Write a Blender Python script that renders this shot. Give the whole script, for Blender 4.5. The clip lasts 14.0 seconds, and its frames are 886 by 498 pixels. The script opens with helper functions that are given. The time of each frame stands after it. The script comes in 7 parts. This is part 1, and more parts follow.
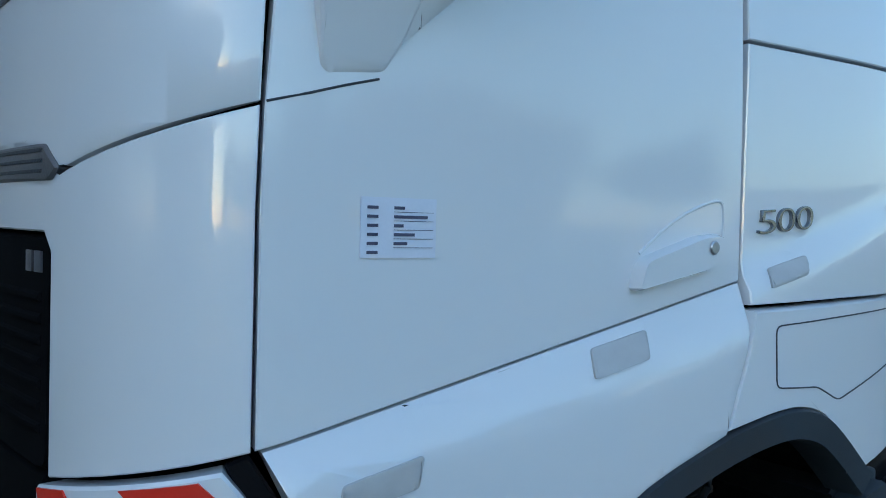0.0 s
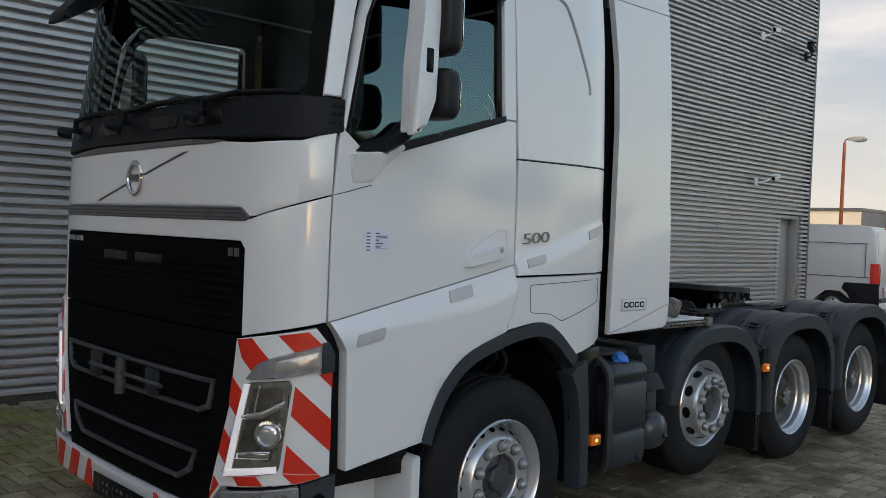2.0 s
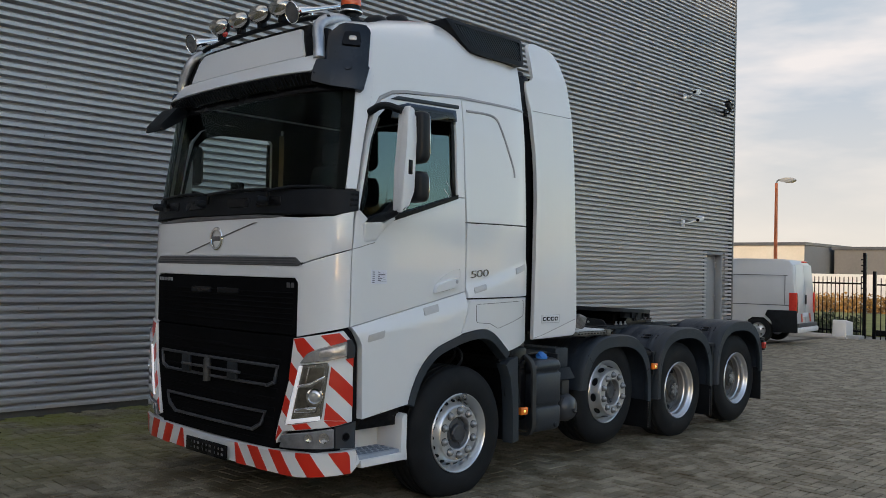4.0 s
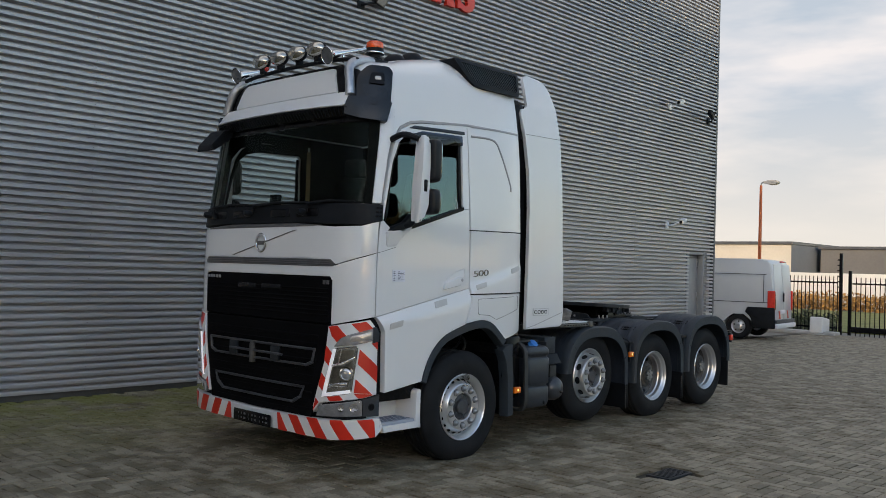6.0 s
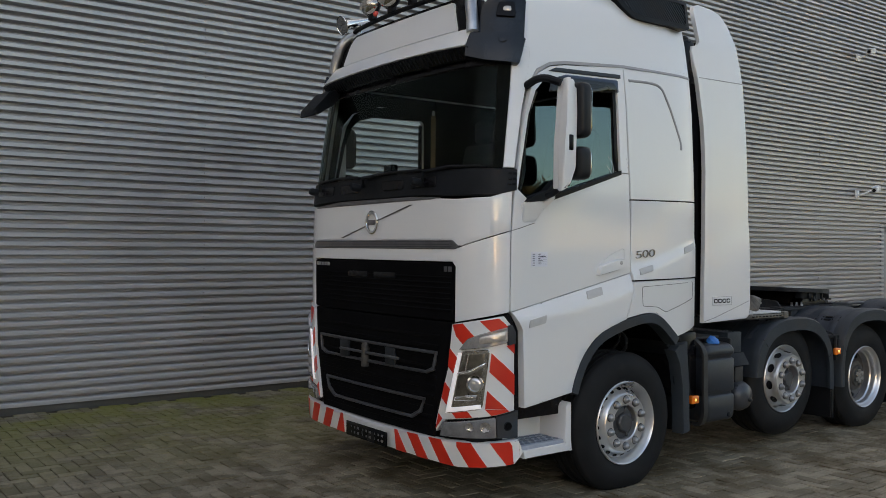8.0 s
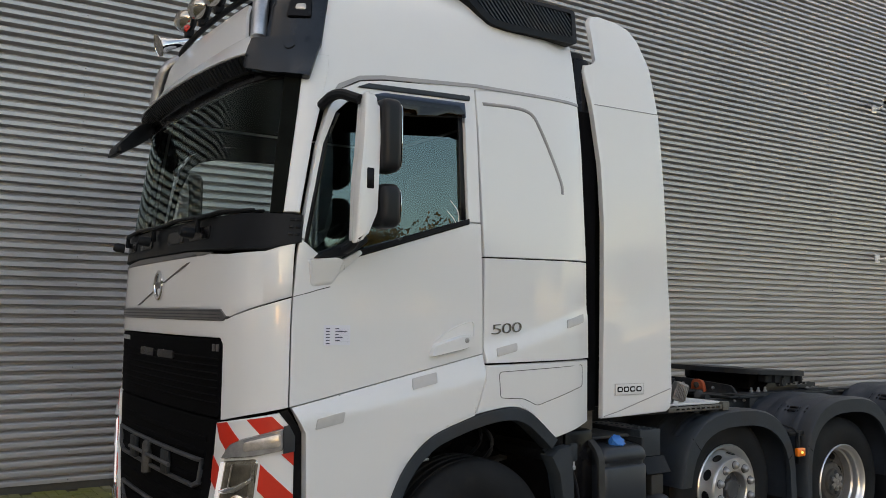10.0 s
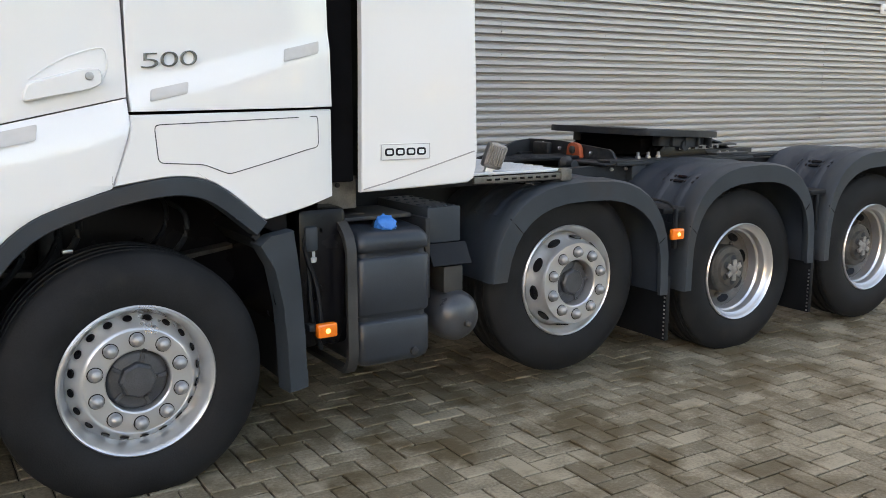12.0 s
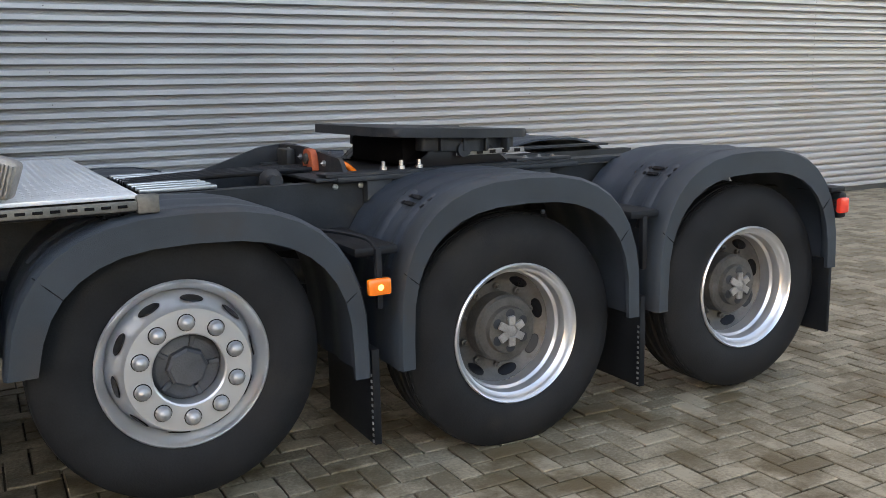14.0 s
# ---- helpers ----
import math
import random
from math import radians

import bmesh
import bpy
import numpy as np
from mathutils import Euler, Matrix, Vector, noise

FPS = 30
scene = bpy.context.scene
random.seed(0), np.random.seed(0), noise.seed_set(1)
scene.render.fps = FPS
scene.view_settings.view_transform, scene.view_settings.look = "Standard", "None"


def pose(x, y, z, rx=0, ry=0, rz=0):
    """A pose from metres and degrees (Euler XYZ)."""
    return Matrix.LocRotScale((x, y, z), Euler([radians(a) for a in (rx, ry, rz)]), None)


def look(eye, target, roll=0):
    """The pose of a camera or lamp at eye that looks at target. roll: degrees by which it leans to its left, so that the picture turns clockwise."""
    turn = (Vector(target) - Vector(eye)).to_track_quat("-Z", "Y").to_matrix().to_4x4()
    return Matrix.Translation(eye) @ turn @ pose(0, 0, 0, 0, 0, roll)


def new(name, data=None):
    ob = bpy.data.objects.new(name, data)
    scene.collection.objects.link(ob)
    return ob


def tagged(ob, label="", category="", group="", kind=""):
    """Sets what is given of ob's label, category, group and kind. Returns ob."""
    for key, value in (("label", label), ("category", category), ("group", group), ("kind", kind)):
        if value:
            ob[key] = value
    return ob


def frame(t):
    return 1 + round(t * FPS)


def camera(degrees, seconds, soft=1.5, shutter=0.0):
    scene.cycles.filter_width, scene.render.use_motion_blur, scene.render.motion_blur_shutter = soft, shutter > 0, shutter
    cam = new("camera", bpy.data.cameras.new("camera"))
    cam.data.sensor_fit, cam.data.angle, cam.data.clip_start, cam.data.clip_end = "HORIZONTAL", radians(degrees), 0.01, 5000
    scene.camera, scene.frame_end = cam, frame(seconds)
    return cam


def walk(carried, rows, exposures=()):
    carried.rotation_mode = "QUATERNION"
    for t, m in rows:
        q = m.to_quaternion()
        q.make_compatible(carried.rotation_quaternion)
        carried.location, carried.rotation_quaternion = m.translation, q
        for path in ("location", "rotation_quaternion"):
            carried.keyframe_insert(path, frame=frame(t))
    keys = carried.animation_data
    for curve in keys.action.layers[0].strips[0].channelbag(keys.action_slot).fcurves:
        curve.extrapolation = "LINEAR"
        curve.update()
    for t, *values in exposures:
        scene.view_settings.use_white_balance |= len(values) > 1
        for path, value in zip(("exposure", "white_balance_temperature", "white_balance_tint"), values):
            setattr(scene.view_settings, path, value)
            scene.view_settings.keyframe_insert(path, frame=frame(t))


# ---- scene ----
cam = camera(53.1, 14.0, soft=0.6)
PATH = [
    (0, (-1.379, -2.48, 1.664), (-0.236, -0.84, 1.604), 1.5),
    (0.5, (-1.739, -2.847, 1.64), (-0.502, -1.276, 1.586), 1.2),
    (1, (-2.172, -3.283, 1.661), (-0.894, -1.745, 1.616), 1.2),
    (1.5, (-2.615, -3.724, 1.682), (-1.235, -2.276, 1.66), 2.1),
    (2, (-3.043, -4.206, 1.706), (-1.661, -2.76, 1.666), 2.3),
    (2.5, (-3.491, -4.614, 1.7), (-2.08, -3.196, 1.683), 1.5),
    (3, (-3.904, -5.055, 1.696), (-2.483, -3.648, 1.713), 1.2),
    (5.3, (-5.607, -6.649, 1.709), (-4.159, -5.271, 1.771), 1.5),
    (5.5, (-5.693, -6.716, 1.71), (-4.245, -5.338, 1.768), 1.4),
    (6, (-5.749, -6.663, 1.732), (-4.303, -5.282, 1.774), 1.7),
    (6.5, (-5.733, -6.425, 1.724), (-4.285, -5.046, 1.763), 1.3),
    (7, (-5.42, -6.159, 1.704), (-4.088, -4.667, 1.676), 1.0),
    (7.2, (-5.267, -6.017, 1.684), (-3.987, -4.482, 1.602), 0.8),
    (9.3, (-3.35, -5.271, 1.796), (-2.233, -3.62, 1.965), 0.1),
    (9.5, (-3.139, -5.248, 1.78), (-2.025, -3.596, 1.948), 0.1),
    (10, (-2.597, -5.185, 1.763), (-1.496, -3.521, 1.91), 0.8),
    (10.5, (-2.07, -4.986, 1.725), (-0.967, -3.318, 1.722), 2.2),
    (11, (-1.536, -4.888, 1.647), (-0.461, -3.209, 1.491), 1.3),
    (11.5, (-1.013, -4.743, 1.589), (0.033, -3.069, 1.269), 0.9),
    (12, (-0.472, -4.629, 1.577), (0.569, -2.958, 1.227), 0.2),
    (12.5, (0.125, -4.553, 1.541), (1.162, -2.873, 1.221), -0.1),
    (13, (0.733, -4.361, 1.584), (1.783, -2.693, 1.244), 0.9),
    (13.5, (1.356, -4.285, 1.536), (2.418, -2.622, 1.21), -1.0),
    (14, (1.964, -4.089, 1.493), (2.887, -2.349, 1.146), -1.3),
]
LIGHTNESS = [(0.0, -0.15, 5100, 5), (0.5, -0.45, 5300, 6), (1.0, -0.60, 5950, 10), (1.5, -0.30, 7000, 17), (3.0, -0.22, 7050, 17), (5.5, -0.20, 6950, 17), (6.2, -0.18, 6950, 17), (7.0, -0.22, 7100, 18), (9.5, 0.09, 7950, 20), (10.3, 0.07, 8000, 20), (11.0, 0.22, 7950, 20), (11.4, 0.95, 7800, 20), (13.1, 0.94, 7700, 21), (13.5, 0.79, 7650, 21), (14.0, 1.13, 7600, 21)]
walk(cam, [(t, look(eye, target, roll)) for t, eye, target, roll in PATH], LIGHTNESS)


# ---- the cab's outer skin: s runs along the plan from the middle of the front round the corner, z up ----
def _chaikin(pts, n):
    for _ in range(n):
        out = [pts[0]]
        for a, b in zip(pts, pts[1:]):
            out += [tuple(0.75 * p + 0.25 * q for p, q in zip(a, b)), tuple(0.25 * p + 0.75 * q for p, q in zip(a, b))]
        pts = out + [pts[-1]]
    return pts


PLAN = np.array(_chaikin([(-1.132, 0.0), (-1.128, 0.45), (-1.108, 0.84), (-1.06, 1.06), (-0.965, 1.19), (-0.85, 1.246), (-0.70, 1.25), (0.55, 1.25), (0.92, 1.238), (1.08, 1.185), (1.30, 1.05)], 3))
ARC = np.concatenate(([0.0], np.cumsum(np.hypot(*(PLAN[1:] - PLAN[:-1]).T))))
BACK_Z = (0.0, 0.45, 1.2, 1.7, 2.05, 2.2, 3.05, 3.35, 3.5, 3.62, 3.68)
BACK_X = (0.05, 0.0, 0.0, 0.0, 0.012, 0.03, 0.145, 0.20, 0.27, 0.40, 0.60)
WIDE_Z = (0.0, 2.1, 2.8, 3.02, 3.35, 3.5, 3.60, 3.66, 3.70)
WIDE_Y = (1.0, 1.0, 0.982, 0.965, 0.92, 0.88, 0.81, 0.72, 0.55)


def s_of_x(x):
    """The place along the plan of a point of the flank."""
    return float(np.interp(x, PLAN[:, 0], ARC))


def skin(s, z, side=-1, out=0.0):
    """A point of the skin; side -1 is the driver's flank, out lifts it off the skin."""
    def at(ss, zz):
        ss, sg = abs(ss), (side if ss >= 0 else -side)
        x, y = np.interp(ss, ARC, PLAN[:, 0]), np.interp(ss, ARC, PLAN[:, 1])
        k = min(1.0, max(0.0, (0.4 - x) / 1.2))
        return np.array((x + np.interp(zz, BACK_Z, BACK_X) * k, sg * y * np.interp(zz, WIDE_Z, WIDE_Y), zz))
    p = at(s, z)
    if out:
        d, e = 0.02, 0.02
        n = np.cross(at(s + d, z) - at(s - d, z), at(s, z + e) - at(s, z - e))
        n = n / np.linalg.norm(n)
        ref = np.array((p[0] - 0.3, p[1], 0.0)) if abs(s) < 1.3 else np.array((0.0, p[1], 0.0))
        p = p + n * (out if n @ ref > 0 else -out)
    return p


# ---- world and light ----
world = bpy.data.worlds.new("sky")
scene.world = world
world.use_nodes = True
wn, wl = world.node_tree.nodes, world.node_tree.links
SUN_ELEV, SUN_TURN = 9.0, 228.0
sky = wn.new("ShaderNodeTexSky")
sky.sky_type, sky.sun_disc = "NISHITA", False
sky.dust_density, sky.ozone_density, sky.air_density = 0.4, 1.25, 1.0
sky.sun_elevation, sky.sun_rotation = radians(SUN_ELEV), radians(SUN_TURN)
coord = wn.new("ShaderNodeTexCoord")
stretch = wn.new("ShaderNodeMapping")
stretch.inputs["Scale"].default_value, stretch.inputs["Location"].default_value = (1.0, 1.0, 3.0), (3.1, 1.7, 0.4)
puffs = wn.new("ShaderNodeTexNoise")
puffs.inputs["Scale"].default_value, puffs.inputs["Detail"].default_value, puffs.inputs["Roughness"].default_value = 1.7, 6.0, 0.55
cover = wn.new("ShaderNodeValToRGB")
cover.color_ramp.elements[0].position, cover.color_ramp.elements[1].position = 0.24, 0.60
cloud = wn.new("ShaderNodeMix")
cloud.data_type = "RGBA"
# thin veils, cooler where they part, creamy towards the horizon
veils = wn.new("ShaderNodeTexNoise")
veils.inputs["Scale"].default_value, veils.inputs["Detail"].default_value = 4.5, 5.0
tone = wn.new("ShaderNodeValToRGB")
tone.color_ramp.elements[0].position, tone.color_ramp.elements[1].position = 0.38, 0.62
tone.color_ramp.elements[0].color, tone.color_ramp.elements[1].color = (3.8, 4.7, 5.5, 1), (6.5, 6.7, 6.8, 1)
low = wn.new("ShaderNodeMapRange")
low.inputs["From Min"].default_value, low.inputs["From Max"].default_value = 0.20, 0.02
cream = wn.new("ShaderNodeMix")
cream.data_type = "RGBA"
cream.inputs[7].default_value = (6.25, 6.3, 5.8, 1)
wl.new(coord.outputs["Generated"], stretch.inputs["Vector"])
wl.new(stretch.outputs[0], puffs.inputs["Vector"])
flat = wn.new("ShaderNodeMapping")
flat.inputs["Scale"].default_value = (1.0, 1.0, 4.0)
wl.new(coord.outputs["Generated"], flat.inputs["Vector"])
wl.new(flat.outputs[0], veils.inputs["Vector"])
wl.new(veils.outputs["Fac"], tone.inputs["Fac"])
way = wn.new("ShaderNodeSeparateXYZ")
wl.new(way.outputs["Z"], low.inputs["Value"])
wl.new(low.outputs[0], cream.inputs[0])
wl.new(tone.outputs[0], cream.inputs[6])
wl.new(cream.outputs[2], cloud.inputs[7])
# cloud cover weighted towards +y so the glass mirrors clear sky at -y
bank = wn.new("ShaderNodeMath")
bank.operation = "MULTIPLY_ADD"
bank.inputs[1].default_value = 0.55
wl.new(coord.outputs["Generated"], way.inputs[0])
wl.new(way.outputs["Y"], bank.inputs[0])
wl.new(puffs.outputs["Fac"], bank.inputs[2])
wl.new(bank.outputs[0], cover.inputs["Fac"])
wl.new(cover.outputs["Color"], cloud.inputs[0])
clear = wn.new("ShaderNodeVectorMath")
clear.operation = "SCALE"
clear.inputs["Scale"].default_value = 3.0
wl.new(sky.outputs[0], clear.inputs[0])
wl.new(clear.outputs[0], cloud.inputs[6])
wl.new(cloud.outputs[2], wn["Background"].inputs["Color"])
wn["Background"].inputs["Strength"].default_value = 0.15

sun = new("sun", bpy.data.lights.new("sun", "SUN"))
sun.data.energy, sun.data.angle, sun.data.color = 3.0, radians(0.6), (1.0, 0.84, 0.62)
az = radians(SUN_TURN)
sun.matrix_world = look((0, 0, 0), (-math.sin(az) * math.cos(radians(SUN_ELEV)), -math.cos(az) * math.cos(radians(SUN_ELEV)), -math.sin(radians(SUN_ELEV))))


# ---- materials ----
def nodes_of(name):
    m = bpy.data.materials.new(name)
    m.use_nodes = True
    n, l = m.node_tree.nodes, m.node_tree.links
    return m, n, l, n["Principled BSDF"]


def surface(name, dark, light, rough=0.5, metal=0.0, scale=6.0, fine=80.0, bump=0.1, coat=0.0, rvar=0.1, spread=0.0, spec=0.5, grime=None, grime_at=0.6, moss=False, grain=0.35, soft=0.05):
    """A paint, plastic, metal or stone with two scales of variation, in metres."""
    m, n, l, b = nodes_of(name)
    geo = n.new("ShaderNodeNewGeometry")
    big, small = n.new("ShaderNodeTexNoise"), n.new("ShaderNodeTexNoise")
    big.inputs["Scale"].default_value, big.inputs["Detail"].default_value = scale, 5.0
    small.inputs["Scale"].default_value, small.inputs["Detail"].default_value = fine, 4.0
    for t in (big, small):
        l.new(geo.outputs["Position"], t.inputs["Vector"])
    add = n.new("ShaderNodeMath")
    add.operation = "MULTIPLY_ADD"
    add.inputs[1].default_value, add.inputs[2].default_value = grain, -grain / 2
    l.new(small.outputs["Fac"], add.inputs[0])
    tot = n.new("ShaderNodeMath")
    tot.operation = "ADD"
    l.new(big.outputs["Fac"], tot.inputs[0])
    l.new(add.outputs[0], tot.inputs[1])
    if spread:
        info = n.new("ShaderNodeObjectInfo")
        isl = n.new("ShaderNodeNewGeometry")
        mixr = n.new("ShaderNodeMath")
        mixr.operation = "ADD"
        l.new(info.outputs["Random"], mixr.inputs[0])
        l.new(isl.outputs["Random Per Island"], mixr.inputs[1])
        fr = n.new("ShaderNodeMath")
        fr.operation = "FRACT"
        l.new(mixr.outputs[0], fr.inputs[0])
        sp = n.new("ShaderNodeMath")
        sp.operation = "MULTIPLY_ADD"
        sp.inputs[1].default_value, sp.inputs[2].default_value = spread, -spread / 2
        l.new(fr.outputs[0], sp.inputs[0])
        t2 = n.new("ShaderNodeMath")
        t2.operation = "ADD"
        l.new(tot.outputs[0], t2.inputs[0])
        l.new(sp.outputs[0], t2.inputs[1])
        tot = t2
    ramp = n.new("ShaderNodeValToRGB")
    ramp.color_ramp.elements[0].position, ramp.color_ramp.elements[1].position = 0.3, 0.7
    ramp.color_ramp.elements[0].color, ramp.color_ramp.elements[1].color = (*dark, 1), (*light, 1)
    l.new(tot.outputs[0], ramp.inputs[0])
    col = ramp.outputs[0]
    if grime:
        g = n.new("ShaderNodeTexNoise")
        g.inputs["Scale"].default_value, g.inputs["Detail"].default_value, g.inputs["Roughness"].default_value = scale * (0.45 if moss else 0.35), 9.0, 0.66
        l.new(geo.outputs["Position"], g.inputs["Vector"])
        gr = n.new("ShaderNodeValToRGB")
        gr.color_ramp.elements[0].position, gr.color_ramp.elements[1].position = grime_at - soft, grime_at + soft
        l.new(g.outputs["Fac"], gr.inputs[0])
        mx = n.new("ShaderNodeMix")
        mx.data_type = "RGBA"
        mx.inputs[7].default_value = (*grime, 1)
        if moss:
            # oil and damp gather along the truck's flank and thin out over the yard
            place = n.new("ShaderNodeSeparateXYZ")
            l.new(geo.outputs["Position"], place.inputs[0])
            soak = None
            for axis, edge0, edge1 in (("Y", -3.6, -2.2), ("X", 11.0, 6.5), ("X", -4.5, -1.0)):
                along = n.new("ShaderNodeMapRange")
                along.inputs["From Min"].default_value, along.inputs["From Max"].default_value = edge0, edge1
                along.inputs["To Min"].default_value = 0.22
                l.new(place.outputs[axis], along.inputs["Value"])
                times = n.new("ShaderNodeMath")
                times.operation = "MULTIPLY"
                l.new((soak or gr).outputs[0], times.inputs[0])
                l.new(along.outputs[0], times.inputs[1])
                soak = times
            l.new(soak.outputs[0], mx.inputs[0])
        else:
            l.new(gr.outputs[0], mx.inputs[0])
        l.new(col, mx.inputs[6])
        col = mx.outputs[2]
    if moss:
        sep = n.new("ShaderNodeSeparateXYZ")
        l.new(geo.outputs["Position"], sep.inputs[0])
        near = n.new("ShaderNodeMapRange")
        near.inputs["From Min"].default_value, near.inputs["From Max"].default_value = 0.6, 4.3
        l.new(sep.outputs["Y"], near.inputs["Value"])
        west = n.new("ShaderNodeMapRange")
        west.inputs["From Min"].default_value, west.inputs["From Max"].default_value = 9.0, -0.5
        l.new(sep.outputs["X"], west.inputs["Value"])
        patch = n.new("ShaderNodeTexNoise")
        patch.inputs["Scale"].default_value, patch.inputs["Detail"].default_value = 1.4, 8.0
        l.new(geo.outputs["Position"], patch.inputs["Vector"])
        pr = n.new("ShaderNodeMapRange")
        pr.inputs["From Min"].default_value, pr.inputs["From Max"].default_value = 0.38, 0.52
        l.new(patch.outputs["Fac"], pr.inputs["Value"])
        fac = n.new("ShaderNodeMath")
        fac.operation = "MULTIPLY"
        l.new(near.outputs[0], fac.inputs[0])
        l.new(west.outputs[0], fac.inputs[1])
        fac2 = n.new("ShaderNodeMath")
        fac2.operation = "MULTIPLY"
        l.new(fac.outputs[0], fac2.inputs[0])
        l.new(pr.outputs[0], fac2.inputs[1])
        mm = n.new("ShaderNodeMix")
        mm.data_type = "RGBA"
        mm.inputs[7].default_value = (0.150, 0.145, 0.026, 1)
        l.new(fac2.outputs[0], mm.inputs[0])
        l.new(col, mm.inputs[6])
        col = mm.outputs[2]
    l.new(col, b.inputs["Base Color"])
    rr = n.new("ShaderNodeMapRange")
    rr.inputs["To Min"].default_value, rr.inputs["To Max"].default_value = max(0.02, rough - rvar), min(1.0, rough + rvar)
    l.new(big.outputs["Fac"], rr.inputs["Value"])
    l.new(rr.outputs[0], b.inputs["Roughness"])
    b.inputs["Metallic"].default_value, b.inputs["Coat Weight"].default_value = metal, coat
    b.inputs["Coat Roughness"].default_value, b.inputs["Specular IOR Level"].default_value = 0.10, spec
    if bump:
        bp = n.new("ShaderNodeBump")
        bp.inputs["Strength"].default_value, bp.inputs["Distance"].default_value = bump, 0.004
        l.new(small.outputs["Fac"], bp.inputs["Height"])
        l.new(bp.outputs[0], b.inputs["Normal"])
    return m


def glass(name, tint, ior=1.5, rough=0.0, sheen=(1, 1, 1)):
    m, n, l, b = nodes_of(name)
    n.remove(b)
    clear, gloss, mix, fres = n.new("ShaderNodeBsdfTransparent"), n.new("ShaderNodeBsdfGlossy"), n.new("ShaderNodeMixShader"), n.new("ShaderNodeFresnel")
    clear.inputs[0].default_value, gloss.inputs["Roughness"].default_value, fres.inputs[0].default_value = (*tint, 1), rough, ior
    gloss.inputs["Color"].default_value = (*sheen, 1)
    l.new(fres.outputs[0], mix.inputs[0])
    l.new(clear.outputs[0], mix.inputs[1])
    l.new(gloss.outputs[0], mix.inputs[2])
    l.new(mix.outputs[0], n["Material Output"].inputs[0])
    return m


def glow(name, color, strength):
    m, n, l, b = nodes_of(name)
    b.inputs["Base Color"].default_value, b.inputs["Emission Color"].default_value = (*color, 1), (*color, 1)
    b.inputs["Emission Strength"].default_value, b.inputs["Roughness"].default_value = strength, 0.2
    return m


WHITE = surface("white_paint", (0.720, 0.730, 0.745), (0.728, 0.738, 0.753), 0.34, 0, 3, 300, 0.0, 0.8, 0.02)
WHITE.node_tree.nodes["Principled BSDF"].inputs["Coat IOR"].default_value = 1.6
WHITE.node_tree.nodes["Principled BSDF"].inputs["Coat Roughness"].default_value = 0.06
WHITE_DULL = surface("white_plastic", (0.66, 0.67, 0.68), (0.72, 0.73, 0.74), 0.42, 0, 5, 300, 0.05, 0.1)
LAMPBODY = surface("clear_lamp_plastic", (0.26, 0.26, 0.27), (0.40, 0.40, 0.41), 0.15, 0.5, 18, 150, 0.2, 0.6)
# darker copy of the tread colour: shade of the shallow dimples
DIMPLE = surface("tread_dimple_shade", (0.16, 0.19, 0.24), (0.22, 0.25, 0.31), 0.6, 0.2, 8, 150, 0.2)
BLACK = surface("black_gloss", (0.004, 0.004, 0.005), (0.007, 0.007, 0.009), 0.25, 0, 5, 200, 0.02, 0.0, spec=0.16)
PLASTIC = surface("black_plastic", (0.005, 0.006, 0.008), (0.010, 0.012, 0.0155), 0.5, 0, 6, 350, 0.2, spec=0.18)
GRILLE = surface("matt_black_mesh", (0.003, 0.003, 0.0035), (0.006, 0.006, 0.007), 0.8, 0, 6, 350, 0.2, spec=0.04)
DARKGREY = surface("dark_grey_plastic", (0.0185, 0.0255, 0.0335), (0.031, 0.041, 0.053), 0.55, 0, 4, 350, 0.25, grime=(0.03, 0.032, 0.036), spec=0.35)
CHASSIS = surface("chassis_paint", (0.0075, 0.0095, 0.0125), (0.020, 0.0245, 0.031), 0.55, 0.0, 7, 120, 0.25, grime=(0.05, 0.043, 0.036), spec=0.35)
TYRE = surface("tyre_rubber", (0.008, 0.0088, 0.0105), (0.016, 0.0172, 0.0195), 0.68, 0, 5, 140, 0.25, grime=(0.019, 0.0188, 0.0185), grime_at=0.62, spec=0.16)
RIM = surface("silver_rim", (0.58, 0.59, 0.61), (0.66, 0.67, 0.69), 0.28, 0.74, 3, 60, 0.0, 0.0, rvar=0.02, grain=0.1)
RIM_WORN = surface("worn_rim", (0.048, 0.047, 0.047), (0.105, 0.10, 0.096), 0.5, 0.3, 9, 90, 0.2, grime=(0.05, 0.04, 0.032))
HUB = surface("grey_hub", (0.040, 0.043, 0.050), (0.080, 0.084, 0.093), 0.5, 0.3, 9, 150, 0.3)
RUSTY = surface("rusty_hub", (0.034, 0.032, 0.030), (0.084, 0.078, 0.072), 0.65, 0.3, 14, 120, 0.5)
CHROME = surface("chrome", (0.75, 0.75, 0.75), (0.85, 0.85, 0.85), 0.08, 1.0, 4, 100, 0.0, rvar=0.03)
STEEL = surface("bare_steel", (0.35, 0.36, 0.38), (0.55, 0.56, 0.58), 0.35, 0.9, 9, 120, 0.1)
ALU = surface("checker_plate", (0.50, 0.53, 0.57), (0.64, 0.67, 0.71), 0.38, 0.35, 6, 100, 0.1)
RED = surface("red_film", (0.58, 0.018, 0.006), (0.66, 0.028, 0.010), 0.35, 0, 4, 200, 0.03, 0.2)
ORANGE = surface("orange_lens", (0.85, 0.16, 0.01), (0.95, 0.22, 0.02), 0.15, 0, 20, 300, 0.1, 0.6)
REDLENS = surface("red_lens", (0.60, 0.03, 0.02), (0.75, 0.05, 0.03), 0.15, 0, 20, 300, 0.1, 0.6)
BLUE = surface("blue_cap", (0.015, 0.15, 0.48), (0.03, 0.21, 0.60), 0.4, 0, 12, 300, 0.1)
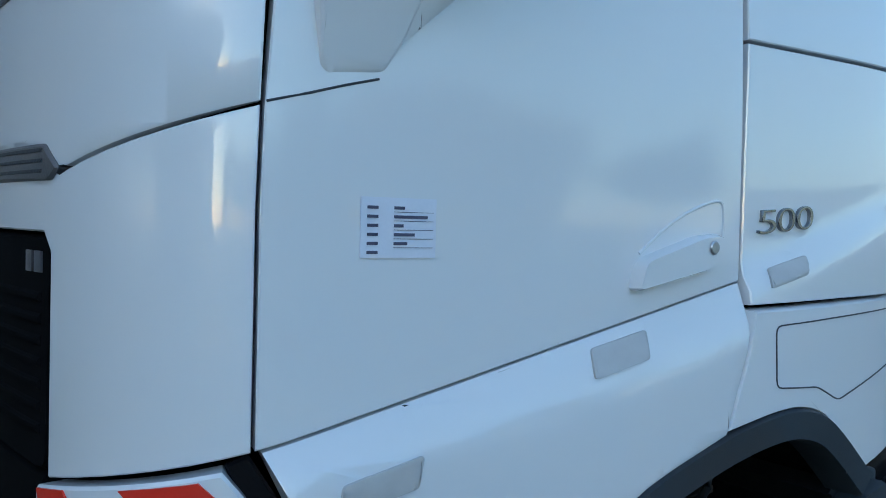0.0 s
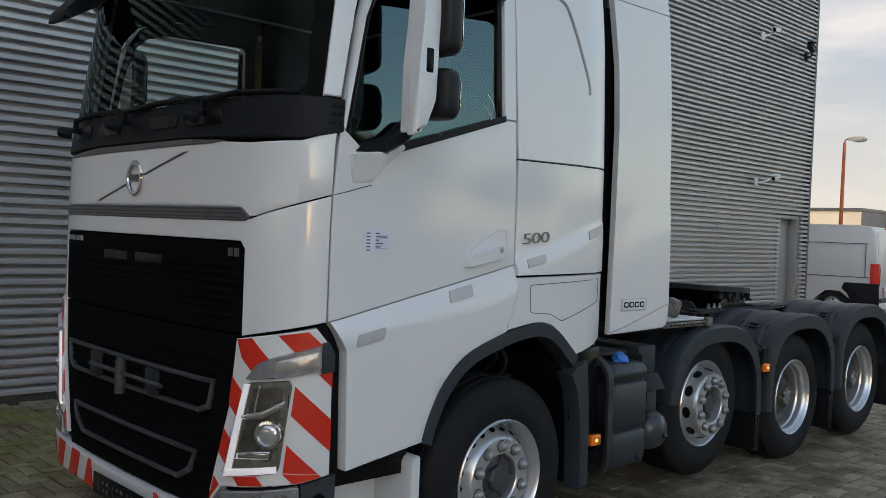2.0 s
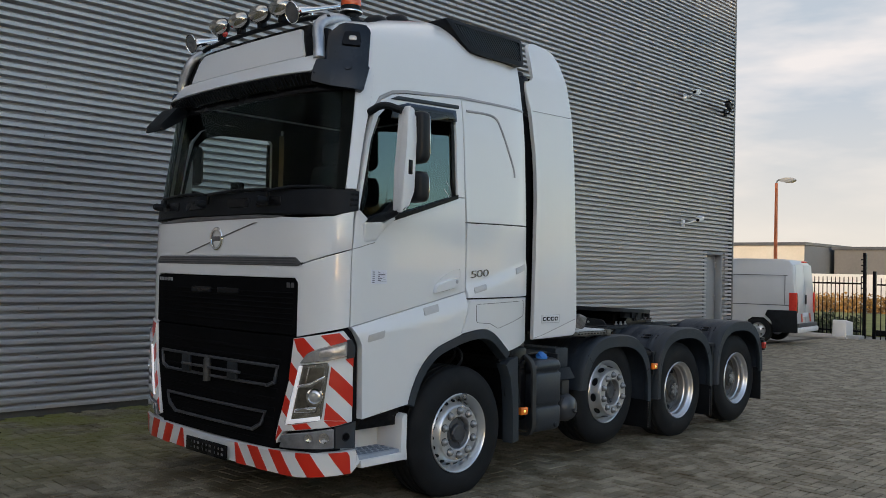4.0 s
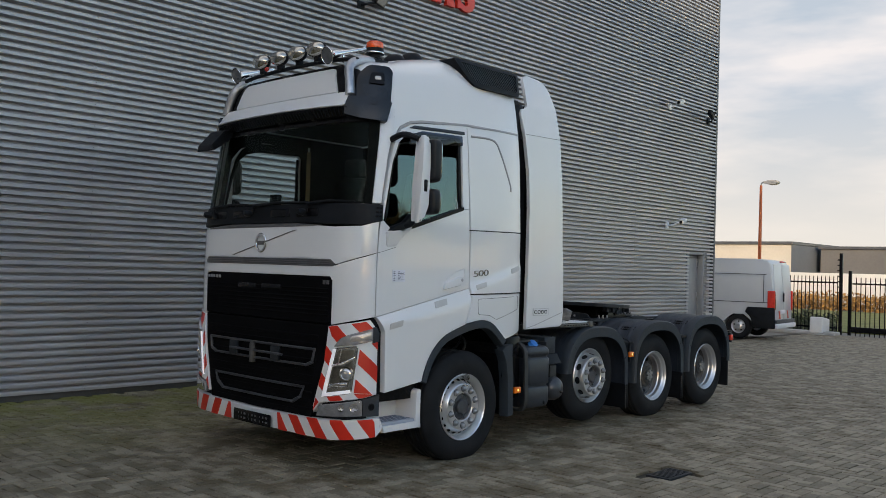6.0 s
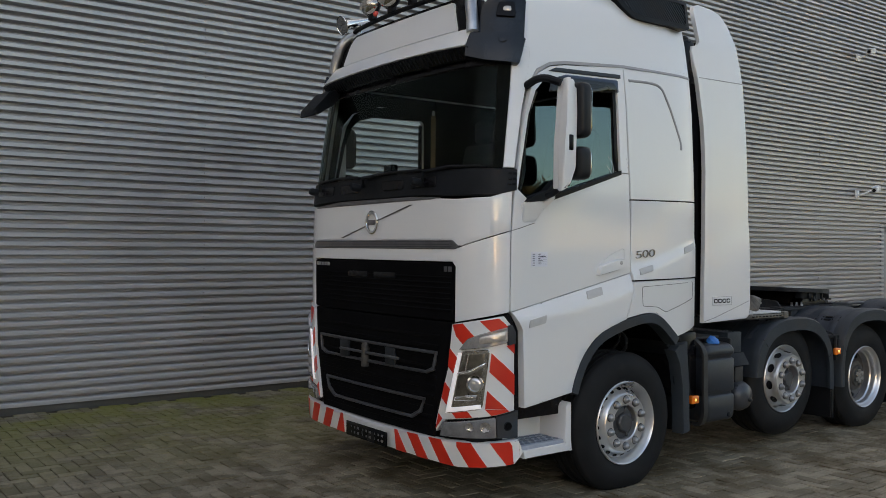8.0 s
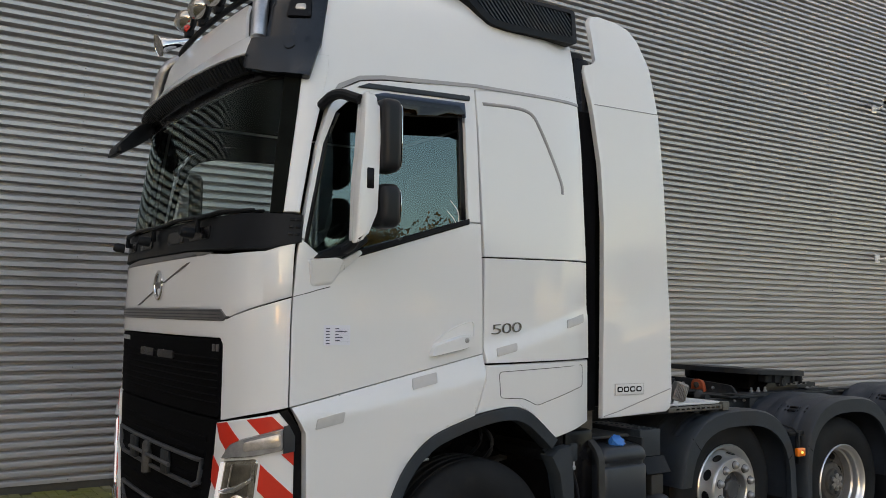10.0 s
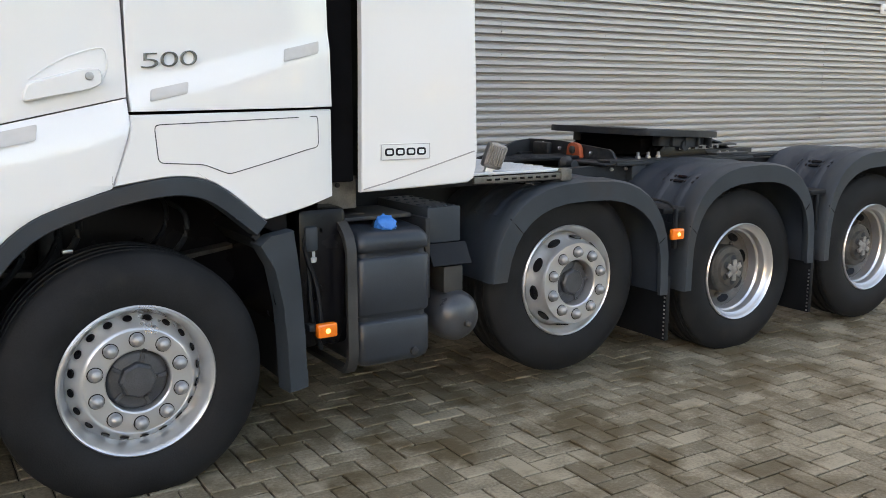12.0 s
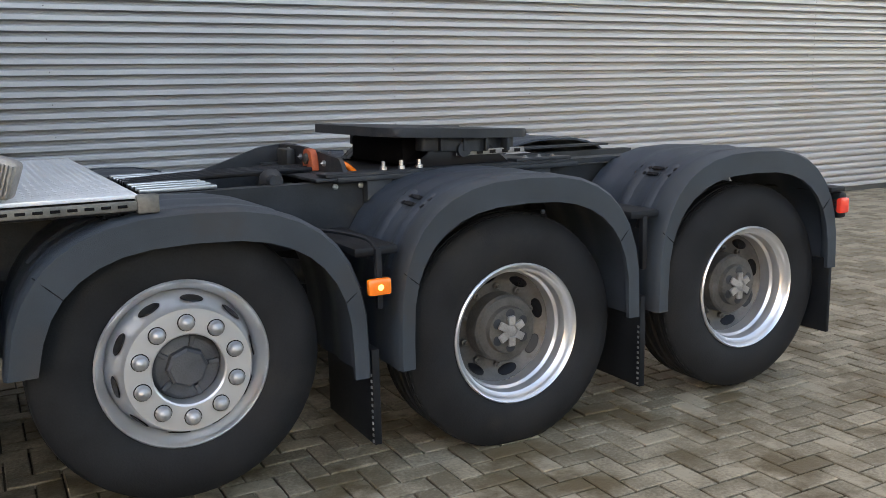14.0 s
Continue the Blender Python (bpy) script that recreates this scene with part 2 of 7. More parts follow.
TANK = surface("tank_plastic", (0.011, 0.0155, 0.0225), (0.027, 0.035, 0.047), 0.38, 0, 3, 250, 0.2, grime=(0.075, 0.065, 0.055), grime_at=0.66)
REFLECT = surface("pale_grey_reflector", (0.46, 0.455, 0.45), (0.50, 0.495, 0.49), 0.5, 0, 30, 400, 0.0, grain=0.1)
SEAM = surface("seam_shade", (0.30, 0.30, 0.31), (0.36, 0.36, 0.37), 0.5, 0, 6, 200, 0.02)
SILVER = surface("silver_trim", (0.115, 0.112, 0.118), (0.165, 0.16, 0.168), 0.35, 0.5, 10, 250, 0.1)
INDLENS = surface("clear_indicator", (0.40, 0.37, 0.34), (0.55, 0.51, 0.47), 0.12, 0.4, 40, 200, 0.2, 0.8)
LENS = glass("clear_lens", (0.94, 0.95, 0.97), 1.16)
SCREEN = glass("windscreen_glass", (0.82, 0.90, 0.86), 1.20, sheen=(0.85, 1.0, 0.95))
PANE_CLEAR = glass("clear_side_glass", (0.94, 0.965, 0.955), 1.3)
BEACON = surface("beacon_dome", (0.74, 0.07, 0.008), (0.84, 0.10, 0.014), 0.15, 0, 20, 300, 0.1, 0.6)
# teal sheen puts the blue of the sky into the reflections by colour
PANE = glass("side_glass", (0.62, 0.70, 0.70), 2.3, sheen=(0.60, 0.86, 0.90))
SMOKE = glass("smoked_acrylic", (0.10, 0.13, 0.19), 1.5)
PAPER = surface("white_label", (0.66, 0.68, 0.76), (0.72, 0.74, 0.82), 0.5, 0, 10, 200, 0.05)
INK = surface("ink", (0.05, 0.05, 0.09), (0.09, 0.09, 0.14), 0.6, 0, 30, 300, 0)
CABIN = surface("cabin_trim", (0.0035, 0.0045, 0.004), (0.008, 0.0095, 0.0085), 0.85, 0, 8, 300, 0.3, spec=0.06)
BEIGE = surface("cabin_curtain", (0.20, 0.15, 0.085), (0.30, 0.22, 0.12), 0.85, 0, 8, 200, 0.3)
CLAD = surface("cladding_steel", (0.366, 0.368, 0.384), (0.423, 0.425, 0.441), 0.36, 0.33, 0.7, 60, 0.0, grime=(0.315, 0.319, 0.33), grime_at=0.62)
CLAD_DARK = surface("cladding_trim", (0.10, 0.105, 0.11), (0.14, 0.145, 0.15), 0.5, 0.3, 2, 60, 0.1)
DOORPAINT = surface("grey_door_paint", (0.24, 0.25, 0.26), (0.29, 0.30, 0.31), 0.45, 0.1, 2, 90, 0.1)
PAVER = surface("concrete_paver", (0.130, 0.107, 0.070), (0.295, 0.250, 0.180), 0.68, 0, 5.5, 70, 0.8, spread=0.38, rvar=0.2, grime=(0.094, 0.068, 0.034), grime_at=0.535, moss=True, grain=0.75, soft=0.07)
JOINT = surface("joint_sand", (0.020, 0.016, 0.009), (0.050, 0.040, 0.024), 0.9, 0, 3, 90, 0.6)
YARD = surface("far_paving", (0.12, 0.108, 0.090), (0.23, 0.21, 0.18), 0.7, 0, 0.8, 25, 0.5, grime=(0.07, 0.062, 0.046))
CONCRETE = surface("concrete", (0.33, 0.33, 0.32), (0.48, 0.47, 0.46), 0.8, 0, 3, 60, 0.5)
LEAF = surface("leaf", (0.02, 0.032, 0.012), (0.06, 0.085, 0.025), 0.6, 0, 3, 60, 0.2, spread=0.5)
AUTUMN = surface("autumn_leaf", (0.16, 0.075, 0.015), (0.42, 0.22, 0.045), 0.7, 0, 2, 60, 0.2, spread=0.6)
BARK = surface("bark", (0.05, 0.04, 0.03), (0.10, 0.08, 0.06), 0.9, 0, 5, 50, 0.8)


# ---- mesh helpers ----
def part(name, bm, material, parent=None, label="", smooth=True, angle=35):
    me = bpy.data.meshes.new(name)
    bmesh.ops.recalc_face_normals(bm, faces=bm.faces)
    if smooth:
        for f in bm.faces:
            f.smooth = True
        for e in bm.edges:
            e.smooth = len(e.link_faces) == 2 and e.calc_face_angle(0) < radians(angle)
    bm.to_mesh(me)
    bm.free()
    me.materials.append(material)
    ob = new(name, me)
    ob.parent = parent
    if label:
        ob["label"] = label
    return ob


def thing(name, label, category, at=(0, 0, 0), turn=0, group="", kind=""):
    ob = new(name)
    ob.empty_display_size = 0.2
    ob.matrix_world = pose(*at, 0, 0, turn)
    return tagged(ob, label, category, group, kind)


def box(bm, x0, x1, y0, y1, z0, z1, bevel=0.0, seg=2, m=None):
    made = bmesh.ops.create_cube(bm, size=1, matrix=Matrix.Translation(((x0 + x1) / 2, (y0 + y1) / 2, (z0 + z1) / 2)) @ Matrix.Diagonal((x1 - x0, y1 - y0, z1 - z0, 1)))
    vs = made["verts"]
    if bevel:
        es = list({e for v in vs for e in v.link_edges})
        r = bmesh.ops.bevel(bm, geom=es, offset=bevel, segments=seg, affect="EDGES", profile=0.5)
        vs = list({v for f in r["faces"] for v in f.verts} | {v for v in vs if v.is_valid})
    if m is not None:
        bmesh.ops.transform(bm, matrix=m, verts=[v for v in vs if v.is_valid])
    return bm


def boxed(x0, x1, y0, y1, z0, z1, bevel=0.0, seg=2):
    return box(bmesh.new(), x0, x1, y0, y1, z0, z1, bevel, seg)


def lathe(bm, profile, m=Matrix(), seg=40, closed=False, caps=True):
    """Turn (radius, height) pairs about the local z axis."""
    rings = [[bm.verts.new(m @ Vector((r * math.cos(a), r * math.sin(a), h))) for a in [2 * math.pi * k / seg for k in range(seg)]] for r, h in profile]
    pairs = list(zip(rings, rings[1:])) + ([(rings[-1], rings[0])] if closed else [])
    for a, b in pairs:
        for k in range(seg):
            bm.faces.new((a[k], a[(k + 1) % seg], b[(k + 1) % seg], b[k]))
    if caps and not closed:
        for ring, (r, h) in ((rings[0], profile[0]), (rings[-1], profile[-1])):
            if r > 1e-4:
                bm.faces.new(ring)
    return bm


def turned(profile, m=Matrix(), seg=40, closed=False, caps=True):
    return lathe(bmesh.new(), profile, m, seg, closed, caps)


def tube(bm, pts, r, seg=10):
    """A round bar along points; r may be a list."""
    pts = [Vector(p) for p in pts]
    rings, up = [], Vector((0.31, 0.2, 0.93))
    for k, p in enumerate(pts):
        d = (pts[min(k + 1, len(pts) - 1)] - pts[max(k - 1, 0)]).normalized()
        a = d.cross(up).normalized()
        b = d.cross(a)
        rad = r[k] if isinstance(r, (list, tuple)) else r
        rings.append([bm.verts.new(p + rad * (a * math.cos(t) + b * math.sin(t))) for t in [2 * math.pi * i / seg for i in range(seg)]])
    for a, b in zip(rings, rings[1:]):
        for i in range(seg):
            bm.faces.new((a[i], a[(i + 1) % seg], b[(i + 1) % seg], b[i]))
    bm.faces.new(rings[0])
    bm.faces.new(rings[-1])
    return bm


def piped(pts, r, seg=10):
    return tube(bmesh.new(), pts, r, seg)


def bend(pts, n=2):
    return _chaikin([tuple(p) for p in pts], n)


def rounded(pts, r=0.02, n=3):
    """A polygon with its corners rounded."""
    out, c = [], len(pts)
    for i in range(c):
        p, a, b = Vector(pts[i]), Vector(pts[i - 1]), Vector(pts[(i + 1) % c])
        k = min(r, 0.45 * (a - p).length, 0.45 * (b - p).length)
        q0, q1 = p + (a - p).normalized() * k, p + (b - p).normalized() * k
        for j in range(n + 1):
            t = j / n
            out.append(tuple((1 - t) ** 2 * q0 + 2 * t * (1 - t) * p + t * t * q1))
    return out


def prism(pts, axis, lo, hi, bevel=0.0, seg=2, bm=None):
    """A flat polygon given thickness along an axis; pts in the other two axes, in order."""
    bm = bm or bmesh.new()
    put = {"x": lambda a, b, c: (c, a, b), "y": lambda a, b, c: (a, c, b), "z": lambda a, b, c: (a, b, c)}[axis]
    v0 = [bm.verts.new(put(*p, lo)) for p in pts]
    v1 = [bm.verts.new(put(*p, hi)) for p in pts]
    caps = [bm.faces.new(v0), bm.faces.new(v1[::-1])]
    n = len(pts)
    for i in range(n):
        bm.faces.new((v0[i], v1[i], v1[(i + 1) % n], v0[(i + 1) % n]))
    if bevel:
        es = list({e for f in caps for e in f.edges})
        bmesh.ops.bevel(bm, geom=es, offset=bevel, segments=seg, affect="EDGES", profile=0.5)
    return bm


LIGHTBAR = glow("running_light", (0.92, 0.95, 1.0), 0.35)
LENSBALL = surface("lamp_glass", (0.55, 0.56, 0.57), (0.72, 0.73, 0.75), 0.06, 0.7, 25, 120, 0.1, 0.8, 0.03)
PLASTICSOFT = surface("mudguard_plastic", (0.017, 0.024, 0.035), (0.034, 0.044, 0.060), 0.42, 0, 4, 300, 0.2, grime=(0.035, 0.034, 0.033), grime_at=0.66, spec=0.3)
SMOKEBLACK = surface("smoked_black", (0.006, 0.008, 0.012), (0.010, 0.013, 0.018), 0.14, 0, 5, 200, 0.0, 0.12, spec=0.35)
TREAD = surface("tread_plate", (0.30, 0.34, 0.41), (0.40, 0.44, 0.51), 0.5, 0.2, 8, 150, 0.2)
MIRROR = surface("mirror_glass", (0.85, 0.85, 0.85), (0.87, 0.87, 0.87), 0.02, 1.0, 4, 100, 0, rvar=0.0)
DARKCHROME = surface("dark_chrome", (0.19, 0.19, 0.195), (0.33, 0.33, 0.335), 0.22, 1.0, 12, 150, 0.05)
DECKRAIL = surface("weathered_rail", (0.07, 0.067, 0.060), (0.17, 0.162, 0.145), 0.5, 0.3, 12, 120, 0.25)
NUTSTEEL = surface("wheel_nut_steel", (0.26, 0.265, 0.275), (0.36, 0.365, 0.375), 0.36, 0.6, 20, 200, 0.05)
ALUWORN = surface("worn_aluminium", (0.16, 0.155, 0.15), (0.32, 0.31, 0.30), 0.5, 0.4, 16, 120, 0.3)
HEADCHROME = surface("lamp_reflector", (0.46, 0.43, 0.38), (0.66, 0.62, 0.55), 0.13, 0.95, 22, 150, 0.1)
HEADDARK = surface("lamp_bezel", (0.10, 0.092, 0.075), (0.19, 0.175, 0.145), 0.3, 0.7, 18, 150, 0.1)
AIRTANK = surface("air_tank_paint", (0.040, 0.044, 0.052), (0.062, 0.067, 0.077), 0.30, 0.2, 5, 120, 0.1)
STRAP = surface("strap_steel", (0.024, 0.025, 0.026), (0.050, 0.050, 0.050), 0.55, 0.3, 10, 150, 0.3)
SHELLBLACK = surface("mirror_shell_black", (0.009, 0.010, 0.012), (0.014, 0.015, 0.018), 0.42, 0, 5, 200, 0.05, 0.0, spec=0.25)
LED = glow("marker_led", (1.0, 0.72, 0.16), 1.2)


# ---- the yard ----
WALL_Y, WALL_END = 4.336, 15.95
bm = bmesh.new()
xs, ys = (-2500, -60, -9, 22.7, 60, 2500), (-2500, -60, -8.5, WALL_Y + 0.3, 60, 2500)
grid = [[bm.verts.new((x, y, -0.024)) for x in xs] for y in ys]
for j in range(5):
    for i in range(5):
        f = bm.faces.new((grid[j][i], grid[j][i + 1], grid[j + 1][i + 1], grid[j + 1][i]))
        f.material_index = 0 if (i, j) == (2, 2) else 1
ground = part("ground", bm, JOINT, smooth=False)
ground.data.materials.append(YARD)
tagged(ground, "damp yard ground with sandy joints under the paving", "ground", kind="structure")

# ---- the corrugated hall ----
wall = thing("wall_north", "tall hall wall of grey corrugated steel sheets", "wall", kind="structure")
PITCH, DEEP, TOP = 0.0915, 0.098, 11.2


def sheet(x0, x1, z0, z1, y):
    """One profiled sheet: flat faces parted by deep narrow grooves, the upper edge of each face leaning back."""
    bm = bmesh.new()
    shape = ((0.0, 0.0), (0.02, 0.04), (0.05, 0.93), (0.075, 1.0), (0.48, 1.0), (0.51, 0.98), (0.62, 0.83), (0.65, 0.74), (0.67, 0.04), (0.69, 0.0))
    rows = []
    z = z0
    while z < z1:
        for f, d in shape:
            zz = z + f * PITCH
            if zz <= z1:
                rows.append((bm.verts.new((x0, y - DEEP * d, zz)), bm.verts.new((x1, y - DEEP * d, zz))))
        z += PITCH
    for a, b in zip(rows, rows[1:]):
        bm.faces.new((a[0], a[1], b[1], b[0]))
    for k in (0, 1):
        back = [bm.verts.new((r[k].co.x, y + 0.01, r[k].co.z)) for r in rows]
        for a, b, c, d in zip(rows, rows[1:], back, back[1:]):
            bm.faces.new((a[k], b[k], d, c))
    return bm


# sheets west of -16.5 are unseen length added to darken the windscreen's reflection
EDGES = (-44.0, -38.4, -32.8, -27.3, -21.8, -16.5, -12.3, -8.1, -4.6, -0.76, 2.64, 5.86, 7.5, 12.04, 14.62)
for i, (a, b) in enumerate(zip(EDGES, EDGES[1:])):
    part("sheet", sheet(a + 0.002, b + 0.012, 0.06, TOP, WALL_Y - 0.003 * (i % 2)), CLAD, wall, angle=30)
part("sheet", sheet(14.632, 15.57, 0.06 + 25 * PITCH, TOP, WALL_Y), CLAD, wall, angle=30)
part("sheet", sheet(15.572, WALL_END - 0.03, 0.06, TOP, WALL_Y), CLAD, wall, angle=30)
part("backing", boxed(-44.0, 14.6, WALL_Y + 0.012, WALL_Y + 0.22, -0.05, TOP), CLAD_DARK, wall, smooth=False)
part("backing", boxed(14.6, 15.6, WALL_Y + 0.012, WALL_Y + 0.22, 2.3, TOP), CLAD_DARK, wall, smooth=False)
part("backing", boxed(15.6, WALL_END, WALL_Y + 0.012, WALL_Y + 0.22, -0.05, TOP), CLAD_DARK, wall, smooth=False)
part("plinth", boxed(-44.0, 14.6, WALL_Y - 0.012, WALL_Y + 0.011, -0.05, 0.055, 0.003), CLAD_DARK, wall)
part("plinth", boxed(15.6, WALL_END, WALL_Y - 0.012, WALL_Y + 0.011, -0.05, 0.055, 0.003), CLAD_DARK, wall)
part("corner_trim", prism([(WALL_END - 0.04, WALL_Y - DEEP - 0.004), (WALL_END + 0.035, WALL_Y - DEEP - 0.004), (WALL_END + 0.035, WALL_Y + 0.3), (WALL_END + 0.0, WALL_Y + 0.3), (WALL_END + 0.0, WALL_Y), (WALL_END - 0.04, WALL_Y)], "z", -0.05, TOP), CLAD_DARK, wall, smooth=False)
bm = bmesh.new()
for x in EDGES[1:-1]:
    for k in range(40):
        z = 0.06 + (k * 3 + 0.34) * PITCH
        if z < 8.5:
            lathe(bm, ((0.006, 0), (0.006, 0.004), (0.003, 0.006)), pose(x + 0.004, WALL_Y - DEEP - 0.001, z, 90), 6)
part("sheet_screws", bm, CLAD_DARK, wall)["kind"] = "stuff"
east = part("wall_east", boxed(WALL_END - 0.2, WALL_END, WALL_Y + 0.3, WALL_Y + 40, -0.05, TOP), CLAD, smooth=False)
tagged(east, "grey steel gable wall of the hall", "wall", kind="structure")
roof = part("roof", boxed(-44.0, WALL_END, WALL_Y + 0.05, WALL_Y + 40, TOP + 0.004, TOP + 0.3), CLAD_DARK, smooth=False)
tagged(roof, "flat dark roof of the hall", "roof", kind="structure")

door = thing("door_1", "closed grey steel service door in a recessed frame", "door", kind="structure")
part("door_leaf", boxed(14.74, 15.50, WALL_Y + 0.14, WALL_Y + 0.19, 0.02, 2.24, 0.004), DOORPAINT, door)
part("frame", boxed(14.632, 14.735, WALL_Y - 0.03, WALL_Y + 0.20, 0.0, 2.30, 0.004), DOORPAINT, door)
part("frame", boxed(15.505, 15.57, WALL_Y - 0.03, WALL_Y + 0.20, 0.0, 2.30, 0.004), DOORPAINT, door)
part("frame", boxed(14.60, 15.60, WALL_Y - 0.045, WALL_Y + 0.20, 2.255, 2.325, 0.004), DOORPAINT, door)
for z in (0.45, 1.15, 1.95):
    part("hinge", boxed(15.44, 15.49, WALL_Y + 0.115, WALL_Y + 0.138, z, z + 0.14, 0.003), STEEL, door)
part("door_handle", piped(bend([(14.82, WALL_Y + 0.14, 1.03), (14.82, WALL_Y + 0.09, 1.03), (14.95, WALL_Y + 0.09, 1.03)]), 0.011), STEEL, door)


def wall_camera(x, z, reach, dark=False):
    t = thing("wall_camera", "small %s security camera on a wall bracket" % ("dark" if dark else "white"), "security camera", (x, WALL_Y - DEEP, z))
    c = PLASTIC if dark else WHITE_DULL
    part("base", boxed(-0.06, 0.06, -0.04, 0.003, -0.09, 0.07, 0.012), c, t)
    part("arm", piped(bend([(0, -0.03, -0.02), (0.02, -0.12, -0.02), (reach * 0.5, -0.2, 0.06)]), 0.018), c, t)
    h = part("housing", boxed(-0.16, 0.16, -0.055, 0.055, -0.05, 0.05, 0.02), c, t)
    h.matrix_basis = pose(reach * 0.8, -0.24, 0.10, 8, -12 if reach > 0 else 12, 12)
    part("visor", boxed(-0.18, 0.14, -0.06, 0.06, 0.052, 0.062, 0.004), c, h)
    part("eye", turned(((0.0, 0.0), (0.035, 0.0), (0.035, 0.01), (0, 0.012)), pose(-0.16, 0, 0, 0, -90), 16), BLACK, h)
    return t


wall_camera(13.46, 2.93, 0.45)
wall_camera(13.46, 5.80, 0.14)
wall_camera(15.42, 5.72, -0.35, True)

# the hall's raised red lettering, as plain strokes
sign = thing("wall_sign", "raised red lettering on the corrugated hall wall", "sign")
FEET = [(0.0, 0.0), (0.20, 0.0), (0.20, 0.07), (0.17, 0.09), (0.23, 0.26), (0.33, 0.26), (0.36, 0.09), (0.33, 0.07), (0.33, 0.0), (0.55, 0.0), (0.55, 0.07), (0.51, 0.09), (0.40, 0.62), (0.20, 0.62), (0.04, 0.09), (0.0, 0.07)]
HOOK = [(0.02, 0.02), (0.06, 0.02), (0.10, 0.04), (0.20, -0.01), (0.32, -0.01), (0.43, 0.04), (0.49, 0.13), (0.49, 0.24), (0.43, 0.32), (0.44, 0.40), (0.42, 0.58), (0.30, 0.62), (0.16, 0.62), (0.05, 0.55), (0.02, 0.44), (0.06, 0.32), (0.30, 0.20), (0.30, 0.12), (0.22, 0.09), (0.12, 0.13), (0.06, 0.22), (0.02, 0.22)]
for x, form in ((3.02, HOOK), (4.02, FEET), (4.59, FEET), (5.17, FEET), (5.76, HOOK)):
    part("letter", prism([(x + a, 6.385 + b) for a, b in form], "y", WALL_Y - DEEP - 0.07, WALL_Y - DEEP, 0.006), RED, sign)

# the floodlight below it
fl_lamp = thing("wall_floodlight", "black square floodlight on a short wall arm", "floodlight", (3.56, WALL_Y - DEEP, 5.94))
part("base", boxed(-0.07, 0.07, -0.03, 0.0, -0.06, 0.06, 0.008), PLASTIC, fl_lamp)
part("arm", piped(bend([(0.0, -0.02, 0.0), (0.02, -0.12, 0.0), (0.12, -0.16, 0.03), (0.20, -0.16, 0.07)]), 0.022, 10), PLASTIC, fl_lamp)
head = part("housing", boxed(-0.17, 0.17, -0.04, 0.05, -0.14, 0.14, 0.015), PLASTIC, fl_lamp)
head.matrix_basis = pose(0.32, -0.17, 0.16, 38, 0, 24)
part("lens", boxed(-0.135, 0.135, -0.0435, -0.0405, -0.105, 0.105), INDLENS, head)
for z in (-0.122, 0.122):
    part("rim", boxed(-0.165, 0.165, -0.052, -0.0405, z - 0.012, z + 0.012, 0.004), PLASTIC, head)
for x in (-0.08, 0.0, 0.08):
    part("fin", boxed(x - 0.006, x + 0.006, 0.0505, 0.08, -0.11, 0.11), PLASTIC, head)

# ---- the drain grate ----
grate = thing("drain_grate", "dark cast-iron drain grate set in the paving", "drain", (1.24, -2.785, 0))
part("frame", prism([(-0.2, -0.11), (0.2, -0.11), (0.2, 0.11), (-0.2, 0.11)], "z", -0.02, 0.006, 0.003), CHASSIS, grate)
for k in range(9):
    part("bar", boxed(-0.17 + k * 0.04, -0.15 + k * 0.04, -0.095, 0.095, 0.007, 0.014, 0.002, 1), CHASSIS, grate)


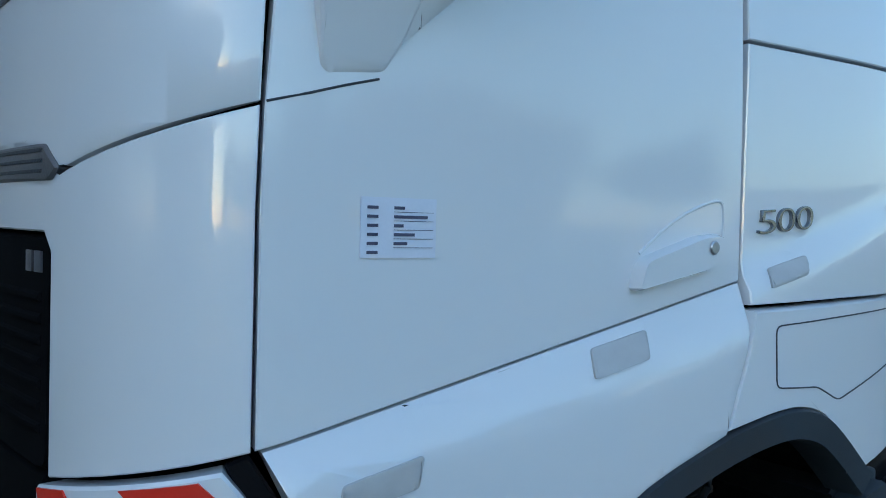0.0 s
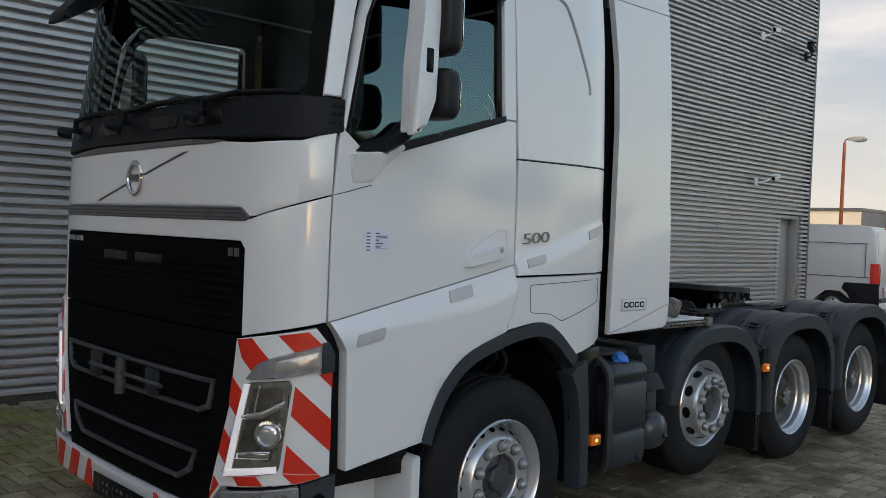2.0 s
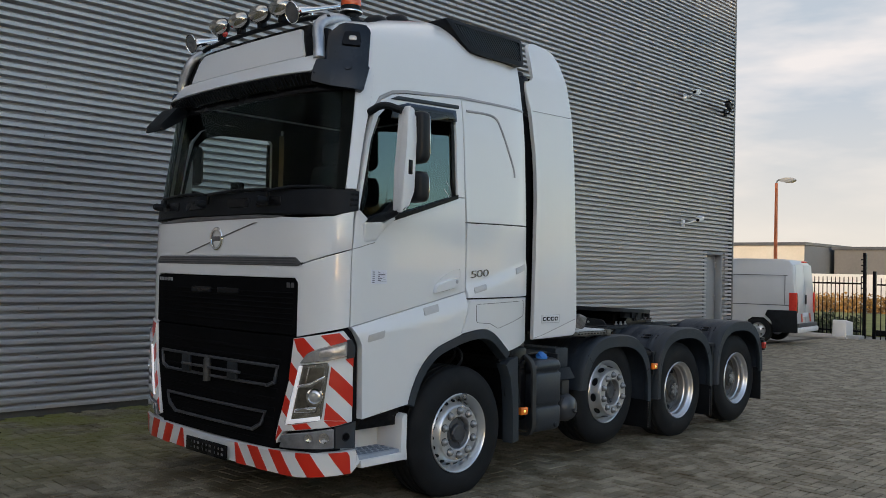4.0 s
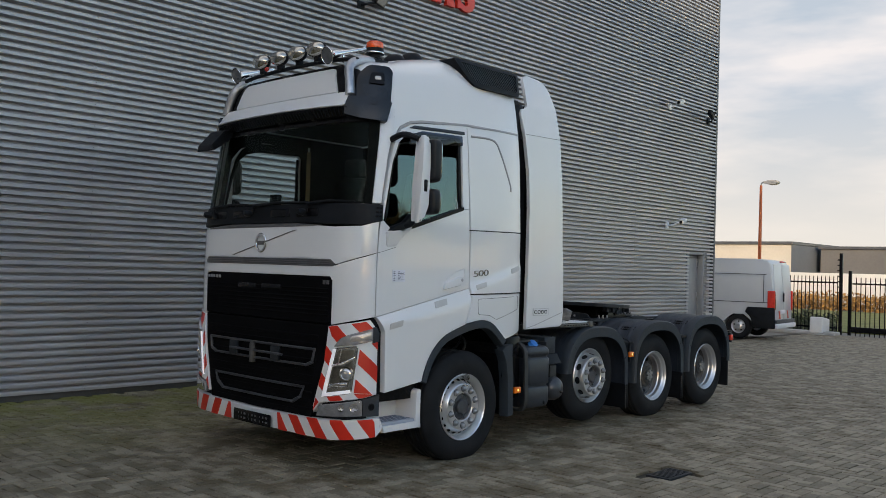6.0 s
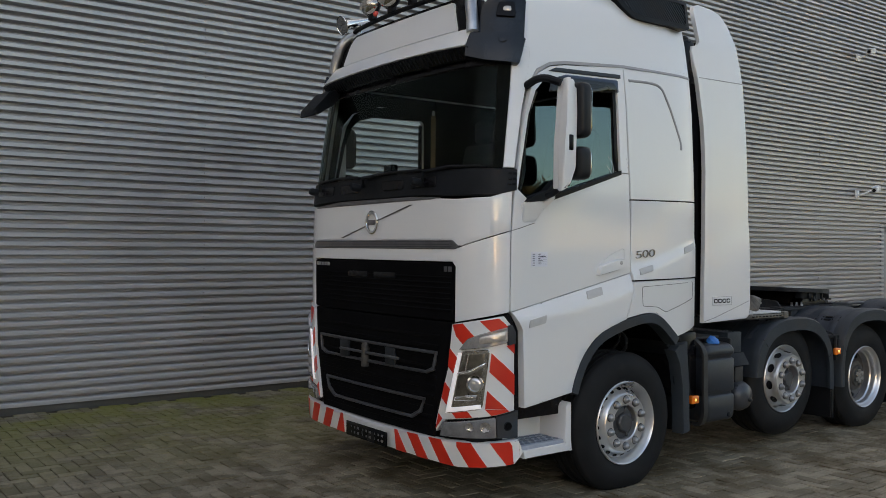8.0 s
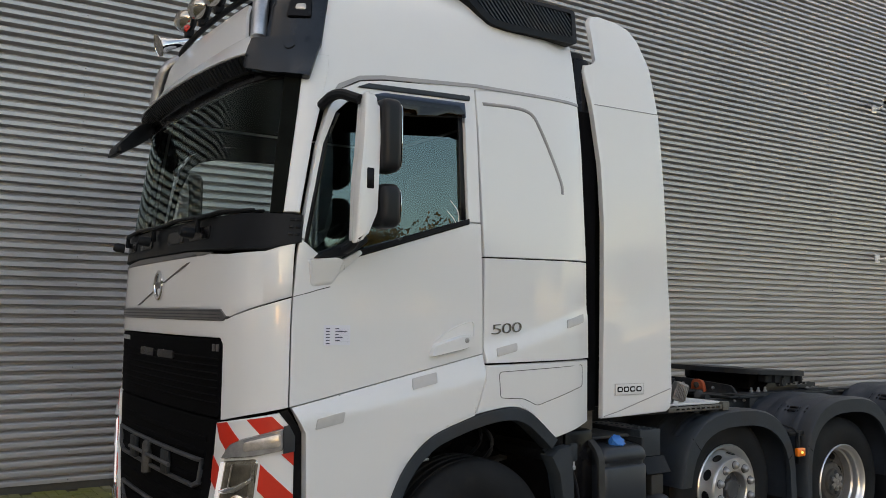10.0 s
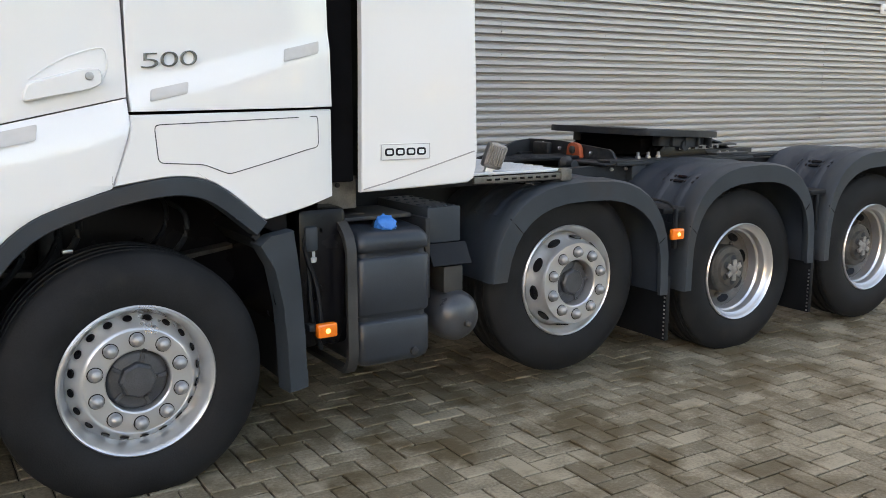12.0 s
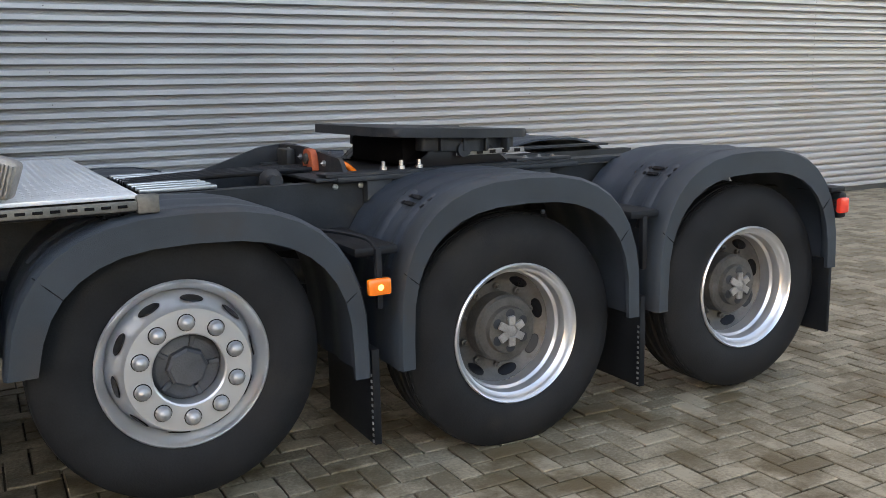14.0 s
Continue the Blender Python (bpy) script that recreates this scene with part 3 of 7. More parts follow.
# ---- distance: van, lamp, fence, buildings ----
def make_van():
    t = thing("delivery_van", "white delivery van with black corner panels parked beside the hall", "van", (18.08, 3.54, 0), 8)
    L, W, Z = 5.6, 1.95, 2.24
    # white paint greyed and blued: the van's shade is put into the colour
    paint = surface("van_white_shaded", (0.50, 0.525, 0.555), (0.55, 0.575, 0.605), 0.35, 0, 1.5, 120, 0.0, 0.5)
    bm = bmesh.new()
    prof = [(0.0, 0.42), (0.0, 1.1), (0.07, 2.05), (0.20, 2.21), (0.5, Z), (3.6, Z), (3.95, 2.12), (4.75, 1.32), (5.45, 1.05), (L, 0.75), (L, 0.35), (4.95, 0.35), (4.9, 0.6), (4.7, 0.72), (4.4, 0.72), (4.2, 0.6), (4.15, 0.35), (1.35, 0.38), (1.3, 0.6), (1.12, 0.74), (0.78, 0.74), (0.6, 0.6), (0.55, 0.42)]
    arch = [(1.33, 0.36), (1.28, 0.6), (1.11, 0.725), (0.79, 0.725), (0.62, 0.6), (0.57, 0.36)]
    prism([(y, z) for y, z in prof], "x", 0, W, 0.05, 3, bm)
    for v in bm.verts:
        u = (v.co.x / W - 0.5) * 2
        v.co.x -= (0.10 * u * max(0.0, (v.co.z - 1.2) / 1.1) ** 1.5)
    body = part("body", bm, paint, t)
    for x0, x1 in ((0.09, 0.95), (0.97, 1.84)):
        bm = prism(rounded([(x0, 0.55), (x1, 0.55), (x1, 1.3), (x1 - (0.07 if x0 > 0.5 else 0), 2.10), (x0 + (0.07 if x0 < 0.5 else 0), 2.10), (x0, 1.3)], 0.03), "y", -0.02, 0.06, 0.008)
        for v in bm.verts:
            v.co.y += 0.078 * max(0.0, v.co.z - 1.1)
        part("rear_door", bm, paint, t)
    part("wheel_liner", prism(arch, "x", 0.27, W - 0.27), BLACK, t, smooth=False)
    for x in (-0.012, W - 0.14):
        part("tail_light", prism(rounded([(x, 0.80), (x + 0.15, 0.84), (x + 0.15, 1.22), (x + 0.06, 1.36), (x, 1.36)], 0.03), "y", -0.035, 0.16, 0.012), REDLENS, t)
    part("bumper", boxed(0.02, W - 0.02, -0.13, 0.10, 0.32, 0.46, 0.04), WHITE_DULL, t)
    part("step_plate", boxed(0.06, W - 0.06, -0.10, -0.02, 0.46, 0.56, 0.01), HUB, t)
    part("side_cladding", prism(rounded([(-0.06, 0.32), (0.54, 0.32), (0.60, 0.62), (0.76, 0.76), (0.70, 0.90), (-0.04, 0.90)], 0.03), "x", -0.03, 0.03, 0.01), PLASTIC, t)
    part("side_groove", boxed(-0.006, 0.004, 0.20, 3.6, 1.80, 1.815, 0.002), HUB, t)
    part("side_groove", boxed(-0.006, 0.004, 0.16, 3.6, 1.02, 1.04, 0.002), HUB, t)
    part("panel_seam", boxed(-0.006, 0.004, 0.26, 0.275, 1.05, 1.80, 0.002), HUB, t)
    part("brake_light", boxed(0.75, 1.15, -0.015, 0.06, 2.15, 2.19, 0.008), REDLENS, t)
    part("number_plate", boxed(0.62, 1.14, -0.03, -0.021, 0.72, 0.83, 0.004), PAPER, t)
    for x in (0.55, 1.4):
        part("door_marking", prism([(x, 0.58), (x + 0.12, 0.58), (x + 0.02, 0.80), (x - 0.10, 0.80)], "y", -0.026, -0.0205), RED, t)
    part("door_handle", boxed(0.88, 0.94, -0.05, -0.02, 1.05, 1.30, 0.01), PLASTIC, t)
    for y in (0.95, 4.5):
        for x in (0.13, W - 0.13):
            sg = -1 if x < 1 else 1
            w = part("wheel", turned(((0.20, -0.11), (0.31, -0.11), (0.345, -0.08), (0.35, 0), (0.345, 0.08), (0.31, 0.11), (0.20, 0.11)), pose(x, y, 0.35, 0, 90), 28, True), TYRE, t)
            part("rim", turned(((0.0, 0.085), (0.06, 0.09), (0.09, 0.07), (0.17, 0.06), (0.20, 0.10), (0.205, 0.0)), pose(x, y, 0.35, 0, 90 * sg), 24), RIM, w)
            for k in range(5):
                part("hole", turned(((0.0, 0.0), (0.022, 0.0), (0.022, 0.004)), pose(x, y, 0.35, 0, 90 * sg) @ pose(0.13 * math.cos(k * 1.2566), 0.13 * math.sin(k * 1.2566), 0.069), 10), BLACK, w)
    return t


make_van()

lamp = thing("street_lamp", "orange-red street lamp post with one short arm", "street lamp", (30.6, 9.54, -0.01))
part("pole", piped([(0, 0, 0), (0, 0, 2.5), (0, 0, 5.62)], [0.085, 0.075, 0.055], 14), surface("orange_paint", (0.46, 0.10, 0.03), (0.56, 0.14, 0.05), 0.45, 0, 5, 90, 0.1), lamp)
part("arm", piped(bend([(0, 0, 5.58), (0, -0.02, 5.74), (0, -0.25, 5.77)]), 0.03), STEEL, lamp)
h = part("head", prism(rounded([(-0.80, -0.02), (-0.72, -0.10), (-0.36, -0.10), (-0.10, -0.03), (-0.10, 0.03), (-0.40, 0.08), (-0.72, 0.06)], 0.04), "x", -0.13, 0.13, 0.03), CONCRETE, lamp)
h.matrix_basis = pose(0, 0, 5.74)
part("lens", boxed(-0.10, 0.10, -0.70, -0.40, -0.125, -0.095, 0.01), INDLENS, lamp).matrix_basis = pose(0, 0, 5.74)

fence = thing("fence", "black steel bar fence along the yard's far edge", "fence")
FX = 23.0


def fence_run(y0, y1, gap, parent, top):
    y = y0
    bar = None
    while y < y1:
        if bar is None:
            bar = part("bar", boxed(-0.012, 0.012, -0.012, 0.012, -0.01, top, 0.003, 1), BLACK, parent, smooth=False)
            bar.matrix_basis = pose(FX, y, 0)
        else:
            o = bar.copy()
            scene.collection.objects.link(o)
            o.matrix_basis = pose(FX, y, 0)
        y += gap
    for z in (0.18, top - 0.22):
        part("rail", boxed(FX - 0.018, FX + 0.018, y0, y1, z, z + 0.05), BLACK, parent, smooth=False)


fence_run(3.60, 13.5, 0.125, fence, 1.82)
gate = thing("sliding_gate", "black steel sliding gate with upright bars", "gate")
fence_run(-9.0, 3.15, 0.14, gate, 1.80)
part("bottom_beam", boxed(FX - 0.06, FX + 0.06, -9.0, 3.15, 0.10, 0.27, 0.01), BLACK, gate)
for y, h in ((3.50, 2.55), (3.22, 2.0)):
    p = thing("gate_post", "black square steel gate post", "post", (FX, y, 0), group="posts beside the gate")
    part("post", boxed(-0.045, 0.045, -0.045, 0.045, 0, h, 0.008), BLACK, p)
    if h > 2.2:
        for k in range(7):
            part("peg", boxed(-0.02, 0.02, 0.045, 0.11, 1.3 + k * 0.17, 1.34 + k * 0.17, 0.004, 1), BLACK, p)
blk = thing("gate_motor_box", "pale grey gate motor housing on the kerb", "motor box", (FX - 0.5, 3.95, 0))
part("housing", prism(rounded([(-0.3, 0.05), (0.32, 0.05), (0.32, 0.48), (-0.25, 0.55)], 0.05), "y", -0.20, 0.20, 0.03), WHITE_DULL, blk)
part("plinth", boxed(-0.36, 0.38, -0.24, 0.24, -0.01, 0.05, 0.01), CONCRETE, blk)
kerb = part("kerb", boxed(FX - 0.75, FX - 0.25, 3.4, 13.0, -0.02, 0.10, 0.02), CONCRETE)
tagged(kerb, "low concrete kerb along the fence", "kerb", kind="structure")


def leaf_mass(bm, rnd, x0, x1, y0, y1, z0, z1, n, size):
    """Many small leaves filling a lumpy volume."""
    for _ in range(n):
        u, v, w = rnd.random(), rnd.random(), rnd.random()
        lump = 0.75 + 0.35 * noise.noise(Vector((u * 5 + x0, v * 9 + y0, 0.3)))
        c = Vector((x0 + u * (x1 - x0), y0 + v * (y1 - y0), z0 + w * (z1 - z0) * lump))
        a = Vector((rnd.uniform(-1, 1), rnd.uniform(-1, 1), rnd.uniform(-1, 1))).normalized() * size * rnd.uniform(0.6, 1.3)
        b = a.orthogonal().normalized() * a.length * 0.55
        vs = [bm.verts.new(c + q) for q in (-a, b, a, -b)]
        bm.faces.new(vs)
    return bm


rnd = random.Random(5)
hedge = part("hedge", leaf_mass(bmesh.new(), rnd, FX + 0.4, FX + 1.3, 3.9, 9.0, 0.0, 0.85, 3000, 0.07), LEAF, smooth=False)
tagged(hedge, "low dark green clipped hedge behind the fence", "hedge", kind="stuff")
bank = part("autumn_bank", leaf_mass(bmesh.new(), rnd, 44, 48, -12, 26, 0.0, 1.15, 16000, 0.11), AUTUMN, smooth=False)
tagged(bank, "long orange-brown autumn hedge in low sun", "hedge", kind="stuff")
verge = part("verge", boxed(FX + 1.5, 44, -40, 40, -0.012, 0.02), surface("grass", (0.09, 0.11, 0.02), (0.20, 0.20, 0.05), 0.9, 0, 1, 30, 0.6))
tagged(verge, "yellow-green grass verge beyond the fence", "grass", kind="structure")
palew = part("pale_wall", boxed(50, 50.4, -40, 22, -0.02, 2.1, 0.02), surface("pale_render", (0.72, 0.71, 0.69), (0.80, 0.79, 0.77), 0.8, 0, 0.5, 10, 0.2), smooth=False)
tagged(palew, "long pale boundary wall far behind the fence", "wall", kind="structure")


def far_hall(at, turn, lx, ly, h, mat, label, windows, gable=None):
    t = thing("industrial_building", label, "building", at, turn)
    part("wall", boxed(0, lx, 0, ly, -0.02, h), mat, t, smooth=False)
    # dark end plate: the shaded side of a pale hall, put into colour
    if gable:
        part("gable", boxed(0.0, lx, -0.08, -0.004, -0.02, h - 0.01), gable, t, smooth=False)
    part("roof", boxed(-0.15, lx + 0.15, -0.15, ly + 0.15, h + 0.004, h + 0.22, 0.02), CLAD_DARK, t, smooth=False)
    for k in range(windows):
        part("window", boxed(-0.03, 0.02, 2 + k * 6, 4.2 + k * 6, h - 2.0, h - 1.0, 0.02), BLACK, t)
    return t


far_hall((58, 19.4, 0), 0, 26, 40, 4.15, surface("pale_facade", (0.62, 0.56, 0.46), (0.72, 0.66, 0.56), 0.8, 0, 0.3, 6, 0.1), "long pale cream industrial hall in the distance", 0, surface("shaded_gable", (0.10, 0.115, 0.13), (0.14, 0.155, 0.17), 0.7, 0, 0.3, 6, 0.1))
far_hall((62, -12, 0), 0, 26, 30.8, 3.95, surface("grey_facade", (0.15, 0.145, 0.14), (0.20, 0.195, 0.185), 0.7, 0, 0.3, 6, 0.1), "low dark grey industrial building in the distance", 0)
far_hall((66, -50, 0), 0, 26, 36, 5.0, surface("grey_green_facade", (0.25, 0.26, 0.25), (0.31, 0.32, 0.31), 0.7, 0, 0.3, 6, 0.1), "long grey-green industrial building in the distance", 0)


# ---- trees across the road behind, seen in the glass and the paint, and unseen light blockers ----
def tree(x, y, h, mat, seed, leaves=230, size=1.0):
    r = random.Random(seed)
    t = thing("tree", "broad %s tree across the road" % ("autumn yellow" if mat is AUTUMN else "dark green"), "tree", (x, y, 0), group="trees across the road")
    bm = piped([(0, 0, 0), (0.1, 0, h * 0.3), (0.05, 0.1, h * 0.55)], [0.28, 0.2, 0.1], 10)
    tips = []
    for k in range(9):
        a, e = k * 2.4 + r.random(), r.uniform(0.4, 1.1)
        q = Vector((math.cos(a) * math.cos(e), math.sin(a) * math.cos(e), math.sin(e))) * h * r.uniform(0.28, 0.42)
        s = Vector((0.08, 0.05, h * r.uniform(0.3, 0.5)))
        tube(bm, [s, s + q * 0.5, s + q], [0.09, 0.06, 0.02], 6)
        tips += [s + q * 0.7, s + q]
    part("trunk", bm, BARK, t)
    bm = bmesh.new()
    for c in tips:
        for _ in range(leaves):
            p = c + Vector((r.gauss(0, 1), r.gauss(0, 1), r.gauss(0, 0.7))) * h * 0.085
            a = Vector((r.uniform(-1, 1), r.uniform(-1, 1), r.uniform(-1, 1))).normalized() * r.uniform(0.12, 0.30) * size
            b = a.orthogonal().normalized() * a.length * 0.6
            bm.faces.new([bm.verts.new(p + q) for q in (-a, b, a, -b)])
    part("crown", bm, mat, t, smooth=False)


for k, (x, y, h, m) in enumerate(((-14, -48, 8, LEAF), (-6, -52, 9, LEAF), (1, -55, 8, LEAF), (12, -50, 11, AUTUMN), (20, -54, 8, LEAF), (28, -48, 9, AUTUMN), (36, -46, 8, LEAF), (44, -40, 9, LEAF), (-24, -50, 9, LEAF), (6, -46, 7, LEAF))):
    tree(x, y, h, m, 40 + k)
far_hall((8, -95, 0), 0, 30, 18, 7.0, CONCRETE, "pale industrial hall across the road", 0)
# unseen hall added to keep the low sun off truck, wall and yard
far_hall((-84.7, -23.8, 0), 222, 20, 55, 22.5, surface("grey_render", (0.60, 0.61, 0.63), (0.70, 0.71, 0.72), 0.8, 0, 0.4, 8, 0.2), "unseen tall pale hall added to shade the yard", 0)
for k, (x, y, h, m) in enumerate(((23, -43, 10.6, AUTUMN), (28, -44, 11.4, AUTUMN), (34, -43, 11.2, AUTUMN), (17, -46, 10.6, LEAF), (25.5, -46, 11.0, AUTUMN), (31, -46, 11.6, LEAF))):
    tree(x, y, h, m, 140 + k, 620, 0.55)
# unseen trees added to the west to darken the cab front and windscreen reflections
for k, (x, y, h) in enumerate(((-27, -15, 11.5), (-29, -10.5, 12.5), (-26.5, -6.5, 11.0), (-30, -2.5, 13.0), (-28, 1.5, 11.5), (-33, -13, 13.0), (-34, -5.5, 13.5))):
    tree(x, y, h, LEAF, 180 + k)
for k in range(26):
    tree(-32 + k * 3.4 + (k * 7 % 5) * 0.5, -60 - (k * 5 % 7), 4.6 + (k * 11 % 6) * 0.55, LEAF if k % 4 else AUTUMN, 80 + k)


# ---- the truck ----
truck = thing("truck", "white four-axle heavy tractor truck with red and white striped bumper", "truck")


def panel(name, pts, mat, parent, side=-1, out=0.0, deep=0.03, lip=0.006, label="", step=0.12, edge=0.005):
    """A body panel on the cab's skin. pts are (s, z); out may be a function of them."""
    lift = out if callable(out) else (lambda s, z: out)
    bm = bmesh.new()
    bm.faces.new([bm.verts.new((s, z, 0)) for s, z in pts])
    bmesh.ops.triangulate(bm, faces=bm.faces[:])
    s0, s1, z0, z1 = min(p[0] for p in pts), max(p[0] for p in pts), min(p[1] for p in pts), max(p[1] for p in pts)
    cuts = [((v, 0, 0), (1, 0, 0)) for v in np.arange(math.floor(s0 / 0.05) * 0.05, s1, 0.05) if s0 < v < s1 and (abs(v) < 1.5 and abs(v) > 0.6 or round(v / 0.05) % 4 == 0 or abs(v) > 2.55)]
    cuts += [((0, v, 0), (0, 1, 0)) for v in np.arange(math.floor(z0 / step) * step, z1, step) if z0 < v < z1]
    for co, no in cuts:
        bmesh.ops.bisect_plane(bm, geom=bm.verts[:] + bm.edges[:] + bm.faces[:], dist=1e-5, plane_co=co, plane_no=no)
    rim = set()
    if edge:
        bmesh.ops.inset_region(bm, faces=bm.faces[:], thickness=edge, use_boundary=True, use_even_offset=True)
    border = [e for e in bm.edges if e.is_boundary]
    rim = {v for e in border for v in e.verts}
    made = bmesh.ops.extrude_edge_only(bm, edges=border)
    low = {v for v in made["geom"] if isinstance(v, bmesh.types.BMVert)}
    for v in bm.verts:
        s, z = v.co.x, v.co.y
        o = lift(s, z) - (deep if v in low else (lip if v in rim and edge else 0.0))
        v.co = skin(s, z, side, o if abs(o) > 1e-9 else 1e-6)
    return part(name, bm, mat, parent, label)


def fl(pts):
    """Flank points (x, z) as (s, z)."""
    return [(s_of_x(x), z) for x, z in pts]


def clip(poly, f):
    """Keep the side of the polygon where f >= 0."""
    out = []
    for a, b in zip(poly, poly[1:] + poly[:1]):
        fa, fb = f(a), f(b)
        if fa >= 0:
            out.append(a)
        if fa * fb < 0:
            t = fa / (fa - fb)
            out.append((a[0] + t * (b[0] - a[0]), a[1] + t * (b[1] - a[1])))
    return out


def area(p):
    return abs(sum(a[0] * b[1] - b[0] * a[1] for a, b in zip(p, p[1:] + p[:1]))) / 2


def stripes(poly, parent, side, out, slope, period, phase):
    """Slanting red film stripes over a convex field."""
    c = [s + z * slope for s, z in poly]
    k = math.floor((min(c) - phase) / period) - 1
    while phase + k * period < max(c):
        a = phase + k * period
        b = a + period * 0.5
        p = clip(clip(poly, lambda q: q[0] + q[1] * slope - a), lambda q: b - q[0] - q[1] * slope)
        if len(p) > 2 and area(p) > 0.0008:
            panel("red_stripe", p, RED, parent, side, out, 0.004, 0.0, edge=0)
        k += 1


# -- lower front and bumper --
bumper = part("bumper_core", boxed(-1.04, -0.80, -1.14, 1.14, 0.36, 1.24, 0.05), PLASTIC, truck)
bumper_front = panel("bumper", [(-1.36, 0.33), (-1.0, 0.295), (0, 0.30), (1.0, 0.295), (1.36, 0.33), (1.43, 0.40), (1.40, 0.487), (1.25, 0.475), (0.8, 0.452), (0, 0.44), (-0.8, 0.452), (-1.25, 0.475), (-1.40, 0.487), (-1.43, 0.40)], WHITE, truck, -1, 0.03, 0.06, 0.012)
for side in (-1, 1):
    stripes([(0.36, 0.30), (1.0, 0.30), (1.0, 0.462), (0.36, 0.447)], bumper_front, side, 0.0335, 0.62, 0.24, 0.07)
    stripes([(1.0, 0.30), (1.35, 0.334), (1.35, 0.48), (1.0, 0.462)], bumper_front, side, 0.0335, 0.62, 0.24, 0.07)
    corner = panel("headlight_surround", [(0.94, 1.222), (1.30, 1.285), (1.345, 1.23), (1.372, 1.15), (1.375, 0.675), (1.25, 0.645), (0.87, 0.585), (0.80, 0.50), (0.795, 0.56), (0.909, 0.94)], WHITE, truck, side, 0.012, 0.05)
    for field in ([(1.185, 0.69), (1.225, 1.07), (1.37, 1.11), (1.372, 0.682)], [(0.80, 0.52), (0.912, 0.94), (0.945, 1.21), (1.0, 1.055), (0.885, 0.632), (0.86, 0.59)],
                  [(0.95, 1.22), (1.01, 1.07), (1.14, 1.15), (1.325, 1.215), (1.32, 1.27), (1.29, 1.275)], [(0.885, 0.628), (1.18, 0.686), (1.37, 0.68), (1.25, 0.65), (0.885, 0.595)]):
        stripes(field, corner, side, 0.0155, 1.05, 0.28, 0.223)
    # headlight: silver housing, lens, light tube and projector
    hp = rounded([(1.005, 1.046), (0.892, 0.632), (1.168, 0.686), (1.215, 1.075)], 0.03)
    head = panel("headlight", hp, HEADCHROME, truck, side, 0.018, 0.03, 0.004)
    panel("inner_bezel", rounded([(1.045, 1.03), (0.965, 0.72), (1.14, 0.735), (1.185, 1.05)], 0.02), HEADDARK, head, side, 0.020, 0.01, 0.002)
    for tube_pts in ([(1.003, 1.04), (0.899, 0.638), (0.937, 0.646), (1.03, 1.042)], [(0.899, 0.638), (1.162, 0.690), (1.158, 0.716), (0.92, 0.672)]):
        panel("light_tube", tube_pts, LIGHTBAR, head, side, 0.026, 0.012, 0.003)
    panel("bar", [(0.995, 0.895), (1.10, 0.905), (1.185, 0.965), (1.19, 0.99), (1.10, 0.94), (1.0, 0.91)], CHROME, head, side, 0.030, 0.012, 0.003)
    panel("bar", [(1.055, 0.93), (1.066, 0.93), (1.088, 1.04), (1.077, 1.04)], HEADCHROME, head, side, 0.027, 0.01, 0.003)
    panel("bar", [(0.972, 0.725), (1.13, 0.745), (1.135, 0.775), (1.06, 0.768), (0.98, 0.75)], CHROME, head, side, 0.028, 0.01, 0.003)
    for s, z, r in ((1.125, 0.845, 0.046),):
        p, q = skin(s, z, side, 0.02), skin(s, z, side, 0.06)
        m = look(p, p + (q - p))
        part("projector", turned(((r * 1.25, 0.0), (r * 1.25, -0.014), (r, -0.016), (r, -0.004)), m, 20), CHROME, head)
        part("bulb_lens", turned(((r, -0.006), (r * 0.8, -0.013), (r * 0.4, -0.017), (0, -0.018)), m, 20), LENSBALL, head)
    panel("lens", hp, LENS, head, side, 0.034, 0.004, 0.003)
    ind = panel("indicator", rounded([(1.01, 1.058), (1.07, 1.135), (1.14, 1.165), (1.322, 1.218), (1.322, 1.115), (1.20, 1.085)], 0.014), LAMPBODY, truck, side, 0.036, 0.04, 0.008)
    panel("lens", rounded([(1.15, 1.105), (1.31, 1.135), (1.31, 1.195), (1.15, 1.148)], 0.012), INDLENS, ind, side, 0.041, 0.006, 0.003)
    panel("marker_end", [(1.322, 1.10), (1.37, 1.11), (1.37, 1.18), (1.345, 1.23), (1.322, 1.225)], DARKGREY, ind, side, 0.036, 0.03, 0.002)
    fog = panel("fog_lamp", rounded([(0.845, 0.478), (0.868, 0.568), (1.25, 0.635), (1.255, 0.502)], 0.014), LAMPBODY, truck, side, 0.022, 0.04, 0.006)
    for s, r in ((1.09, 0.030), (1.19, 0.036)):
        p, q = skin(s, 0.50 + 0.06 * s, side, 0.022), skin(s, 0.50 + 0.06 * s, side, 0.06)
        part("reflector", turned(((r, -0.001), (r * 0.96, -0.006), (r * 0.7, -0.004), (0, -0.002)), look(p, p + (q - p)), 20), CHROME, fog)
    panel("lens", rounded([(0.853, 0.484), (0.876, 0.563), (1.243, 0.627), (1.247, 0.508)], 0.012), LENS, fog, side, 0.034, 0.004, 0.002)
    blackbox = panel("bumper_end", [(1.258, 0.50), (1.255, 0.64), (1.405, 0.672), (1.405, 0.495)], DARKGREY, truck, side, 0.012, 0.04)
    p, q = skin(1.33, 0.575, side, 0.012), skin(1.33, 0.575, side, 0.05)
    part("tow_hole", turned(((0.0, -0.001), (0.022, -0.001), (0.026, -0.004), (0.03, -0.001)), look(p, p + (q - p)), 18), BLACK, blackbox)
    # black strip laid into the panel gap for the dark inside it
    panel("gap_seal", [(1.34, 0.66), (1.34, 1.20), (1.302, 1.29), (1.34, 1.305), (1.418, 1.19), (1.43, 0.66)], BLACK, truck, side, -0.012, 0.02)

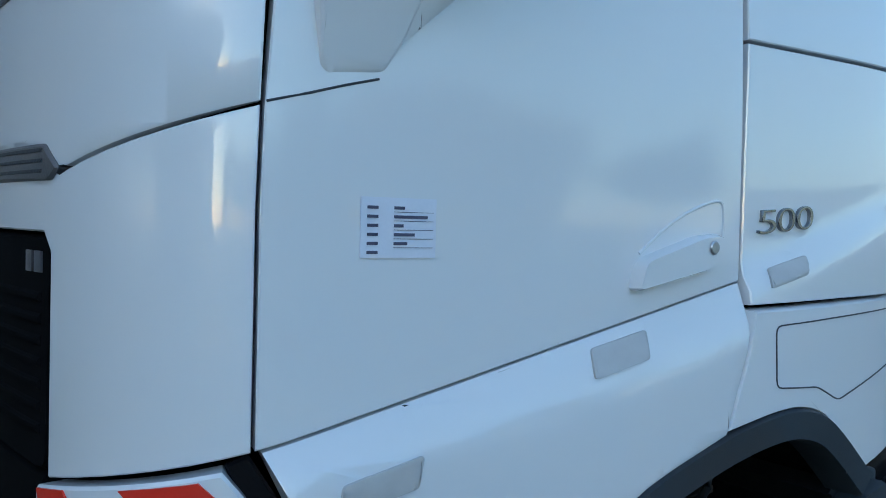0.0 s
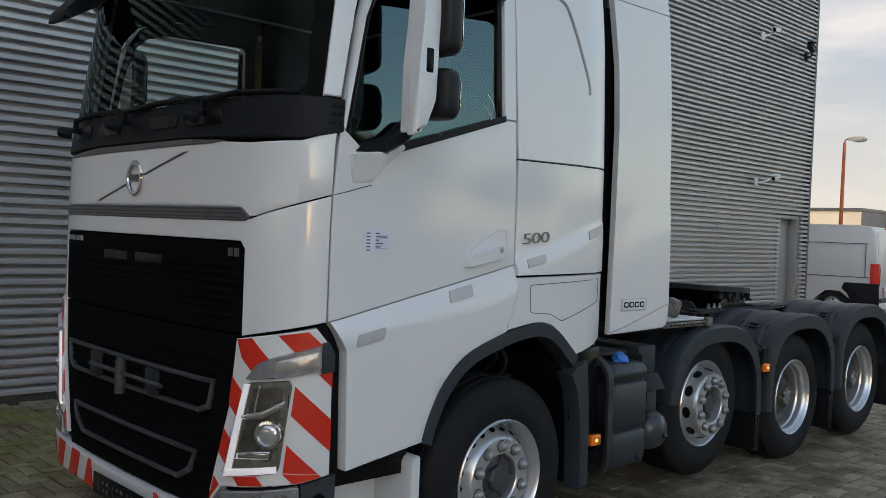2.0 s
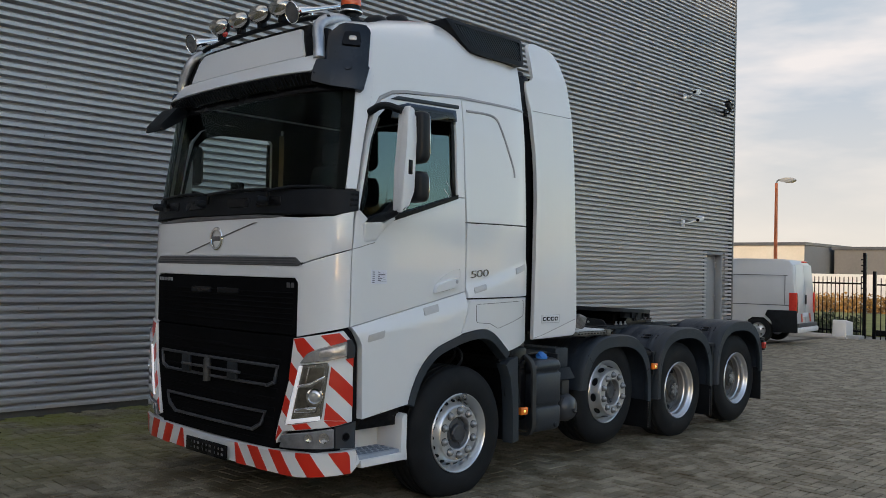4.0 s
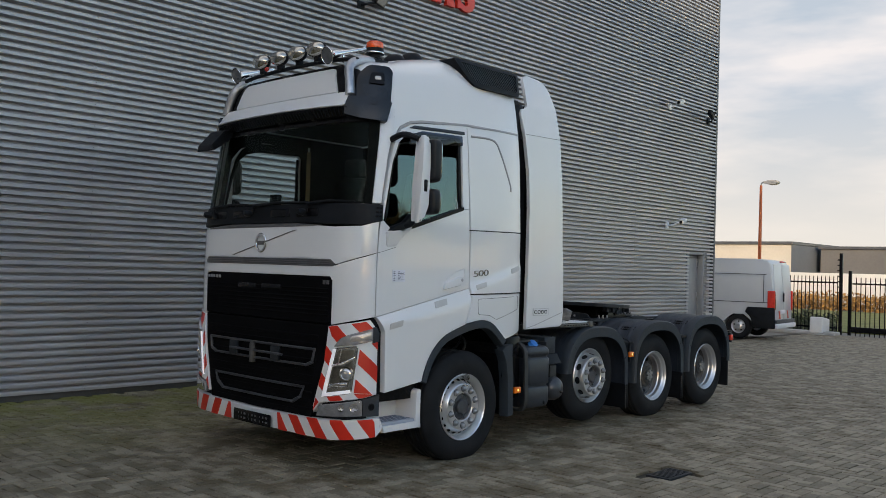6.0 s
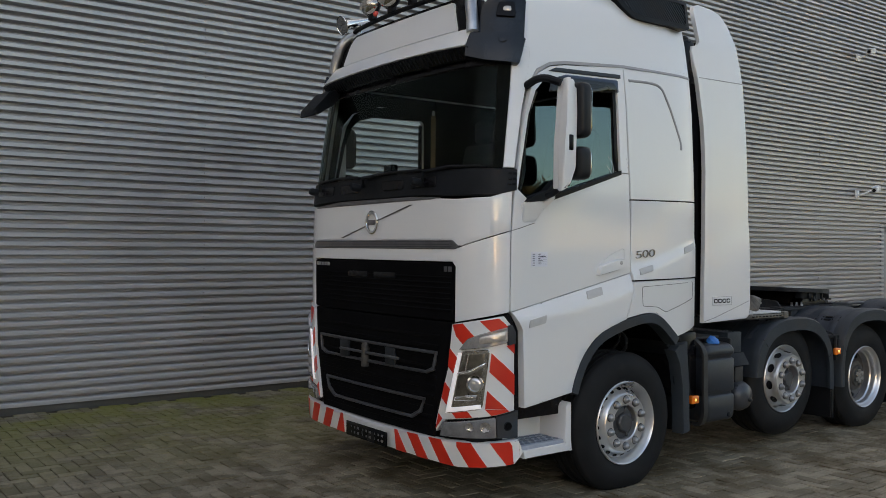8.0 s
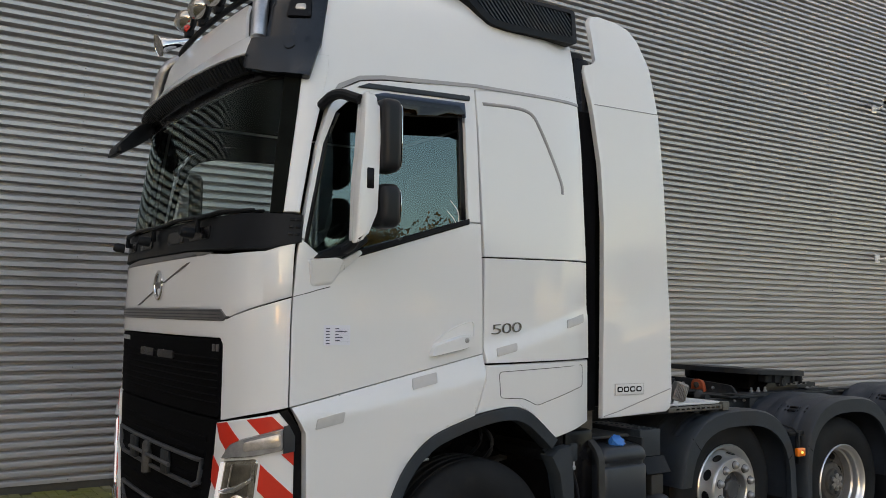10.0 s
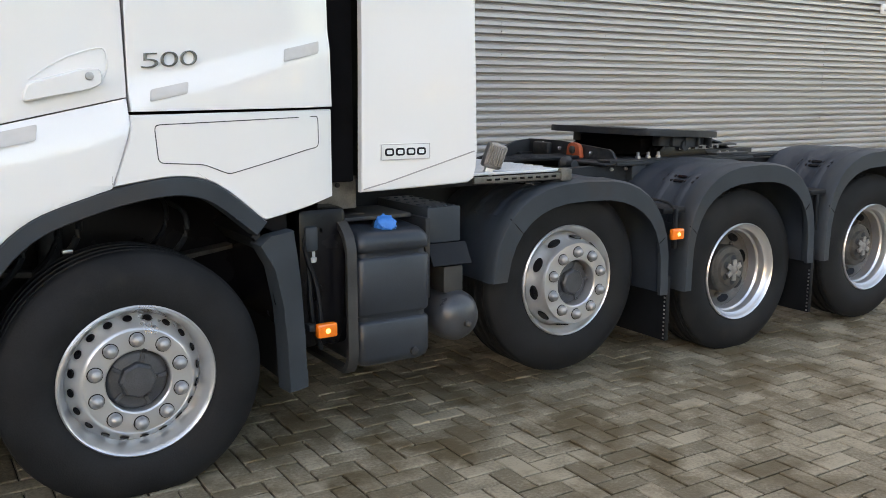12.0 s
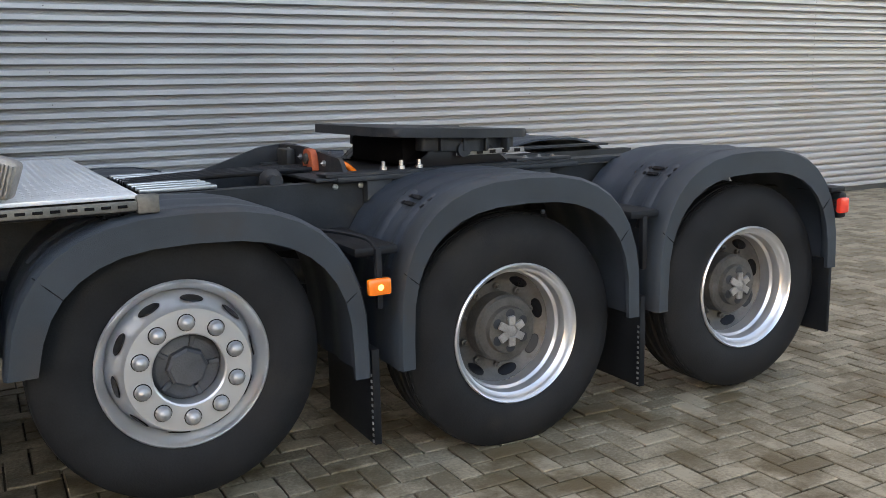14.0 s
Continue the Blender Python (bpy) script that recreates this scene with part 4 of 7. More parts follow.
# -- grille --
grille = panel("grille", rounded([(-0.955, 1.625), (0.955, 1.625), (0.945, 1.24), (-0.945, 1.24)], 0.03), GRILLE, truck, -1, -0.002, 0.05, 0.012)
for k in range(7):
    z = 1.30 + 0.036 * k
    panel("grille_slat", [(-0.92, z), (0.92, z), (0.92, z + 0.017), (-0.92, z + 0.017)], GRILLE, grille, -1, 0.003, 0.012, 0.004, step=1)
for a, b in ((-0.34, -0.05), (0.03, 0.32)):
    panel("radar_slot", rounded([(a, 1.50), (b, 1.50), (b, 1.545), (a, 1.545)], 0.012), BLACK, grille, -1, 0.006, 0.01, 0.003)
for k in range(5):
    s = 0.66 + 0.055 * k
    panel("name_bar", [(s, 1.577), (s + 0.038, 1.577), (s + 0.042, 1.604), (s + 0.004, 1.604)], STEEL, grille, 1, 0.003, 0.006, 0.001, step=1)
for s in (0.855, 0.895):
    panel("model_bar", [(s, 1.565), (s + 0.028, 1.565), (s + 0.028, 1.60), (s, 1.60)], SILVER, grille, -1, 0.003, 0.006, 0.001, step=1)
lowgrille = panel("lower_grille", [(-0.935, 1.235), (0.935, 1.235), (0.90, 0.94), (0.79, 0.56), (0.76, 0.45), (-0.76, 0.45), (-0.79, 0.56), (-0.90, 0.94)], GRILLE, truck, -1, -0.004, 0.05, 0.01)
for k in range(10):
    z = 0.50 + 0.068 * k
    w = 0.74 + 0.14 * (z - 0.5)
    panel("slat", [(-w, z), (w, z), (w, z + 0.03), (-w, z + 0.03)], GRILLE, lowgrille, -1, 0.002, 0.014, 0.006, step=1)


def hoop(name, pts, w, mat, parent, out):
    """A flat frame that follows a closed outline."""
    c = (sum(p[0] for p in pts) / len(pts), sum(p[1] for p in pts) / len(pts))
    n = len(pts)
    for i in range(n):
        a, b = pts[i], pts[(i + 1) % n]
        f = lambda p: (p[0] + (c[0] - p[0]) * w / abs(p[0] - c[0]) if abs(p[0] - c[0]) > w else p[0], p[1] + (c[1] - p[1]) * w / max(abs(p[1] - c[1]), w))
        panel(name, [a, b, f(b), f(a)], mat, parent, -1, out, 0.02, 0.006)


hoop("upper_frame", [(-0.80, 1.03), (0.80, 1.03), (0.775, 0.90), (0.70, 0.872), (-0.70, 0.872), (-0.775, 0.90)], 0.020, HUB, lowgrille, 0.018)
hoop("lower_frame", [(-0.68, 0.705), (0.68, 0.705), (0.64, 0.60), (0.54, 0.548), (-0.54, 0.548), (-0.64, 0.60)], 0.020, HUB, lowgrille, 0.018)
part("winch_bar", piped([(-1.16, -0.40, 0.945), (-1.16, 0.40, 0.945)], 0.011), HUB, lowgrille)
part("tow_pin", turned(((0.0, 0), (0.03, 0.0), (0.03, 0.16), (0.018, 0.18), (0.0, 0.18)), pose(-1.15, 0.05, 0.84), 16), RUSTY, lowgrille)
for y in (-0.28, 0.36):
    part("bracket", boxed(-1.155, -1.13, y - 0.06, y + 0.06, 0.885, 1.01, 0.006), CHASSIS, lowgrille)
plate = part("number_plate", boxed(-1.182, -1.170, -0.29, 0.27, 0.302, 0.408, 0.004), BLACK, truck, "black number plate with pale marks")
for k in range(9):
    for z in (0.328, 0.366):
        part("mark", boxed(-1.1845, -1.1815, -0.25 + k * 0.055, -0.222 + k * 0.055 - 0.012 * ((k * 7) % 3), z, z + 0.017, 0.001, 1), SILVER, plate)

# -- white front panels --
TRIM_LO, TRIM_HI = 1.715, 1.775
bonnet = panel("bonnet", [(-0.95, TRIM_HI + 0.012), (0.95, TRIM_HI + 0.012), (1.0, 1.738), (1.341, 1.839), (1.341, 2.10), (1.20, 2.055), (0.955, 2.045), (0.5, 2.07), (-0.5, 2.07), (-0.955, 2.045), (-1.20, 2.055), (-1.341, 2.10), (-1.341, 1.839), (-1.0, 1.738)], WHITE, truck, -1, 0.0, 0.03, 0.002, edge=0.003)
panel("trim_strip", rounded([(-0.985, TRIM_LO + 0.02), (-0.93, TRIM_HI), (0.93, TRIM_HI), (0.985, TRIM_LO + 0.02), (0.96, TRIM_LO), (-0.96, TRIM_LO)], 0.008), SILVER, truck, -1, 0.006, 0.03, 0.004)
for k in range(3):
    panel("trim_rib", [(-0.93, TRIM_LO + 0.012 + k * 0.017), (0.93, TRIM_LO + 0.012 + k * 0.017), (0.93, TRIM_LO + 0.018 + k * 0.017), (-0.93, TRIM_LO + 0.018 + k * 0.017)], HUB, bonnet, -1, 0.008, 0.004, 0.001, step=1)
panel("front_panel", [(-1.341, 1.31), (-0.957, 1.235), (-0.957, 1.60), (-0.93, 1.632), (0.93, 1.632), (0.957, 1.60), (0.957, 1.235), (1.341, 1.31), (1.341, 1.832), (1.0, 1.731), (0.968, 1.708), (-0.968, 1.708), (-1.0, 1.731), (-1.341, 1.832)], WHITE, truck, -1, 0.0, 0.03, 0.003, edge=0.003)
panel("bonnet_strip", [(-0.955, 2.036), (0.70, 2.050), (0.80, 2.060), (0.5, 2.076), (-0.5, 2.076), (-0.955, 2.048)], SILVER, bonnet, -1, 0.005, 0.01, 0.002, step=1)
panel("diagonal_strip", [(-0.47, 1.795), (-0.43, 1.795), (0.50, 2.02), (0.46, 2.02)], SILVER, bonnet, -1, 0.006, 0.008, 0.002)
badge = part("badge", turned(((0.062, 0.0), (0.085, 0.0), (0.088, 0.012), (0.080, 0.018), (0.066, 0.018), (0.062, 0.010)), pose(-1.125, 0.0, 1.907, 0, -90), 32, True), CHROME, bonnet, "round chrome badge")
part("badge_bar", boxed(-1.138, -1.128, -0.085, 0.085, 1.889, 1.925, 0.004), SILVER, bonnet)
# -- cowl, windscreen, pillars --
cowl = panel("wiper_cowl", [(-1.37, 2.10), (-1.2, 2.062), (-0.5, 2.078), (0.5, 2.078), (1.2, 2.062), (1.37, 2.10), (1.36, 2.235), (1.1, 2.245), (-1.1, 2.245), (-1.36, 2.235)], PLASTIC, truck, -1, 0.012, 0.04, 0.01)
for s in (-0.75, -0.35, 0.25, 0.62):
    panel("cowl_louvre", rounded([(s - 0.14, 2.13), (s + 0.14, 2.13), (s + 0.14, 2.20), (s - 0.14, 2.20)], 0.02), BLACK, cowl, -1, 0.02, 0.01, 0.004)
for s in (1.30, 1.33):
    for z in (2.13, 2.165, 2.20):
        panel("cowl_clip", [(s, z), (s + 0.022, z), (s + 0.022, z + 0.014), (s, z + 0.014)], BLACK, cowl, -1, 0.018, 0.006, 0.002, step=1)
panel("windscreen", [(-1.21, 2.24), (1.21, 2.24), (1.205, 3.09), (-1.205, 3.09)], SCREEN, truck, -1, 0.0, 0.006, 0.0)
for side in (-1, 1):
    panel("screen_band", [(1.195, 2.24), (1.26, 2.24), (1.255, 3.09), (1.20, 3.09), (1.165, 2.98), (1.18, 2.5)], CABIN, truck, side, 0.003, 0.02)
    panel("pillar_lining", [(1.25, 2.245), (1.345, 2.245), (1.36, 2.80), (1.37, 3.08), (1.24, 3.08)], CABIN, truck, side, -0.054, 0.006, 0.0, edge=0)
    panel("pillar", [(1.262, 2.245), (1.341, 2.245), (1.353, 2.60), (1.372, 2.80), (1.39, 2.95), (1.39, 3.06), (1.258, 3.06)], WHITE, truck, side, 0.004, 0.05)
panel("screen_band", [(-1.2, 2.93), (1.2, 2.93), (1.2, 3.10), (-1.2, 3.10)], BLACK, truck, -1, 0.004, 0.02)
for s, tip in ((-0.15, 0.62), (0.62, 1.12), (-0.85, -0.25)):
    w = part("wiper", piped([skin(s, 2.17, -1, 0.03), skin(s + 0.02, 2.235, -1, 0.04), skin((s + tip) / 2, 2.258, -1, 0.03), skin(tip, 2.255, -1, 0.02)], [0.016, 0.014, 0.01, 0.008], 8), PLASTIC, truck)
    part("blade", piped([skin(s - 0.1, 2.246, -1, 0.014), skin((s + tip) / 2, 2.252, -1, 0.014), skin(tip + 0.05, 2.248, -1, 0.014)], 0.008, 6), BLACK, w)
    part("pivot", turned(((0.03, 0), (0.03, 0.05), (0.02, 0.07), (0, 0.07)), look(skin(s, 2.16, -1, 0.05), skin(s, 2.16, -1, -0.5)), 14), PLASTIC, w)

# -- visor, roof --
def visor_out(s, z):
    lip = 0.085 + 0.035 * max(0.0, 1 - (abs(s) / 1.05) ** 2)
    return 0.03 + (lip - 0.03) * min(1.0, max(0.0, (3.19 - z) / 0.14)) if z > 3.04 else lip * (0.25 + 0.75 * max(0.0, z - 2.965) / 0.075)


visor = panel("sun_visor", rounded([(-0.97, 3.045), (0.97, 3.045), (0.995, 3.13), (0.95, 3.19), (-0.95, 3.19), (-0.995, 3.13)], 0.012), WHITE, truck, -1, visor_out, 0.03, 0.006, step=0.03)
panel("visor_louvre", [(-0.99, 2.97), (0.99, 2.97), (0.99, 3.039), (-0.99, 3.039)], BLACK, visor, -1, visor_out, 0.01, 0.004, step=0.04)
for k in range(50):
    c = -0.98 + k * 0.04
    panel("louvre_fin", [(c, 2.98), (c + 0.010, 2.98), (c + 0.018, 3.037), (c + 0.008, 3.037)], PLASTIC, visor, -1, lambda s, z: visor_out(s, z) + 0.005, 0.008, 0.0, step=1, edge=0)
def end_out(s, z):
    return 0.055 + 0.034 * min(1.0, max(0.0, (1.14 - abs(s)) / 0.17))


for side in (-1, 1):
    end = panel("visor_end", rounded([(0.97, 2.975), (1.10, 2.94), (1.22, 2.925), (1.30, 2.915), (1.335, 3.09), (1.28, 3.125), (1.0, 3.135), (0.975, 3.05)], 0.015), SMOKEBLACK, truck, side, end_out, 0.05, 0.010, step=0.04)
    p, q = skin(1.2, 3.08, side, 0.054), skin(1.2, 3.08, side, 0.1)
    part("visor_button", turned(((0.0, -0.008), (0.026, -0.007), (0.03, 0.0)), look(p, p + (q - p)), 18), SMOKEBLACK, end)
    pod = panel("roof_corner", rounded([(1.01, 3.125), (1.34, 3.07), (1.345, 3.38), (1.30, 3.425), (1.12, 3.435), (1.03, 3.35)], 0.035), SMOKEBLACK, truck, side, 0.012, 0.05)
    lamp = panel("position_lamp", rounded([(1.14, 3.255), (1.275, 3.245), (1.265, 3.355), (1.155, 3.355)], 0.02), BLACK, pod, side, 0.026, 0.03, 0.008)
    panel("lens", rounded([(1.19, 3.29), (1.245, 3.287), (1.24, 3.322), (1.193, 3.322)], 0.012), INDLENS, lamp, side, 0.030, 0.01, 0.003)
panel("roof_front", rounded([(-0.82, 3.20), (0.82, 3.20), (0.74, 3.43), (-0.74, 3.43)], 0.03), WHITE, truck, -1, 0.012, 0.05, 0.01)
panel("roof_front_frame", [(-1.06, 3.16), (1.06, 3.16), (1.03, 3.40), (0.8, 3.47), (-0.8, 3.47), (-1.03, 3.40)], BLACK, truck, -1, -0.004, 0.03)
fm = part("front_mirror", prism(rounded([(-1.235, 2.775), (-1.215, 2.835), (-1.08, 2.985), (-0.98, 3.02), (-0.99, 2.93), (-1.04, 2.88), (-1.19, 2.785)], 0.015), "y", 0.74, 0.98, 0.02), PLASTIC, truck, "black drooping front mirror")
part("mirror_arm", piped([(-0.96, 0.9, 3.04), (-1.02, 0.9, 2.99), (-1.08, 0.9, 2.94)], 0.022), PLASTIC, fm)

# roof and upper flank as one shell, its top falling towards the front
def roof_z(x, z):
    return z if z < 3.3 else 3.3 + (z - 3.3) * float(np.interp(x, (-0.45, 0.1, 0.4), (0.70, 1.0, 1.10)))


bm = bmesh.new()
levels = [3.03, 3.12, 3.22, 3.32, 3.40, 3.46, 3.52, 3.57, 3.61, 3.64, 3.665, 3.685]
stations = [s_of_x(v) for v in (1.055, 0.8, 0.5, 0.2, -0.1, -0.4, -0.6, -0.7)] + [1.42, 1.38, 1.345]
ringz = []
for z in levels:
    row = []
    full = [(s, 1) for s in stations] + ([(s, 1) for s in np.linspace(1.3, 0.05, 24)] + [(s, -1) for s in np.linspace(0.05, 1.3, 24)]) + [(s, -1) for s in stations[::-1]]
    for s, sg in full:
        p = skin(s, z, -sg, 0.0 if s > 1.34 else -0.02)
        p[2] = roof_z(p[0], p[2])
        row.append(bm.verts.new(p))
    ringz.append(row)
for a, b in zip(ringz, ringz[1:]):
    for i in range(len(a) - 1):
        bm.faces.new((a[i], a[i + 1], b[i + 1], b[i]))
    bm.faces.new((a[-1], a[0], b[0], b[-1]))
bm.faces.new(ringz[-1])
roof_shell = part("roof_shell", bm, WHITE, truck, angle=40)

def vent_at(side, x, z, out=0.0):
    """A point of the louvred roof vent's upright face."""
    return (x, side * (1.158 - 0.24 * max(0.0, z - 3.43) - 0.05 * max(0.0, 0.5 - x) + out), z)


def vent_plate(name, pts, mat, parent, side, out, deep):
    """A plate standing in the vent's face, its back reaching into the roof."""
    bm = bmesh.new()
    top = [bm.verts.new(vent_at(side, x, z, out)) for x, z in pts]
    low = [bm.verts.new(vent_at(side, x, z, out - deep)) for x, z in pts]
    bm.faces.new(top)
    bm.faces.new(low[::-1])
    for i in range(len(pts)):
        bm.faces.new((top[i], low[i], low[i - 1], top[i - 1]))
    return part(name, bm, mat, parent)


VENT = rounded([(0.15, 3.672), (0.30, 3.50), (0.385, 3.437), (0.50, 3.425), (1.036, 3.432), (1.066, 3.668)], 0.03)
VENT_IN = rounded([(0.225, 3.642), (0.335, 3.525), (0.405, 3.473), (0.50, 3.464), (1.002, 3.470), (1.026, 3.640)], 0.02)
for side in (-1, 1):
    vent = vent_plate("roof_vent", VENT, PLASTIC, roof_shell, side, -0.012, 0.30)
    bm = bmesh.new()
    for o0, o1 in ((VENT, VENT_IN),):
        ov, iv = [bm.verts.new(vent_at(side, x, z, 0.004)) for x, z in o0], [bm.verts.new(vent_at(side, x, z, 0.010)) for x, z in o1]
        ob_, ib_ = [bm.verts.new(vent_at(side, x, z, -0.03)) for x, z in o0], [bm.verts.new(vent_at(side, x, z, -0.012)) for x, z in o1]
        n = len(o0)
        for i in range(n):
            bm.faces.new((ov[i], iv[i], iv[i - 1], ov[i - 1]))
            bm.faces.new((ov[i], ob_[i], ob_[i - 1], ov[i - 1]))
            bm.faces.new((iv[i], ib_[i], ib_[i - 1], iv[i - 1]))
    part("vent_frame", bm, PLASTIC, roof_shell)
    for k in range(27):
        x = 0.245 + k * 0.0305
        bar = [(x, 3.641), (x + 0.011, 3.641), (x + 0.123, 3.468), (x + 0.112, 3.468)]
        bar = clip(clip(clip(bar, lambda p: 1.0 + (p[1] - 3.47) * 0.14 - p[0]), lambda p: p[1] - 3.468), lambda p: (p[0] - 0.225) * 0.76 + (p[1] - 3.642) * 0.65 + 0.004)
        if len(bar) > 2 and area(bar) > 2e-4:
            vent_plate("vent_slat", bar, DARKGREY, roof_shell, side, 0.003, 0.016)
panel("roof_seam", fl([(-0.815, 2.795), (-0.735, 2.918), (-0.61, 2.978), (-0.45, 3.003), (0.215, 3.050), (1.056, 3.064), (1.056, 3.048), (0.215, 3.030), (-0.45, 2.981), (-0.61, 2.954), (-0.718, 2.897), (-0.802, 2.779)]), SEAM, roof_shell, -1, 0.005, 0.01, 0.0, edge=0)

# -- doors --
LOWER = [(-0.848, 1.312), (0.278, 1.552), (0.272, 1.9), (0.255, 2.262), (0.165, 2.262), (-0.5, 2.055), (-0.575, 2.022), (-0.70, 2.027), (-0.812, 2.105), (-0.838, 2.12), (-0.848, 1.83)]
FRAME = [(-0.838, 2.125), (-0.815, 2.60), (-0.785, 2.78), (-0.72, 2.895), (-0.6, 2.955), (-0.45, 2.98), (0.21, 3.03), (0.255, 2.266), (0.165, 2.266), (0.125, 2.87), (0.09, 2.90), (-0.5, 2.885), (-0.655, 2.845), (-0.73, 2.77), (-0.78, 2.60), (-0.812, 2.11)]
LIGHT = [(-0.812, 2.108), (-0.70, 2.029), (-0.575, 2.024), (-0.5, 2.057), (0.168, 2.265), (0.132, 2.66), (0.12, 2.695), (0.085, 2.722), (0.03, 2.730), (-0.30, 2.705), (-0.62, 2.68), (-0.785, 2.66)]
LIGHT_SHUT = LIGHT[:5] + [(0.125, 2.87), (0.09, 2.895), (-0.5, 2.88), (-0.655, 2.84), (-0.73, 2.76), (-0.78, 2.60)]
for side in (-1, 1):
    d = panel("door", fl(LOWER), WHITE, truck, side, 0.0, 0.04, 0.003, edge=0.003)
    panel("window_frame", fl(FRAME), WHITE, d, side, 0.0, 0.05, 0.01)
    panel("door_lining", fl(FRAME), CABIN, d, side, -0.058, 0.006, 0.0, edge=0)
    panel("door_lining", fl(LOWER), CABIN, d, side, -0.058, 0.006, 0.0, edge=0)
    w = panel("window", fl(LIGHT if side < 0 else LIGHT_SHUT), PANE if side < 0 else PANE_CLEAR, d, side, -0.028, 0.004, 0.0, edge=0)
    panel("window_seal", fl([(-0.51, 2.045), (0.172, 2.255), (0.172, 2.285), (-0.51, 2.085)]), BLACK, d, side, 0.008, 0.03, 0.004)
    panel("window_seal", fl([(-0.812, 2.112), (-0.79, 2.095), (-0.752, 2.62), (-0.70, 2.77), (-0.73, 2.77), (-0.778, 2.62)]), BLACK, d, side, -0.012, 0.02, 0.003)
    panel("window_seal", fl([(0.125, 2.28), (0.16, 2.28), (0.12, 2.865), (0.09, 2.865)]), BLACK, d, side, -0.012, 0.02, 0.003)
    if side < 0:
        panel("wind_deflector", rounded(fl([(-0.62, 2.77), (-0.26, 2.80), (0.128, 2.838), (0.122, 2.925), (-0.45, 2.905), (-0.60, 2.86)]), 0.01), SMOKE, d, side, 0.018, 0.004, 0.003)
    panel("rain_gutter", rounded(fl([(-0.62, 2.915), (0.165, 2.945), (0.165, 2.972), (-0.55, 2.945)]), 0.005), DARKGREY, d, side, 0.012, 0.02, 0.003)
    panel("mirror_base", rounded(fl([(-0.785, 2.018), (-0.765, 1.90), (-0.755, 1.888), (-0.652, 1.902), (-0.625, 1.955), (-0.605, 2.024), (-0.645, 2.034)]), 0.012), WHITE, d, side, lambda s, z: 0.002 + 0.27 * max(0.0, z - 1.893) - 0.35 * max(0.0, z - 2.022), 0.06, 0.004, step=0.03)
    panel("mirror_foot", rounded(fl([(-0.628, 1.945), (-0.585, 1.985), (-0.50, 2.062), (-0.52, 2.078), (-0.602, 2.028)]), 0.008), WHITE, d, side, lambda s, z: 0.004 + 0.22 * max(0.0, z - 1.945), 0.04, 0.004, step=0.03)
    panel("mirror_bracket", rounded(fl([(-0.76, 2.026), (-0.61, 2.036), (-0.535, 2.074), (-0.472, 2.125), (-0.515, 2.185), (-0.60, 2.105), (-0.72, 2.062)]), 0.01), PLASTIC, d, side, 0.034, 0.06, 0.008)
    # handle in its dish
    panel("handle_dish", rounded(fl([(-0.03, 1.60), (0.06, 1.665), (0.19, 1.715), (0.20, 1.66), (0.16, 1.625)]), 0.02), WHITE_DULL, d, side, -0.001, 0.004, 0.004, edge=0.012)
    dish = bend([(-0.045, 1.612), (0.03, 1.665), (0.10, 1.70), (0.19, 1.728), (0.215, 1.72), (0.217, 1.655), (0.20, 1.62)], 2)
    part("dish_rim", piped([skin(s_of_x(x), z, side, 0.0005) for x, z in dish], 0.0035, 8), WHITE, d)
    panel("door_handle", rounded(fl([(-0.075, 1.535), (0.15, 1.578), (0.195, 1.60), (0.19, 1.655), (0.12, 1.65), (-0.055, 1.60)]), 0.02), WHITE, d, side, 0.032, 0.05, 0.014)
    p, q = skin(s_of_x(0.148), 1.626, side, 0.033), skin(s_of_x(0.148), 1.626, side, 0.08)
    part("lock", turned(((0.0, -0.004), (0.012, -0.004), (0.015, -0.001)), look(p, p + (q - p)), 16), STEEL, d)


def lower_out(s, z):
    x = float(np.interp(s, ARC, PLAN[:, 0]))
    c, w = 1.312 + (x + 0.848) * 0.213, 0.05 + 0.06 * (x + 0.8)
    return 0.042 * min(1.0, max(0.0, (c - 0.006 - z) / max(w, 0.04)))


def sleeper_out(s, z):
    x = float(np.interp(s, ARC, PLAN[:, 0]))
    c = 1.573 + (x - 0.28) * 0.282
    return 0.03 * min(1.0, max(0.0, (c - z) / 0.05)) * (1 - 0.7 * min(1.0, max(0.0, (x - 0.45) / 0.6)))


def arch_out(s, z):
    x = float(np.interp(s, ARC, PLAN[:, 0]))
    return 0.042 * (1 - 0.9 * min(1.0, max(0.0, (x - 0.45) / 0.6)))


